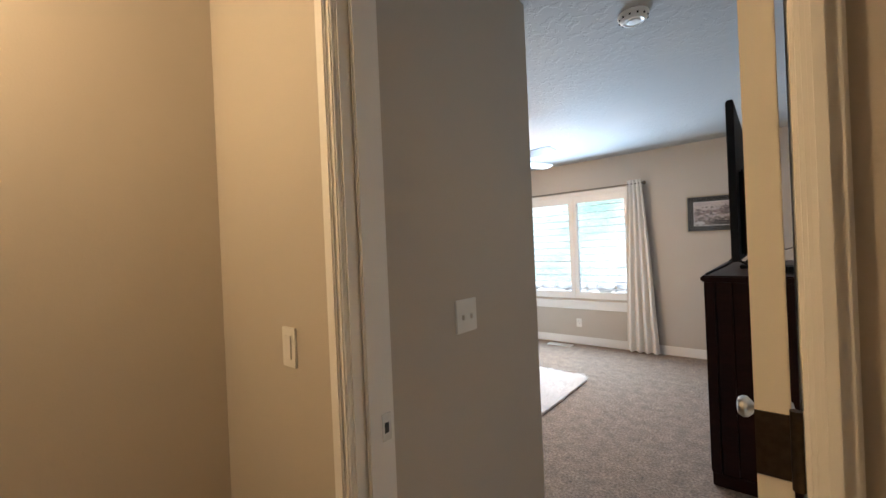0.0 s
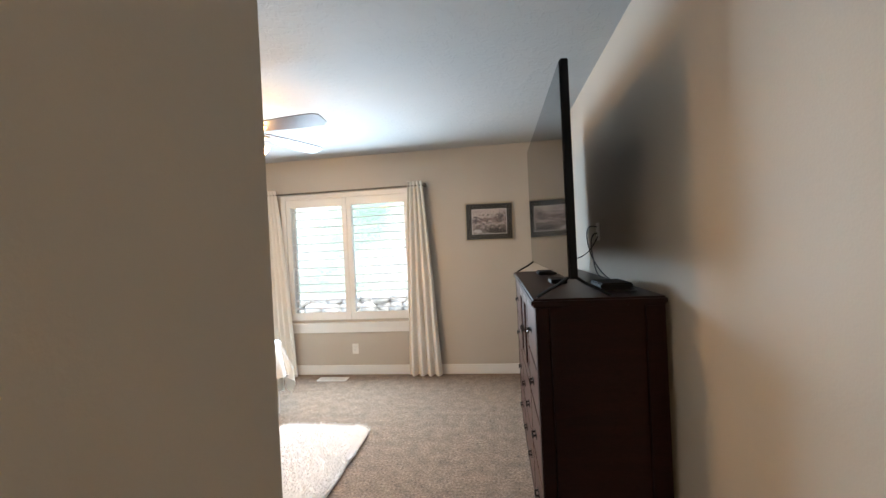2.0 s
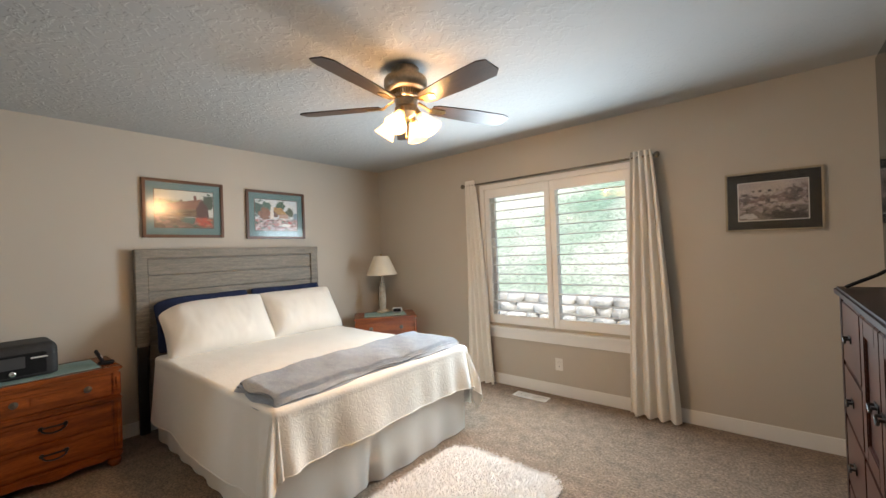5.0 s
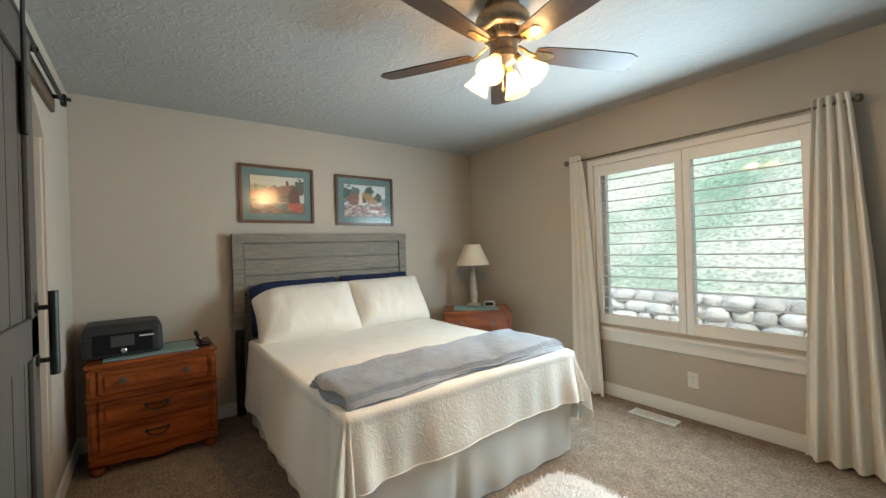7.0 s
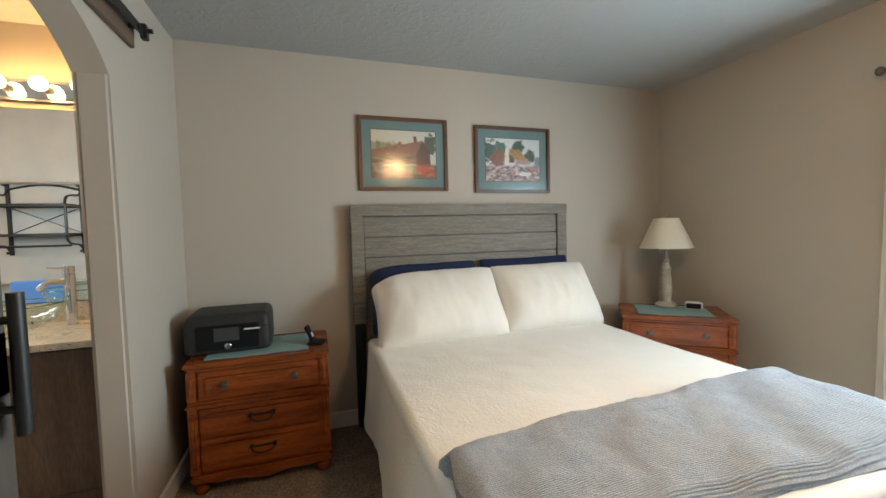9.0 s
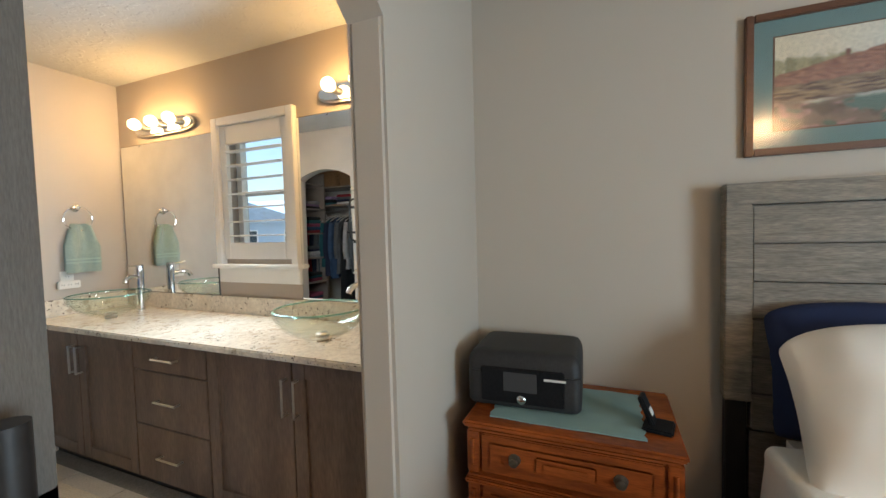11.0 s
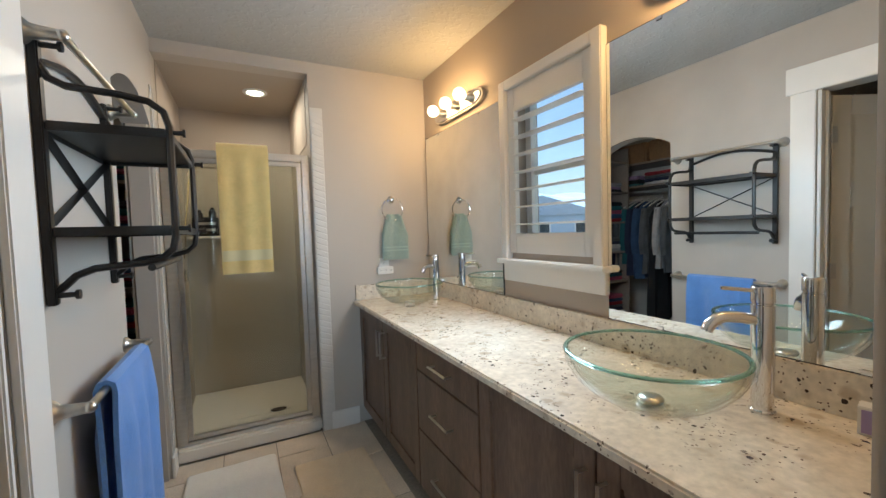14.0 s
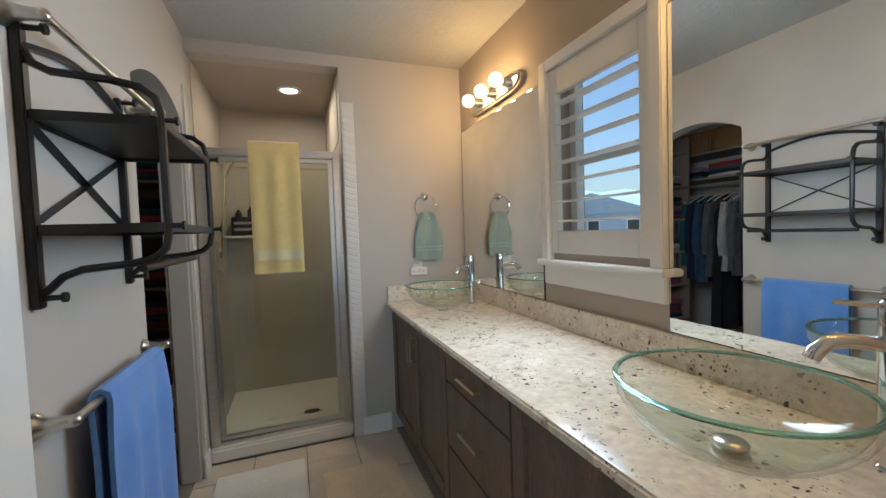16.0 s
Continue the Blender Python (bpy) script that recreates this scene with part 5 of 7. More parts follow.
# ceiling fan
fan = thing("ceiling_fan", pose(-2.16, 3.59, H), "five-blade ceiling fan in antique brass with lit glass shades", "ceiling fan")
FANMETAL = material("fan_antique_pewter", (0.30, 0.25, 0.19), 0.33, metal=0.95, fine=0.2, fine_scale=50)
FANBLADE = material("fan_walnut_blade", (0.060, 0.038, 0.028), 0.4, second=(0.04, 0.025, 0.018), scale=4, stretch=(1, 9, 1), fine=0.2, fine_scale=30)
bm = bmesh.new()
lathe(bm, [(0.075, 0), (0.082, -0.006), (0.082, -0.045), (0.070, -0.055)], segments=36)
part("canopy", bm, FANMETAL, fan)
bm = bmesh.new()
lathe(bm, [(0.070, -0.054), (0.118, -0.060), (0.126, -0.072), (0.126, -0.120), (0.116, -0.132), (0.096, -0.142)], segments=40)
part("motor_housing", bm, FANMETAL, fan)
bm = bmesh.new()
for k in range(40):
    a = math.tau * k / 40
    rod(bm, (0.094 * math.cos(a), 0.094 * math.sin(a), -0.140), (0.084 * math.cos(a), 0.084 * math.sin(a), -0.166), 0.0045, 6)
part("beaded_band", bm, BRASS, fan, "beaded brass band")
bm = bmesh.new()
lathe(bm, [(0.088, -0.138), (0.080, -0.168), (0.066, -0.180), (0.062, -0.225), (0.070, -0.235), (0.066, -0.262), (0.045, -0.275), (0.014, -0.285), (0.010, -0.30)], segments=32)
part("light_hub", bm, FANMETAL, fan)
blade_me = iron_me = None
for k in range(5):
    a = -9 + 72 * k
    if blade_me is None:
        bm = bmesh.new()
        w = 0.068
        outline = [(0.155, -w * 0.62), (0.19, -w * 0.8), (0.42, -w), (0.62, -w), (0.665, -w * 0.72), (0.668, w * 0.55), (0.63, w * 1.02), (0.42, w), (0.19, w * 0.8), (0.155, w * 0.62)]
        prism(bm, outline, 0.007)
        blade_me = mesh_of("blade", bm, FANBLADE)
        bm = bmesh.new()
        tube(bm, [(0.075, 0, 0.035), (0.105, 0, 0.022), (0.13, 0, 0.004), (0.16, 0, -0.004)], 0.012, 8, 0.6)
        prism(bm, [(0.15, -0.030), (0.235, -0.022), (0.25, 0.0), (0.235, 0.022), (0.15, 0.030)], 0.004, Matrix.Translation((0, 0, -0.005)))
        iron_me = mesh_of("blade_iron", bm, BRASS)
    for nm, me in (("blade", blade_me), ("blade_iron", iron_me)):
        ob = new(nm, me)
        ob.parent = fan
        ob.matrix_local = Matrix.Translation((0, 0, -0.222)) @ Matrix.Rotation(radians(2.0), 4, Vector((-1, 1, 0))) @ pose(0, 0, 0, 0, 0, a) @ pose(0, 0, 0, -11, 0, 0)
GLOW = glowing("lit_frosted_glass", (1.0, 0.54, 0.15), 1.8, (0.66, 0.44, 0.18))
GLOW.node_tree.nodes["Principled BSDF"].inputs["Alpha"].default_value = 0.55
shade_me = None
for k in range(4):
    if shade_me is None:
        bm = bmesh.new()
        lathe(bm, [(0.018, 0.0), (0.026, -0.008), (0.034, -0.04), (0.050, -0.085), (0.063, -0.115), (0.060, -0.115), (0.047, -0.085), (0.030, -0.04), (0.016, -0.012)], segments=28)
        shade_me = mesh_of("glass_shade", bm, GLOW)
    a = 20 + 90 * k
    ob = new("glass_shade", shade_me)
    ob.parent = fan
    ob.matrix_local = pose(0, 0, -0.255, 0, 0, a) @ Matrix.Translation((0.062, 0, 0)) @ pose(0, 0, 0, 0, -38, 0) @ Matrix.Translation((0, 0, -0.035))
    ob["label"] = "lit frosted glass bell shade"
    bm = bmesh.new()
    rod(bm, (0, 0, 0.02), (0, 0, -0.04), 0.017, 14)
    ob2 = part("lamp_holder", bm, BRASS, fan)
    ob2.matrix_local = pose(0, 0, -0.255, 0, 0, a) @ Matrix.Translation((0.062, 0, 0)) @ pose(0, 0, 0, 0, -38, 0)
for x, y, ln in ((0.02, -0.03, 0.10), (-0.03, 0.02, 0.07)):
    bm = bmesh.new()
    rod(bm, (x, y, -0.27), (x, y, -0.30 - ln), 0.0014, 6)
    lathe(bm, [(0.002, 0.012), (0.006, 0.004), (0.005, -0.008), (0.002, -0.012)], (x, y, -0.31 - ln), 10)
    part("pull_chain", bm, BRASS, fan)

# ---- bathroom: vanity ----
def granite_material():
    m = material("cream_granite", (0.78, 0.72, 0.60), 0.15, second=(0.60, 0.53, 0.43), scale=9, amount=0.75, fine=0.13, fine_scale=48)
    n, l = m.node_tree.nodes, m.node_tree.links
    p = n["Principled BSDF"]
    base = p.inputs["Base Color"].links[0].from_socket
    tc = n.new("ShaderNodeTexCoord")
    for scale, lo, hi, colour, gate in ((15, 0.20, 0.34, (0.50, 0.42, 0.32), 0.46), (33, 0.165, 0.19, (0.06, 0.04, 0.033), 0.455), (70, 0.17, 0.20, (0.13, 0.085, 0.065), 0.44)):
        warp, mv = n.new("ShaderNodeTexNoise"), n.new("ShaderNodeMix")
        warp.inputs["Scale"].default_value = 30
        mv.data_type = "VECTOR"
        mv.inputs[0].default_value = 0.025
        l.new(tc.outputs["Object"], warp.inputs["Vector"])
        l.new(tc.outputs["Object"], mv.inputs[4])
        l.new(warp.outputs["Color"], mv.inputs[5])
        vo, mr, nz, gt, mul, mix = n.new("ShaderNodeTexVoronoi"), n.new("ShaderNodeMapRange"), n.new("ShaderNodeTexNoise"), n.new("ShaderNodeMapRange"), n.new("ShaderNodeMath"), n.new("ShaderNodeMix")
        vo.inputs["Scale"].default_value = scale
        l.new(mv.outputs[1], vo.inputs["Vector"])
        mr.inputs[1].default_value, mr.inputs[2].default_value, mr.inputs[3].default_value, mr.inputs[4].default_value = lo, hi, 1, 0
        l.new(vo.outputs["Distance"], mr.inputs[0])
        nz.inputs["Scale"].default_value, nz.inputs["Detail"].default_value = 7, 3
        l.new(tc.outputs["Object"], nz.inputs["Vector"])
        gt.inputs[1].default_value, gt.inputs[2].default_value = gate, gate + 0.08
        l.new(nz.outputs["Fac"], gt.inputs[0])
        mul.operation = "MULTIPLY"
        l.new(mr.outputs[0], mul.inputs[0])
        l.new(gt.outputs[0], mul.inputs[1])
        mix.data_type = "RGBA"
        l.new(mul.outputs[0], mix.inputs[0])
        l.new(base, mix.inputs[6])
        mix.inputs[7].default_value = (*colour, 1)
        base = mix.outputs[2]
    l.new(base, p.inputs["Base Color"])
    return m


GRANITE = granite_material()
CF, CT = -3.96, 0.83                 # cabinet front, its top


def bar_handle(owner, a, b, out=0.03):
    """A square bow handle on a front facing +x, from a to b."""
    a, b = Vector(a), Vector(b)
    o = Vector((out, 0, 0))
    bm = bmesh.new()
    tube(bm, [a, a + o * 0.98], 0.0055, 4)
    tube(bm, [b, b + o * 0.98], 0.0055, 4)
    way = (b - a).normalized() * 0.006
    tube(bm, [a + o - way, b + o + way], 0.0062, 4)
    part("handle", bm, SATIN, owner, "satin nickel bar handle")


def cabinet(y0, y1, doors, label):
    cab = thing("vanity_cabinet", pose(XW, y0, 0), label, "cabinet", "vanity cabinets")
    w, d = y1 - y0, CF - XW
    part("carcass", boxes((0.002, 0.0, 0.10, d - 0.022, w, CT), bevel=0.001), VANITYWOOD, cab)
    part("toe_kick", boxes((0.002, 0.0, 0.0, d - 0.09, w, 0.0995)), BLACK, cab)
    if doors:
        for k in range(2):
            a, b = k * w / 2 + 0.003, (k + 1) * w / 2 - 0.003
            s = 0.065
            dr = part("door", boxes((d - 0.0215, a + s - 0.002, 0.17, d - 0.010, b - s + 0.002, CT - 0.075)), VANITYWOOD, cab)
            for row in ((d - 0.0215, a, 0.108, d, a + s, CT - 0.012), (d - 0.0215, b - s, 0.108, d, b, CT - 0.012)):
                part("stile", boxes(row, bevel=0.0015), VANITYWOOD, dr)
            for row in ((d - 0.0215, a + s, 0.108, d, b - s, 0.108 + s), (d - 0.0215, a + s, CT - 0.012 - s, d, b - s, CT - 0.012)):
                part("rail", boxes(row, bevel=0.0015), VANITYWOOD, dr)
            y = b - 0.028 if k == 0 else a + 0.028
            bar_handle(dr, (d, y, 0.60), (d, y, 0.745))
    else:
        for z0, z1 in ((0.678, CT - 0.012), (0.395, 0.672), (0.108, 0.389)):
            dr = part("drawer", boxes((d - 0.0215, 0.003, z0, d, w - 0.003, z1), bevel=0.002), VANITYWOOD, cab)
            zc = (z0 + z1) / 2
            bar_handle(dr, (d, w / 2 - 0.075, zc), (d, w / 2 + 0.075, zc))


cabinet(-0.868, 0.128, True, "dark walnut vanity cabinet with two shaker doors")
cabinet(0.130, 0.678, False, "dark walnut vanity cabinet with three drawers")
cabinet(0.680, 1.700, True, "dark walnut vanity cabinet with two shaker doors")
top = thing("vanity_worktop", pose(XW, -0.868, CT), "speckled cream granite worktop with a backsplash", "worktop")
part("slab", boxes((0.001, 0.0, 0.0005, 0.585, 2.57, 0.030), bevel=0.006), GRANITE, top)
part("backsplash", boxes((0.001, 0.0, 0.0305, 0.021, 2.57, 0.135), bevel=0.002), GRANITE, top)
part("side_splash", boxes((0.0215, 0.0, 0.0305, 0.57, 0.020, 0.135), bevel=0.002), GRANITE, top)
WT = CT + 0.030


BOWLGLASS = clear_pane("pale_green_bowl_glass", (0.962, 0.986, 0.962))
RIMGLASS = bpy.data.materials.new("green_glass_rim")
RIMGLASS.use_nodes = True
RIMGLASS.node_tree.nodes["Principled BSDF"].inputs["Base Color"].default_value = (0.42, 0.74, 0.66, 1)
RIMGLASS.node_tree.nodes["Principled BSDF"].inputs["Roughness"].default_value = 0.03
RIMGLASS.node_tree.nodes["Principled BSDF"].inputs["Transmission Weight"].default_value = 0.9


def basin(x, y):
    sk = thing("vessel_sink", pose(x, y, WT), "clear green-tinted glass vessel sink on the worktop", "sink", "glass sinks")
    R, h, t = 0.208, 0.142, 0.011
    prof = [(R * math.sin(math.pi / 2 * (k / 18) ** 0.92), h * (1 - math.cos(math.pi / 2 * k / 18)) ** 0.86) for k in range(2, 19)]
    bm = bmesh.new()
    outer = [(0.03, 0.006)] + [(r, z + 0.006) for r, z in prof]
    inner = [(r - t, z + 0.006 + (t * 0.9 if r < R * 0.6 else 0.001)) for r, z in prof[::-1] if r > 0.05] + [(0.02, 0.017)]
    lathe(bm, outer + inner, segments=56)
    ob = part("bowl", bm, BOWLGLASS, sk)
    ob.visible_shadow = False
    bm = bmesh.new()
    rings = [[bm.verts.new(((R - t / 2 + 0.0062 * math.cos(q)) * math.cos(a), (R - t / 2 + 0.0062 * math.cos(q)) * math.sin(a), h + 0.006 + 0.0045 * math.sin(q))) for q in [math.tau * j / 8 for j in range(8)]] for a in [math.tau * k / 64 for k in range(64)]]
    for i in range(64):
        for j in range(8):
            bm.faces.new((rings[i][j], rings[(i + 1) % 64][j], rings[(i + 1) % 64][(j + 1) % 8], rings[i][(j + 1) % 8]))
    part("rim", bm, RIMGLASS, sk, "thicker green glass rim")
    bm = bmesh.new()
    lathe(bm, [(0.030, 0.0), (0.034, 0.006), (0.030, 0.010)], segments=28)
    part("mounting_ring", bm, SATIN, sk)
    bm = bmesh.new()
    lathe(bm, [(0.024, 0.018), (0.029, 0.022), (0.031, 0.029), (0.027, 0.034), (0.014, 0.037), (0.003, 0.038)], segments=28)
    part("drain_cap", bm, SATIN, sk, "satin nickel drain cap")


SKA, SKB = (-4.165, -0.437), (-4.150, 1.195)
FCA, FCB = (-4.395, -0.535), (-4.366, 1.338)
basin(*SKA)
basin(*SKB)


def faucet(x, y, sx, sy):
    a = math.degrees(math.atan2(sy - y, sx - x))
    fc = thing("faucet", pose(x, y, WT, 0, 0, a), "tall chrome single-lever vessel faucet", "faucet", "vessel faucets")
    bm = bmesh.new()
    lathe(bm, [(0.027, 0.0), (0.027, 0.005), (0.0235, 0.009), (0.0245, 0.262), (0.0222, 0.264), (0.0222, 0.267), (0.0245, 0.269), (0.0245, 0.302), (0.022, 0.307), (0.004, 0.308)], segments=32)
    part("body", bm, CHROME, fc)
    bm = bmesh.new()
    tube(bm, [(0.012, 0, 0.225), (0.05, 0, 0.232), (0.085, 0, 0.234), (0.107, 0, 0.227), (0.122, 0, 0.212), (0.128, 0, 0.198)], 0.0140, 16)
    part("spout", bm, CHROME, fc)
    bm = bmesh.new()
    tube(bm, [(0.012, 0, 0.296), (0.05, 0, 0.300), (0.094, 0, 0.305)], 0.0048, 8)
    part("lever", bm, CHROME, fc)


faucet(*FCA, *SKA)
faucet(*FCB, *SKB)


soap = thing("soap_box", pose(-4.44, 1.515, WT, 0, 0, 12), "small lavender and white box on the granite worktop", "box")
part("carton", boxes((-0.022, -0.03, 0.0005, 0.022, 0.03, 0.062), bevel=0.002), PLATE, soap)
part("side_label", boxes((0.0222, -0.024, 0.006, 0.0232, 0.026, 0.056)), material("lavender_print", (0.42, 0.33, 0.58), 0.5), soap, "lavender printed panel")


def wall_mirror(y0, y1, label):
    mr = thing("wall_mirror", pose(XW, y0, 0.968), label, "mirror", "vanity mirrors")
    part("backing", boxes((0.001, -0.003, -0.003, 0.005, y1 - y0 + 0.003, 1.033)), BLACK, mr, "dark mirror edge")
    part("silvered_glass", boxes((0.0052, 0.001, 0.001, 0.0085, y1 - y0 - 0.001, 1.029)), MIRROR, mr, "frameless mirror glass")
    for z in (0.0, 1.018):
        for y in (0.2, y1 - y0 - 0.22):
            part("clip", boxes((0.0086, y, z, 0.012, y + 0.02, z + 0.012), bevel=0.001), CHROME, mr)


wall_mirror(-0.846, 0.094, "large frameless mirror over the far sink")
wall_mirror(0.778, 1.690, "large frameless mirror over the near sink")

BULB = glowing("lit_globe_bulb", (1.0, 0.72, 0.38), 3.2)


def vanity_light(yc, ys):
    vl = thing("vanity_light", pose(XW, yc, 2.088), "chrome bar light with three lit globe bulbs", "wall lamp", "vanity lights")
    bm = bmesh.new()
    prism(bm, [(0.30 * (abs(math.cos(a)) ** 0.35) * (1 if math.cos(a) > 0 else -1), 0.052 * math.sin(a)) for a in [math.tau * k / 48 for k in range(48)]], 0.022, Matrix(((0, 0, 1, 0.0), (1, 0, 0, 0), (0, 1, 0, 0), (0, 0, 0, 1))))
    part("back_plate", bm, SATIN, vl)
    bm = bmesh.new()
    prism(bm, [(0.285 * (abs(math.cos(a)) ** 0.35) * (1 if math.cos(a) > 0 else -1), 0.040 * math.sin(a)) for a in [math.tau * k / 48 for k in range(48)]], 0.010, Matrix(((0, 0, 1, 0.022), (1, 0, 0, 0), (0, 1, 0, 0), (0, 0, 0, 1))))
    part("front_plate", bm, CHROME, vl)
    for y in ys:
        bm = bmesh.new()
        rod(bm, (0.03, y - yc, 0.005), (0.062, y - yc, 0.010), 0.021, 18)
        part("socket", bm, SATIN, vl)
        bm = bmesh.new()
        bmesh.ops.create_uvsphere(bm, u_segments=24, v_segments=14, radius=0.037, matrix=Matrix.Translation((0.098, y - yc, 0.017)))
        b = part("globe_bulb", bm, BULB, vl, "lit clear globe bulb")
        b.visible_shadow = False


vanity_light(-0.345, (-0.52, -0.345, -0.17))
vanity_light(1.25, (1.08, 1.25, 1.42))


# ---- bathroom: towels and rack ----
def terry(name, colour, dark):
    return material(name, colour, 1.0, second=dark, scale=14, fine=0.18, fine_scale=300, bump=0.9, bump_scale=420, spec=0.05, sheen=0.4)


BLUE, YELLOW, SAGE = terry("blue_terry", (0.16, 0.34, 0.78), (0.13, 0.29, 0.70)), terry("yellow_terry", (0.82, 0.66, 0.30), (0.75, 0.60, 0.26)), terry("sage_terry", (0.34, 0.43, 0.385), (0.29, 0.375, 0.335))
YBAND, SBAND = material("pale_yellow_band", (0.74, 0.68, 0.42), 0.8, bump=0.3, bump_scale=300), material("pale_sage_band", (0.38, 0.50, 0.45), 0.8, bump=0.3, bump_scale=300)


def draped(m, w, front, back, thick, bar, folds, amp):
    """A towel over a bar along x of m, hanging to -y and +y."""
    def f(u, v):
        x = (u - 0.5) * w
        s = v * (front + back + math.pi * bar) - front
        if s < 0:
            y, z = -bar, s
        elif s < math.pi * bar:
            a = s / bar
            y, z = -bar * math.cos(a), bar * math.sin(a)
        else:
            y, z = bar, -(s - math.pi * bar)
        k = min(1.0, abs(min(0, z)) / 0.15)
        y += (1 if y > 0 else -1) * k * (amp * (math.sin(u * math.tau * folds + 0.8) + 0.4 * noise.noise((u * 4, z * 3, w))) + amp * 0.6)
        return m @ Vector((x * (1 - 0.03 * k * (1 - abs(2 * u - 1))), y, z))
    bm = bmesh.new()
    sheet(bm, f, 50, 60, thick)
    return bm


def towel_bar(y0, y1, z, out, label):
    tb = thing("towel_bar", pose(RX, y0, z), label, "towel bar", "towel bars")
    for y in (0.0, y1 - y0):
        bm = bmesh.new()
        lathe(bm, [(0.029, 0.0), (0.029, 0.005), (0.026, 0.010), (0.018, 0.018), (0.0155, 0.030), (0.0125, out - 0.008)], segments=22, matrix=pose(0, y, 0, 0, -90, 0))
        bmesh.ops.create_uvsphere(bm, u_segments=14, v_segments=10, radius=0.0138, matrix=Matrix.Translation((-out + 0.004, y, 0)))
        part("post", bm, SATIN, tb)
    bm = bmesh.new()
    rod(bm, (-out + 0.004, 0.0, 0), (-out + 0.004, y1 - y0, 0), 0.0095, 16)
    part("bar", bm, SATIN, tb)


towel_bar(0.012, 0.650, 0.940, 0.075, "brushed nickel towel bar holding a blue towel")
towel_bar(0.012, 0.650, 1.785, 0.075, "brushed nickel towel bar above the wall rack")
tw = thing("blue_towel", pose(RX - 0.071, 0.335, 0.940), "bright blue terry towel folded over the towel bar", "towel")
part("cloth", draped(pose(0, 0, 0, 0, 0, 90), 0.40, 0.66, 0.62, 0.012, 0.026, 2.6, 0.013), BLUE, tw)

rack = thing("wall_rack", pose(RX, 0.115, 1.18), "black iron wall rack with two shelves and cross braces", "wall rack")
RW, RD = 0.50, 0.255
for y in (0.0, RW):
    part("upright", boxes((-0.020, y - 0.013, 0.0, -0.001, y + 0.013, 0.605), bevel=0.003), BLACK, rack)
    for z in (0.022, 0.592):
        bm = bmesh.new()
        rod(bm, (-0.02, y, z), (-0.055, y, z), 0.0065, 12)
        rod(bm, (-0.052, y, z), (-0.060, y, z), 0.0115, 14)
        part("peg", bm, BLACK, rack)
    bm = bmesh.new()
    tube(bm, [(-0.012, y, 0.555), (-0.030, y, 0.520), (-0.060, y, 0.505), (-0.16, y, 0.498), (-0.215, y, 0.488), (-0.245, y, 0.465), (-RD, y, 0.43), (-RD, y, 0.30), (-RD, y, 0.155), (-0.248, y, 0.120), (-0.225, y, 0.098), (-0.185, y, 0.088), (-0.09, y, 0.080), (-0.055, y, 0.066), (-0.035, y, 0.045), (-0.018, y, 0.03)], 0.0105, 8, 0.85)
    part("side_hoop", bm, BLACK, rack, "bent black iron side hoop")
    for z in (0.415, 0.172):
        bm = bmesh.new()
        rod(bm, (-RD, y, z), (-RD - 0.030, y, z), 0.006, 12)
        rod(bm, (-RD - 0.028, y, z), (-RD - 0.034, y, z), 0.0105, 14)
        part("peg", bm, BLACK, rack)
for z in (0.415, 0.172):
    sh = part("shelf", boxes((-RD + 0.008, 0.004, z - 0.003, -0.005, RW - 0.004, z + 0.003), bevel=0.001), BLACK, rack, "black sheet metal shelf")
    part("shelf_edge", boxes((-RD - 0.002, -0.004, z - 0.014, -RD + 0.0075, RW + 0.004, z + 0.008), (-0.0045, 0.0135, z - 0.014, 0.0 - 0.001, RW - 0.0135, z + 0.008), (-RD + 0.008, -0.006, z - 0.014, -0.0205, 0.0035, z + 0.008), (-RD + 0.008, RW - 0.0035, z - 0.014, -0.0205, RW + 0.006, z + 0.008), bevel=0.002), BLACK, sh)
for a, b in (((-0.008, 0.014, 0.185), (-0.008, RW - 0.014, 0.40)), ((-0.011, 0.014, 0.40), (-0.011, RW - 0.014, 0.185))):
    bm = bmesh.new()
    tube(bm, [a, b], 0.0125, 4, 0.28)
    part("cross_brace", bm, BLACK, rack)
bm = bmesh.new()
tube(bm, [(-0.012, RW * k / 10, 0.555 + 0.045 * math.sin(math.pi * k / 10)) for k in range(11)], 0.0110, 8, 0.8)
part("arched_rail", bm, BLACK, rack)
bm = bmesh.new()
rod(bm, (-0.20, 0.0, 0.075), (-0.20, RW, 0.075), 0.009, 12)
part("hanging_rail", bm, BLACK, rack)

ring = thing("towel_ring", pose(-4.215, -0.87, 1.556), "chrome towel ring on the wall", "towel ring")
bm = bmesh.new()
lathe(bm, [(0.026, 0), (0.026, 0.006), (0.014, 0.014), (0.012, 0.045), (0.004, 0.048)], segments=22, matrix=pose(0, 0, 0, -90, 0, 0))
part("post", bm, CHROME, ring)
bm = bmesh.new()
tube(bm, [(0.078 * math.sin(a), 0.036, -0.072 + 0.078 * math.cos(a)) for a in [math.tau * k / 40 for k in range(41)]], 0.0038, 8)
part("ring", bm, CHROME, ring)
ht = thing("hand_towel", pose(-4.225, -0.834, 1.41), "sage green hand towel with pale bands through the ring", "towel")


def hand(u, v):
    x = (u - 0.5) * (0.10 + 0.09 * min(1, v * 2.2))
    return Vector((x, 0.014 + 0.012 * math.sin(u * 9 + 0.5) + 0.006 * noise.noise((u * 4, v * 3, 0)), 0.03 - 0.31 * v))


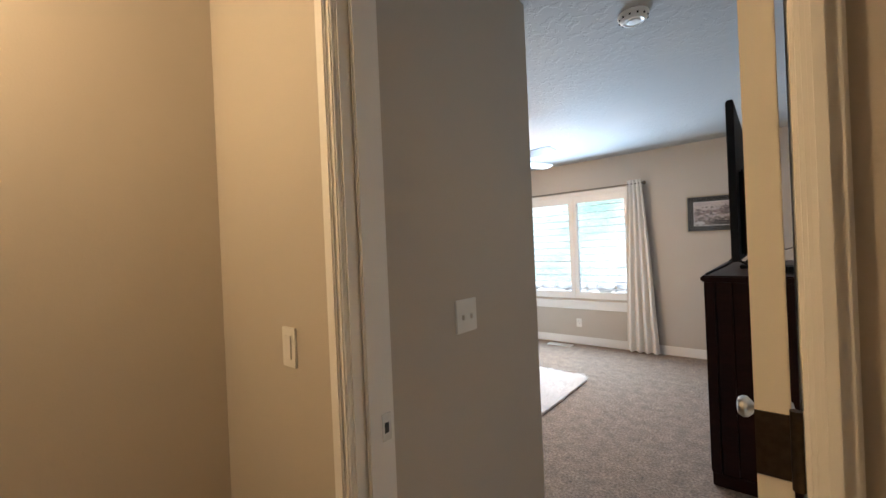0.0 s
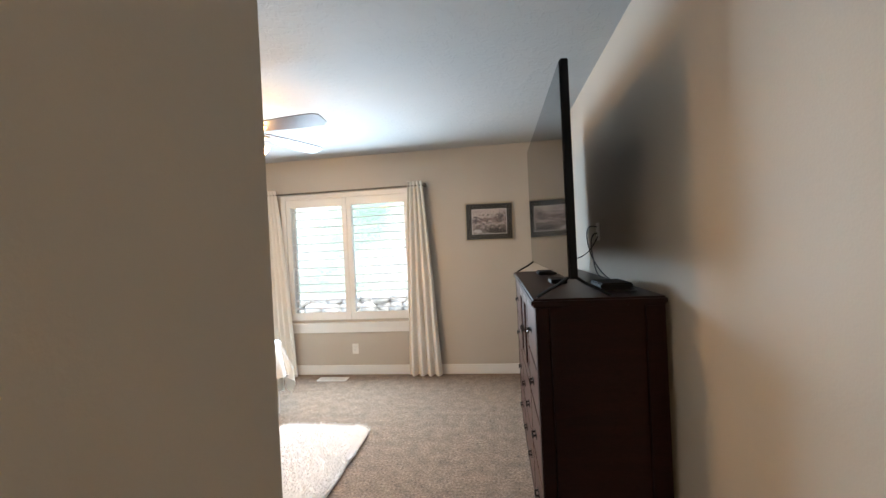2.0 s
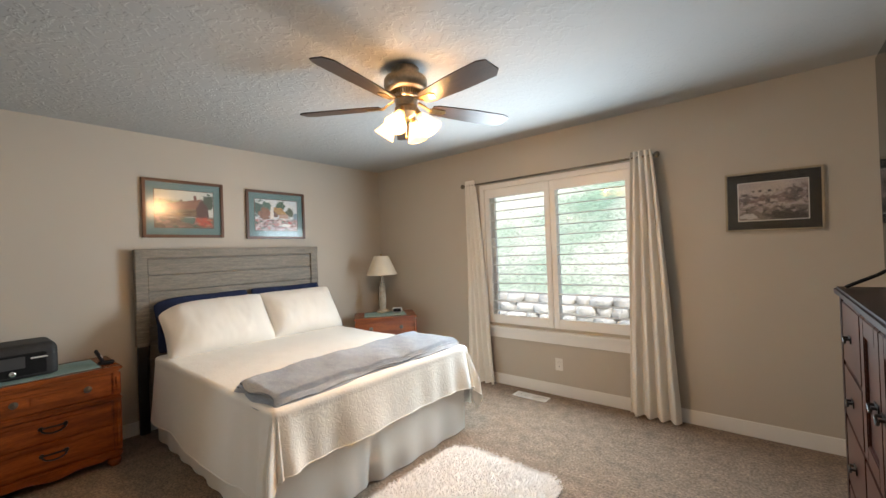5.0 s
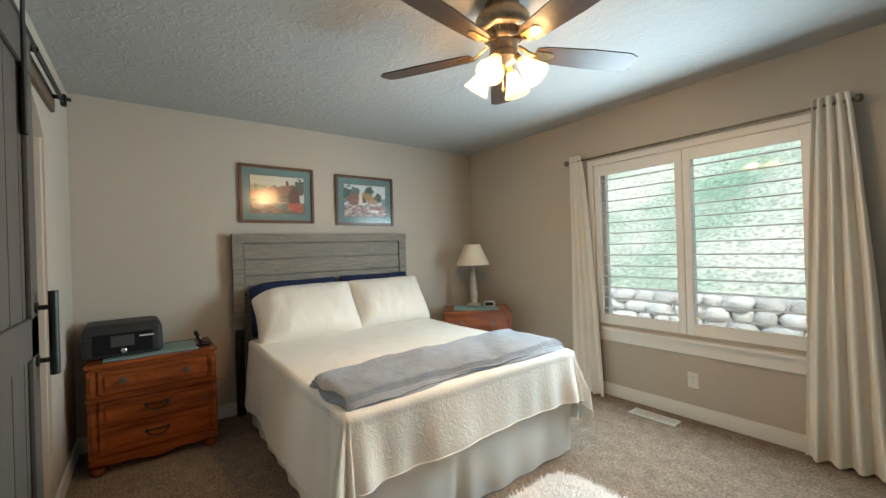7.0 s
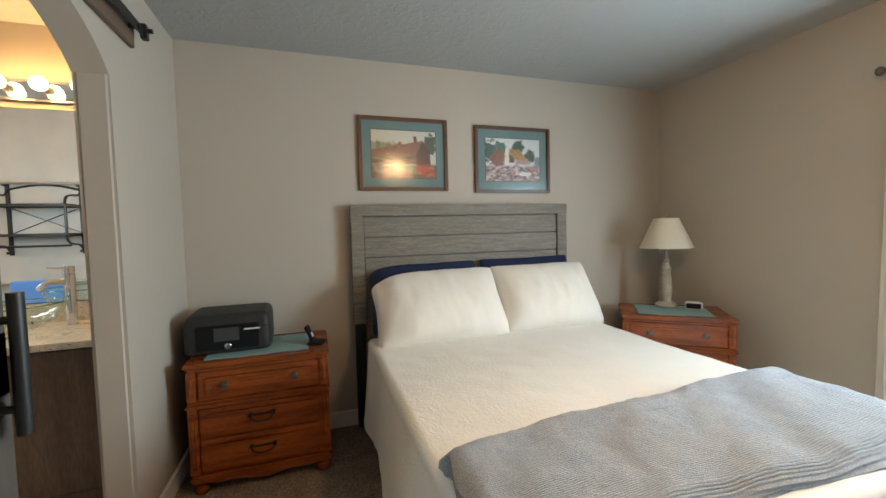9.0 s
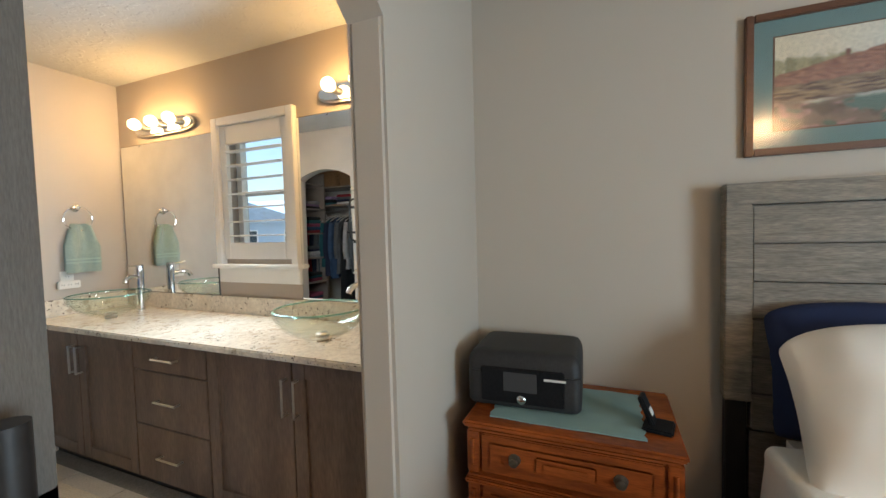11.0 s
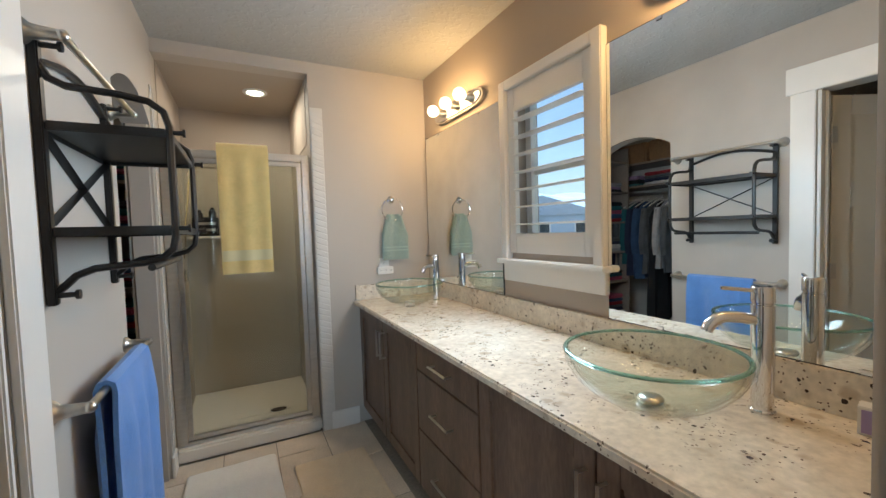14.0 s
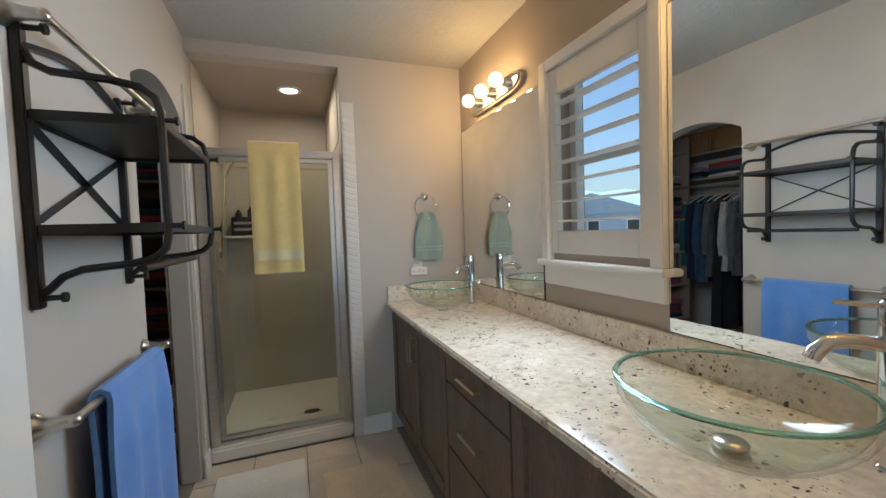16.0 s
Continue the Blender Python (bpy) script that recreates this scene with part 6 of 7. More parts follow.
bm = bmesh.new()
sheet(bm, hand, 30, 40, 0.012)
sheet(bm, lambda u, v: Vector((hand(u, v).x * 0.96, hand(u, v).y - 0.028, hand(u, v).z + 0.012)), 30, 40, 0.010)
part("cloth", bm, SAGE, ht)
for v0 in (0.70, 0.77):
    bm = bmesh.new()
    sheet(bm, lambda u, v: hand(u, v0 + 0.035 * v) + Vector((0, 0.007, 0)), 30, 3, 0.003)
    part("band", bm, SBAND, ht, "pale woven band")

plug = wall_plate("power_outlet", pose(-4.150, -0.87, 1.085), 0.072, "sockets", "white power outlet with a plug-in adapter")
part("adapter", boxes((-0.058, 0.0092, -0.055, 0.058, 0.036, -0.005), bevel=0.004), PLATE, plug, "white multi-way adapter")
for k in range(3):
    for q in (-0.006, 0.006):
        part("slot", boxes((-0.036 + 0.036 * k + q - 0.001, 0.0358, -0.034, -0.036 + 0.036 * k + q + 0.001, 0.0368, -0.024)), BLACK, plug)

# ---- bathroom: shower ----
CURB = material("white_shower_base", (0.78, 0.73, 0.65), 0.35, second=(0.73, 0.68, 0.60), scale=5)
pan = thing("shower_pan", pose(-3.265, -0.87, 0), "off-white shower base with a raised curb and a drain", "shower base")
part("curb", boxes((-0.414, -0.155, 0.0, 0.414, -0.012, 0.085), bevel=0.012), CURB, pan)
part("floor_pan", boxes((-0.414, -1.079, 0.0, 0.414, -0.1555, 0.035), bevel=0.006), CURB, pan)
part("raised_panel", boxes((-0.25, -0.95, 0.035, 0.12, -0.40, 0.041), bevel=0.002), CURB, pan)
bm = bmesh.new()
prism(bm, [(0.055 * math.cos(a), 0.03 * math.sin(a)) for a in [math.tau * k / 28 for k in range(28)]], 0.004, Matrix.Translation((-0.17, -0.42, 0.041)))
part("drain", bm, DARKBRONZE, pan, "oval drain plate")

sd = thing("shower_door", pose(-3.265, -0.945, 0.085), "aluminium framed clear glass shower door", "shower door")
L, R_, HT = -0.405, 0.410, 1.765
part("jamb", boxes((L, -0.03, 0.0, L + 0.045, 0.03, HT), bevel=0.004), ALUMINIUM, sd)
part("jamb", boxes((R_ - 0.055, -0.03, 0.0, R_, 0.03, HT), bevel=0.004), ALUMINIUM, sd)
part("header", boxes((L + 0.0455, -0.028, HT - 0.045, R_ - 0.0555, 0.028, HT), bevel=0.005), ALUMINIUM, sd)
part("sill", boxes((L + 0.0455, -0.026, 0.0, R_ - 0.0555, 0.026, 0.022), bevel=0.004), ALUMINIUM, sd)
part("door_frame", boxes((L + 0.048, -0.015, 0.026, L + 0.075, 0.015, HT - 0.05), (R_ - 0.082, -0.015, 0.026, R_ - 0.058, 0.015, HT - 0.05), (L + 0.075, -0.015, 0.026, R_ - 0.082, 0.015, 0.05), (L + 0.075, -0.015, HT - 0.075, R_ - 0.082, 0.015, HT - 0.05), bevel=0.003), ALUMINIUM, sd)
gl = part("glass_pane", boxes((L + 0.074, -0.003, 0.049, R_ - 0.081, 0.003, HT - 0.074)), clear_pane("shower_glass", (0.93, 0.94, 0.90), 0.02), sd, "clear tempered glass")
gl.visible_shadow = False
part("pull", boxes((L + 0.060, 0.0155, 0.80, L + 0.078, 0.04, 0.93), bevel=0.004), ALUMINIUM, sd)
yt = thing("yellow_towel", pose(-3.284, -0.945, 0.085 + HT + 0.012), "yellow terry towel hung over the shower door", "towel")
part("cloth", draped(Matrix.Identity(4), 0.285, 0.55, 0.765, 0.009, 0.040, 2.3, 0.007), YELLOW, yt)
bm = bmesh.new()
sheet(bm, lambda u, v: Vector(((u - 0.5) * 0.279, 0.0565 + 0.007 * (math.sin(u * math.tau * 2.3 + 0.8)), -0.62 - 0.065 * v)), 40, 3, 0.004)
part("band", bm, YBAND, yt, "pale woven band")

# relief tile trim beside the shower opening
trim = thing("tile_trim", pose(-3.724, -0.87, 0.0), "white relief tile trim beside the shower", "tile trim")
TRIMTILE = random_tint(material("white_relief_tile", (0.70, 0.68, 0.64), 0.25, second=(0.66, 0.64, 0.60), scale=12), 0.03)
part("backing", boxes((-0.040, 0.0005, 0.0, 0.040, 0.006, 2.15), bevel=0.002), TRIMTILE, trim)
tile_me = None
for k in range(52):
    if tile_me is None:
        bm = bmesh.new()
        prism(bm, [(-0.038, 0.030), (0.038, 0.0), (0.038, 0.0365), (-0.038, 0.0665)], 0.005, Matrix(((-1, 0, 0, 0), (0, 0, 1, 0.006), (0, 1, 0, 0), (0, 0, 0, 1))))
        bmesh.ops.bevel(bm, geom=bm.edges[:], offset=0.0025, segments=1, affect="EDGES")
        tile_me = mesh_of("tile", bm, TRIMTILE)
    t = new("tile", tile_me)
    t.parent = trim
    t.matrix_local = pose(0, 0, 0.02 + 0.0395 * k)
ltrim = thing("tile_trim", pose(RX, -0.80, 0.0), "white relief tile trim on the closet side", "tile trim")
part("backing", boxes((-0.006, -0.034, 0.12, -0.0005, 0.034, 2.15), bevel=0.002), TRIMTILE, ltrim)
for k in range(50):
    t = new("tile", tile_me)
    t.parent = ltrim
    t.matrix_local = pose(0, 0, 0.14 + 0.0395 * k, 0, 0, 90) @ Matrix.Diagonal((0.85, 1, 1, 1))

hs = thing("hand_shower", pose(RX, -1.36, 1.85), "chrome hand shower with a hose on the shower wall", "shower head")
bm = bmesh.new()
tube(bm, [(0, 0, 0.06), (-0.05, 0, 0.055), (-0.09, 0.0, 0.02), (-0.11, 0, 0.0)], 0.010, 10)
rod(bm, (0, 0, 0.06), (-0.006, 0, 0.06), 0.03, 18)
part("arm", bm, CHROME, hs)
bm = bmesh.new()
lathe(bm, [(0.012, 0), (0.014, 0.05), (0.018, 0.10), (0.042, 0.14), (0.044, 0.15), (0.038, 0.155), (0.004, 0.156)], segments=20, matrix=Matrix.Translation((-0.10, 0, -0.10)) @ pose(0, 0, 0, 0, -25, 0))
part("head", bm, CHROME, hs)
bm = bmesh.new()
tube(bm, [(-0.10, 0.0, -0.10), (-0.09, 0.02, -0.25), (-0.07, 0.05, -0.42), (-0.06, 0.03, -0.58), (-0.04, -0.02, -0.66), (-0.03, -0.06, -0.60), (-0.01, -0.08, -0.55)], 0.007, 8)
part("hose", bm, CHROME, hs)
valve = thing("shower_valve", pose(RX, -1.30, 1.10), "chrome shower valve handle", "valve")
bm = bmesh.new()
rod(bm, (0, 0, 0), (-0.01, 0, 0), 0.055, 26)
rod(bm, (-0.01, 0, 0), (-0.06, 0, 0), 0.018, 16)
tube(bm, [(-0.055, 0, 0), (-0.06, 0.03, -0.06)], 0.007, 8)
part("handle", bm, CHROME, valve)
shelf = thing("shower_shelf", pose(-2.99, -1.86, 1.32), "white corner shelf in the shower", "shelf")
part("board", boxes((-0.13, -0.089, 0.0, 0.138, 0.06, 0.018), bevel=0.004), CURB, shelf)
cad = thing("shower_basket", pose(-3.0, -1.87, 1.338), "black plastic basket of bottles on the shower shelf", "basket")
part("basket", boxes((-0.09, -0.06, 0.0, 0.09, 0.06, 0.15), bevel=0.006), BLACKPLASTIC, cad)
for k in range(2):
    part("label_strip", boxes((-0.07, 0.0605, 0.04 + 0.05 * k, 0.07, 0.0625, 0.06 + 0.05 * k)), SATIN, cad)
for x, h in ((-0.05, 0.2), (0.04, 0.18)):
    bm = bmesh.new()
    lathe(bm, [(0.025, 0.152), (0.026, h), (0.012, h + 0.015), (0.012, h + 0.03)], (x, 0, 0), 14)
    part("bottle", bm, BLACKPLASTIC, cad)
sp = thing("recessed_downlight", pose(-3.39, -1.357, 2.365), "lit recessed downlight over the shower", "ceiling lamp")
bm = bmesh.new()
lathe(bm, [(0.082, 0), (0.082, -0.006), (0.060, -0.010), (0.056, -0.004)], segments=36)
part("trim_ring", bm, WHITE, sp)
bm = bmesh.new()
lathe(bm, [(0.055, -0.003), (0.055, -0.0055), (0.002, -0.006)], segments=30)
part("lens", bm, glowing("lit_lens", (1.0, 0.85, 0.62), 9.0), sp, "glowing lens")
lip = solid("wall_shower_lip", boxes((RX - 0.012, -1.949, 1.90, RX - 0.0005, -0.995, 1.935), (-3.679, -1.949, 1.90, RX - 0.0125, -1.937, 1.935), bevel=0.003), SHOWER, "rounded upper edge of the shower surround", "trim", kind="structure")


# ---- bathroom: floor ----
def bath_mat(x0, y0, x1, y1, z, mat, label, turn=0):
    bt = thing("bath_mat", pose((x0 + x1) / 2, (y0 + y1) / 2, 0, 0, 0, turn), label, "bath mat", "bath mats")
    w, d = (x1 - x0) / 2, (y1 - y0) / 2
    bm = boxes((-w, -d, 0.0, w, d, z), bevel=0.008)
    bmesh.ops.subdivide_edges(bm, edges=[e for e in bm.edges if e.calc_length() > 0.2], cuts=12, use_grid_fill=True)
    for v in bm.verts:
        if v.co.z > z * 0.5:
            v.co.z += 0.003 * noise.noise((v.co.x * 9, v.co.y * 9, x0))
        v.co.x += 0.004 * noise.noise((v.co.x * 5, v.co.y * 7, 3))
        v.co.y += 0.004 * noise.noise((v.co.x * 7, v.co.y * 5, 6))
    part("fabric", bm, mat, bt)


WHITEMAT = terry("white_bath_mat_pile", (0.89, 0.86, 0.79), (0.85, 0.81, 0.74))
TANMAT = terry("tan_bath_mat_pile", (0.76, 0.64, 0.46), (0.70, 0.58, 0.41))
bath_mat(-3.385, -0.715, -2.93, 0.05, 0.016, WHITEMAT, "white cotton bath mat in front of the shower", 2)
bath_mat(-3.865, -0.525, -3.462, 0.08, 0.012, TANMAT, "tan bath mat in front of the vanity", 1)
bath_mat(-3.86, 0.20, -3.30, 0.95, 0.014, WHITEMAT, "white cotton bath mat by the near sink", -2)

tile = [None]
bathfloor = bpy.data.objects["floor_bath"]
for i in range(4):
    for j in range(6):
        x0, y0 = -3.962 + 0.29 * i, -0.872 + 0.435 * j + (0.2 if i % 2 else 0)
        if y0 + 0.43 > YP - T:
            continue
        if tile[0] is None:
            tile[0] = mesh_of("tile", boxes((0, 0, -0.004, 0.285, 0.430, 0.0), bevel=0.0015), BATHTILE)
        t = new("tile", tile[0])
        t.parent = bathfloor
        t.location = (x0, y0, 0)
for i in (1, 3):
    t = new("tile", mesh_of("tile", boxes((0, 0, -0.004, 0.285, 0.196, 0.0), bevel=0.0015), BATHTILE))
    t.parent = bathfloor
    t.location = (-3.962 + 0.29 * i, -0.872, 0)

# ---- closet ----
CLOSETWOOD = material("brown_closet_board", (0.24, 0.19, 0.15), 0.5, fine=0.15)
WICKER = material("brown_wicker", (0.30, 0.15, 0.06), 0.7, second=(0.18, 0.085, 0.03), scale=40, stretch=(1, 1, 3), fine=0.4, fine_scale=90, bump=0.8, bump_scale=120)
cs = thing("closet_shelf", pose(-1.722, -0.38, 0), "brown closet shelves with a hanging rod", "shelf")
for z in (1.70, 1.93):
    part("board", boxes((-0.40, -0.898, z, 0.0, 0.898, z + 0.018), bevel=0.002), CLOSETWOOD, cs)
bm = bmesh.new()
rod(bm, (-0.30, -0.898, 1.63), (-0.30, 0.898, 1.63), 0.015, 14)
part("rod", bm, SATIN, cs)
part("upright", boxes((-0.40, 0.30, 0.9, -0.01, 0.318, 1.6995)), CLOSETWOOD, cs)
for k in range(3):
    wb = thing("wicker_basket", pose(-1.93, -0.98 + 0.42 * k, 1.949), "brown woven basket on the closet's top shelf", "basket", "closet baskets")
    part("body", boxes((-0.17, -0.19, 0, 0.17, 0.19, 0.20), bevel=0.012), WICKER, wb)
    for q in range(5):
        part("plait", boxes((-0.178, -0.185, 0.02 + 0.036 * q, -0.1705, 0.185, 0.046 + 0.036 * q), bevel=0.003), WICKER, wb)
rng = random.Random(11)
FABRICS = [material("garment_" + nm, c, 0.95, second=tuple(0.6 * q for q in c), bump=0.5, bump_scale=90, scale=14) for nm, c in (("grey", (0.10, 0.105, 0.11)), ("light_grey", (0.40, 0.40, 0.40)), ("teal", (0.02, 0.11, 0.12)), ("red", (0.30, 0.02, 0.03)), ("white", (0.62, 0.60, 0.57)), ("black", (0.012, 0.012, 0.014)), ("blue", (0.035, 0.075, 0.15)), ("navy", (0.015, 0.02, 0.05)), ("lilac", (0.36, 0.24, 0.38)), ("rose", (0.40, 0.08, 0.14)))]
HANGER = material("white_hanger", (0.70, 0.66, 0.58), 0.5)
ORDER = (3, 7, 0, 2, 7, 6, 0, 5, 1, 0, 5, 5, 8, 7, 5, 0, 6, 2, 7, 9, 5, 0)
for k, q in enumerate(ORDER):
    y = -1.18 + 0.075 * k + rng.uniform(-0.012, 0.012)
    ln = rng.uniform(0.62, 0.78) if q != 5 else rng.uniform(1.05, 1.3)
    gm = thing("hanging_garment", pose(-2.022, y, 1.63), "garment on a pale hanger on the closet rod", "garment", "clothes on the rod")
    bm = bmesh.new()
    tube(bm, [(0, 0, 0.017), (0.012, 0, 0.030), (0.026, 0, 0.020), (0.022, 0, -0.005), (0, 0, -0.03), (0, 0, -0.055)], 0.0025, 6)
    tube(bm, [(-0.20, 0, -0.13), (-0.10, 0, -0.085), (0, 0, -0.055), (0.10, 0, -0.085), (0.20, 0, -0.13)], 0.006, 6)
    part("hanger", bm, HANGER, gm)
    sd_ = rng.uniform(0, 50)

    def garment(u, v):
        a = u * math.tau
        wv = 0.215 + 0.02 * math.sin(v * 5 + sd_) if v > 0.10 else 0.06 + 0.155 * (v / 0.10)
        th = 0.016 + 0.022 * min(1.0, v * 3) + 0.008 * noise.noise((u * 5, v * 3, sd_))
        return Vector((wv * math.cos(a), th * math.sin(a) * (1 + 0.75 * math.sin(a * 7 + sd_) * v), -0.075 - ln * v + (0.0 if v > 0.1 else -0.05 * abs(math.cos(a)) * (v / 0.1))))
    bm = bmesh.new()
    sheet(bm, garment, 28, 14, 0.002)
    part("fabric", bm, FABRICS[q], gm)
    if q != 5:
        bm = bmesh.new()
        for sx in (-1, 1):
            tube(bm, [(0.19 * sx, 0, -0.15), (0.225 * sx, 0.004, -0.30), (0.23 * sx, -0.004, -0.48), (0.225 * sx, 0.006, -0.60)], 0.032, 8, 0.6)
        part("sleeve", bm, FABRICS[q], gm)


def folded(x, y, z, w, d, count, base, label):
    for k in range(count):
        h = rng.uniform(0.028, 0.045)
        fd = thing("folded_garment", pose(x, y, z, 0, 0, rng.uniform(-4, 4)), label, "garment", "folded clothes in the closet")
        bm = bmesh.new()
        box(bm, -w / 2, -d / 2, 0, w / 2, d / 2, h, 0.012, 3)
        bmesh.ops.subdivide_edges(bm, edges=[e for e in bm.edges if e.calc_length() > 0.1], cuts=4, use_grid_fill=True)
        for v in bm.verts:
            if v.co.z > 0.008:
                v.co += Vector((noise.noise(v.co * 13 + Vector((k, base, 0))), noise.noise(v.co * 11 + Vector((base, k, 4))), 0.6 * noise.noise(v.co * 12 + Vector((k, 7, base))))) * 0.010
        part("cloth", bm, FABRICS[(base + k * 3) % len(FABRICS)], fd)
        z += h + 0.001


for k in range(4):
    folded(-1.93, -1.05 + 0.36 * k, 1.7185, 0.28, 0.30, 3 if k != 1 else 4, k * 2 + 2, "folded clothes stacked on the closet shelf")
cu = thing("closet_tower", pose(-2.46, -1.277, 0), "brown closet tower of open shelves with folded clothes", "shelf")
for x in (-0.265, 0.255):
    part("side", boxes((x, 0.0, 0.0, x + 0.018, 0.36, 2.1), bevel=0.001), CLOSETWOOD, cu)
TZ = (0.10, 0.42, 0.74, 1.04, 1.34, 1.64, 1.94)
for z in TZ:
    part("board", boxes((-0.2465, 0.0, z, 0.2545, 0.36, z + 0.018), bevel=0.001), CLOSETWOOD, cu)
for k, z in enumerate(TZ[:6]):
    folded(-2.585, -1.10, z + 0.0185, 0.22, 0.28, 4 + k % 3, k * 3 + 1, "folded clothes stacked in the closet tower")
    folded(-2.335, -1.10, z + 0.0185, 0.22, 0.28, 3 + (k + 1) % 3, k * 2 + 5, "folded clothes stacked in the closet tower")

# ---- hall lamp, behind the walker ----
hl = thing("hall_ceiling_light", pose(-1.15, -0.35, H), "round frosted ceiling light in the hall", "ceiling lamp")
bm = bmesh.new()
lathe(bm, [(0.15, 0), (0.15, -0.02), (0.14, -0.024)], segments=30)
part("base", bm, SATIN, hl)
bm = bmesh.new()
lathe(bm, [(0.138, -0.024), (0.125, -0.06), (0.09, -0.085), (0.003, -0.10)], segments=30)
dome = part("dome", bm, GLOW, hl, "lit frosted dome")
dome.visible_shadow = False

# ---- outdoors ----
# blue in the grass colour carries the glare over the window view
GRASS = material("hazed_hillside_grass", (0.26, 0.36, 0.25), 0.95, second=(0.60, 0.58, 0.47), scale=0.42, amount=1.5, fine=0.45, fine_scale=14, bump=1.0, bump_scale=20)
LAWN = material("valley_ground", (0.42, 0.41, 0.34), 0.95, second=(0.55, 0.52, 0.44), scale=0.15, fine=0.3, fine_scale=6)
bm = bmesh.new()
g = [[bm.verts.new((x, y, -0.35)) for y in (-1500, 8.6, 1500)] for x in (-1500, 1500)]
bm.faces.new((g[0][0], g[1][0], g[1][1], g[0][1]))
bm.faces.new((g[0][1], g[1][1], g[1][2], g[0][2]))
solid("ground", bm, LAWN, "dry grass ground round the house", "ground", kind="structure")
bm = bmesh.new()
sheet(bm, lambda u, v: Vector((-70 + 110 * u, 9.0 + 42 * v, 0.2 + 25 * v + (0.8 * noise.noise((u * 30, v * 12, 0)) + 0.25 * noise.noise((u * 110, v * 46, 2))) * min(1, v * 12))), 160, 70)
solid("hillside", bm, GRASS, "steep grassy hillside above a stone edging", "hill", kind="structure")
ROCK = random_tint(material("pale_fieldstone", (0.68, 0.65, 0.60), 0.9, second=(0.45, 0.42, 0.38), scale=5, fine=0.3, fine_scale=40, bump=0.8, bump_scale=14), 0.2)
rng = random.Random(7)
rock_me = []
for k in range(5):
    bm = bmesh.new()
    bmesh.ops.create_icosphere(bm, subdivisions=2, radius=1.0)
    for v in bm.verts:
        v.co *= 1 + 0.28 * noise.noise(v.co * 1.3 + Vector((k * 7, 0, 0)))
        v.co.z = max(-0.75, min(0.75, v.co.z))
    rock_me.append(mesh_of("stone", bm, ROCK))
wall_st = thing("stone_edging", pose(0, 8.9, -0.35), "low dry-stacked edging of pale boulders", "stone wall")
bm = bmesh.new()
prism(bm, [(-0.52, 0.0), (0.25, 0.0), (0.25, 0.84), (0.02, 0.84)], 16.0, Matrix(((0, 0, 1, -13.0), (1, 0, 0, 0), (0, 1, 0, 0), (0, 0, 0, 1))))
part("soil", bm, ROCK, wall_st)
for row in range(5):
    x = -13.0 + 0.13 * row
    while x < 3.0:
        w = rng.uniform(0.12, 0.24)
        ob = new("stone", rock_me[rng.randrange(5)])
        ob.parent = wall_st
        ob.matrix_local = pose(x + w, -0.44 + 0.10 * row + rng.uniform(-0.05, 0.05), 0.10 + 0.165 * row, rng.uniform(-8, 8), rng.uniform(-8, 8), rng.uniform(0, 360)) @ Matrix.Diagonal((w * 1.0, w * 0.9, 0.115 + 0.12 * w, 1))
        x += w * 1.85
BUSH = material("sagebrush", (0.20, 0.29, 0.20), 0.95, second=(0.31, 0.35, 0.29), scale=3, fine=0.4, fine_scale=20)
bush_me = []
for k in range(3):
    verts, faces = [], []
    for q in range(900):
        a, b, r = rng.uniform(0, math.tau), rng.uniform(0, 1), rng.uniform(0.5, 1) ** 0.5
        cx, cy, cz = r * math.cos(a) * (1 - b * 0.5), r * math.sin(a) * (1 - b * 0.5), b * 0.8
        s = rng.uniform(0.05, 0.10)
        n0 = len(verts)
        for _ in range(3):
            verts.append((cx + rng.uniform(-s, s), cy + rng.uniform(-s, s), cz + rng.uniform(-s, s)))
        faces.append((n0, n0 + 1, n0 + 2))
    me = bpy.data.meshes.new("foliage")
    me.from_pydata(verts, [], faces)
    me.materials.append(BUSH)
    bush_me.append(me)
for k in range(46):
    v = rng.uniform(0.16, 0.55)
    u = rng.uniform(0.35, 0.75)
    sh = thing("shrub", pose(-70 + 110 * u, 9.0 + 42 * v, 0.3 + 25 * v), "grey-green sagebrush on the hillside", "shrub", "hillside shrubs")
    ob = new("foliage", bush_me[k % 3])
    ob.parent = sh
    s = rng.uniform(0.35, 0.9)
    ob.matrix_local = pose(0, 0, 0, 0, 0, rng.uniform(0, 360)) @ Matrix.Diagonal((s, s, s * 0.8, 1))
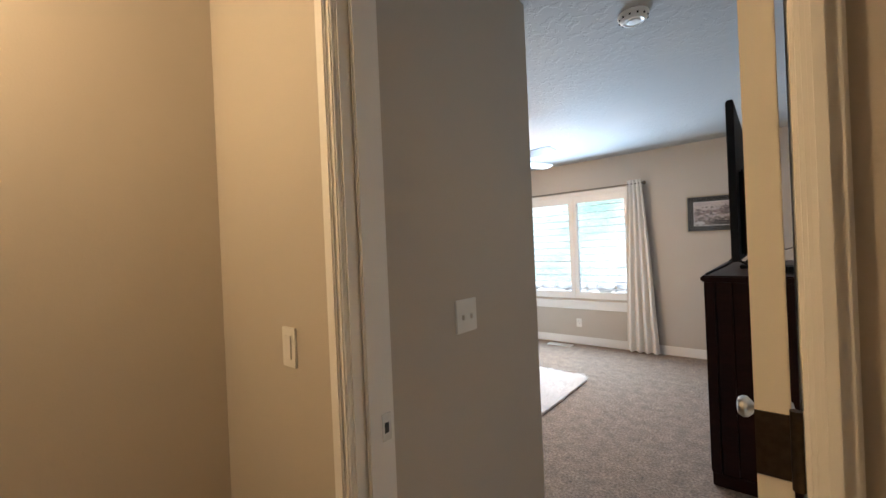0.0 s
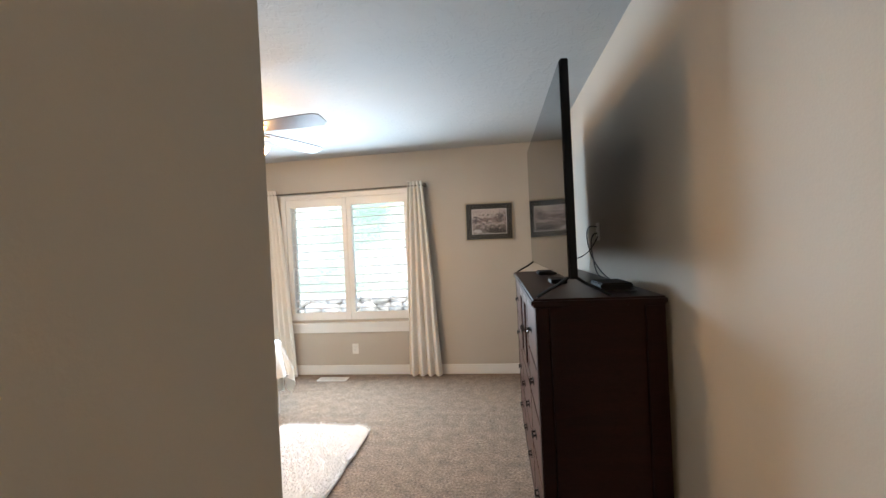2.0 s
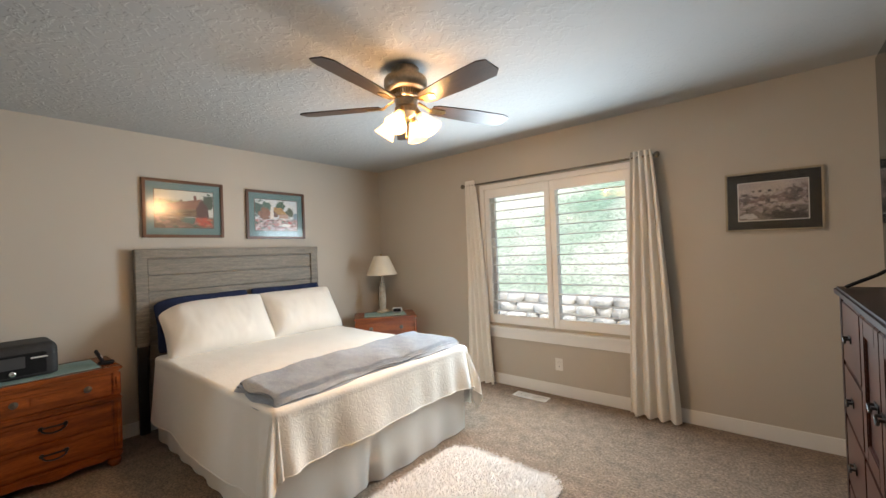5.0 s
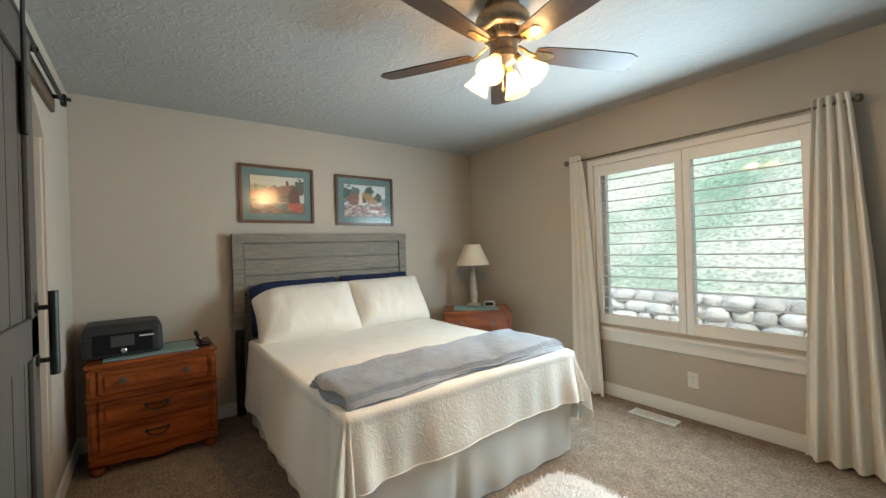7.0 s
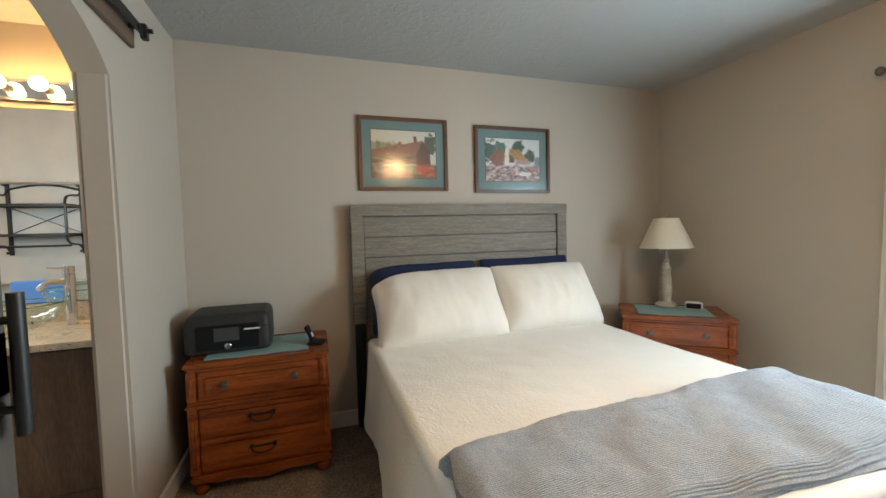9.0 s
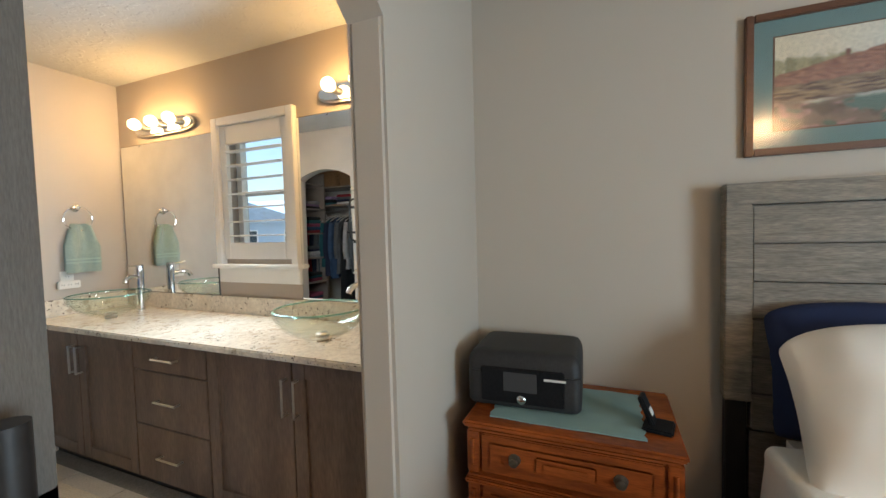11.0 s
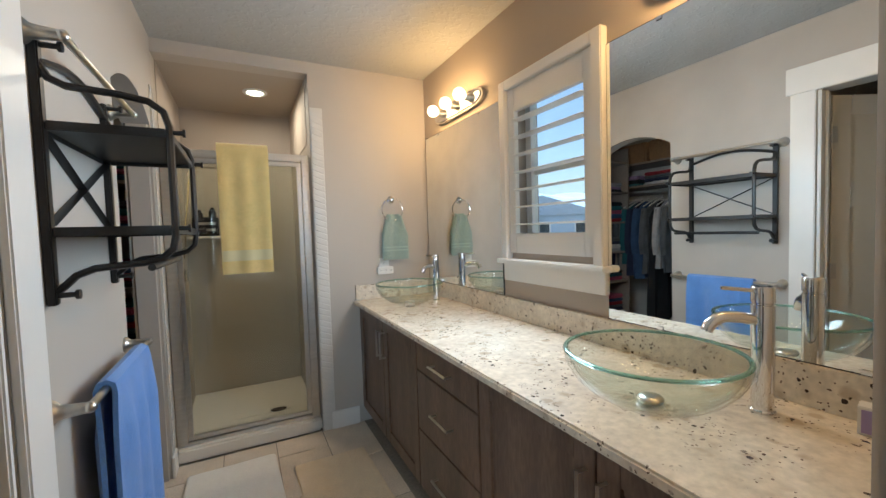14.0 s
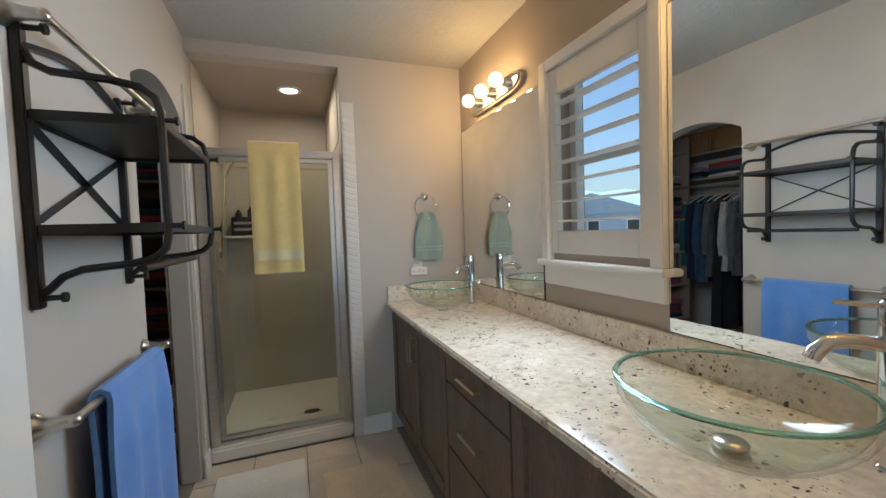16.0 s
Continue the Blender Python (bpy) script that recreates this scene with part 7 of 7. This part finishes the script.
# neighbours and the far ridge, west of the house
# distance haze is mixed into siding and shingles as pale blue
SIDING = material("hazed_blue_grey_siding", (0.44, 0.53, 0.64), 0.8, scale=2, stretch=(1, 1, 8), fine=0.1)
SHINGLE = material("hazed_grey_shingles", (0.42, 0.49, 0.58), 0.9, fine=0.3, fine_scale=12)
DARKPANE = material("dark_window_pane", (0.04, 0.05, 0.06), 0.1)


def house(x, y, turn, w, d, h):
    hs_ = thing("neighbour_house", pose(x, y, -0.35, 0, 0, turn), "grey-sided house with white trim and gabled roof, colours paled by haze", "house", "neighbouring houses")
    part("wall", boxes((0, -w / 2, 0, d, w / 2, h)), SIDING, hs_)
    for y0, ww, top_ in ((-w / 2 - 0.4, w + 0.8, 2.2), (-w * 0.42, w * 0.42, 1.7)):
        bm = bmesh.new()
        front = 0.0 if ww > w else 1.2
        prism(bm, [(y0, h - 0.02), (y0 + ww, h - 0.02), (y0 + ww / 2, h + top_)], d + (0.6 if ww > w else 0), Matrix(((0, 0, 1, -0.3 + (front if ww < w else 0) + (0.0)), (1, 0, 0, 0), (0, 1, 0, 0.02 if ww < w else 0), (0, 0, 0, 1))))
        part("roof", bm, SHINGLE, hs_)
    for k in range(3):
        yy = -w * 0.36 + k * w * 0.32
        wi = part("window", boxes((d, yy, 0.9, d + 0.06, yy + 1.3, 2.3)), WHITE, hs_)
        part("pane", boxes((d + 0.06, yy + 0.12, 1.02, d + 0.08, yy + 1.18, 2.18)), DARKPANE, wi)
    part("garage_door", boxes((d, w * 0.30, 0, d + 0.05, w * 0.48, 2.2)), WHITE, hs_)


house(-40, -38, 40, 12, 9, 3.0)
house(-52, -24, 25, 11, 9, 3.0)
house(-30, -52, 55, 12, 9, 3.0)
# emission on the ridge stands in for bright haze in front of it
RIDGE = glowing("glowing_haze_mountain", (0.50, 0.70, 0.95), 0.95, (0.26, 0.32, 0.36))
bm = bmesh.new()
sheet(bm, lambda u, v: Vector((-420 - 260 * v + 300 * u ** 2, 500 - 1300 * u, -2 + (52 + 26 * noise.noise((u * 7, 0, 0)) + 14 * noise.noise((u * 30, v * 4, 0))) * math.sin(v * math.pi / 2) + 12 * v * noise.noise((u * 22, v * 6, 5)))), 120, 24)
solid("backdrop", bm, RIDGE, "far mountain ridge beyond the houses, glowing with painted haze", "mountain", kind="structure")
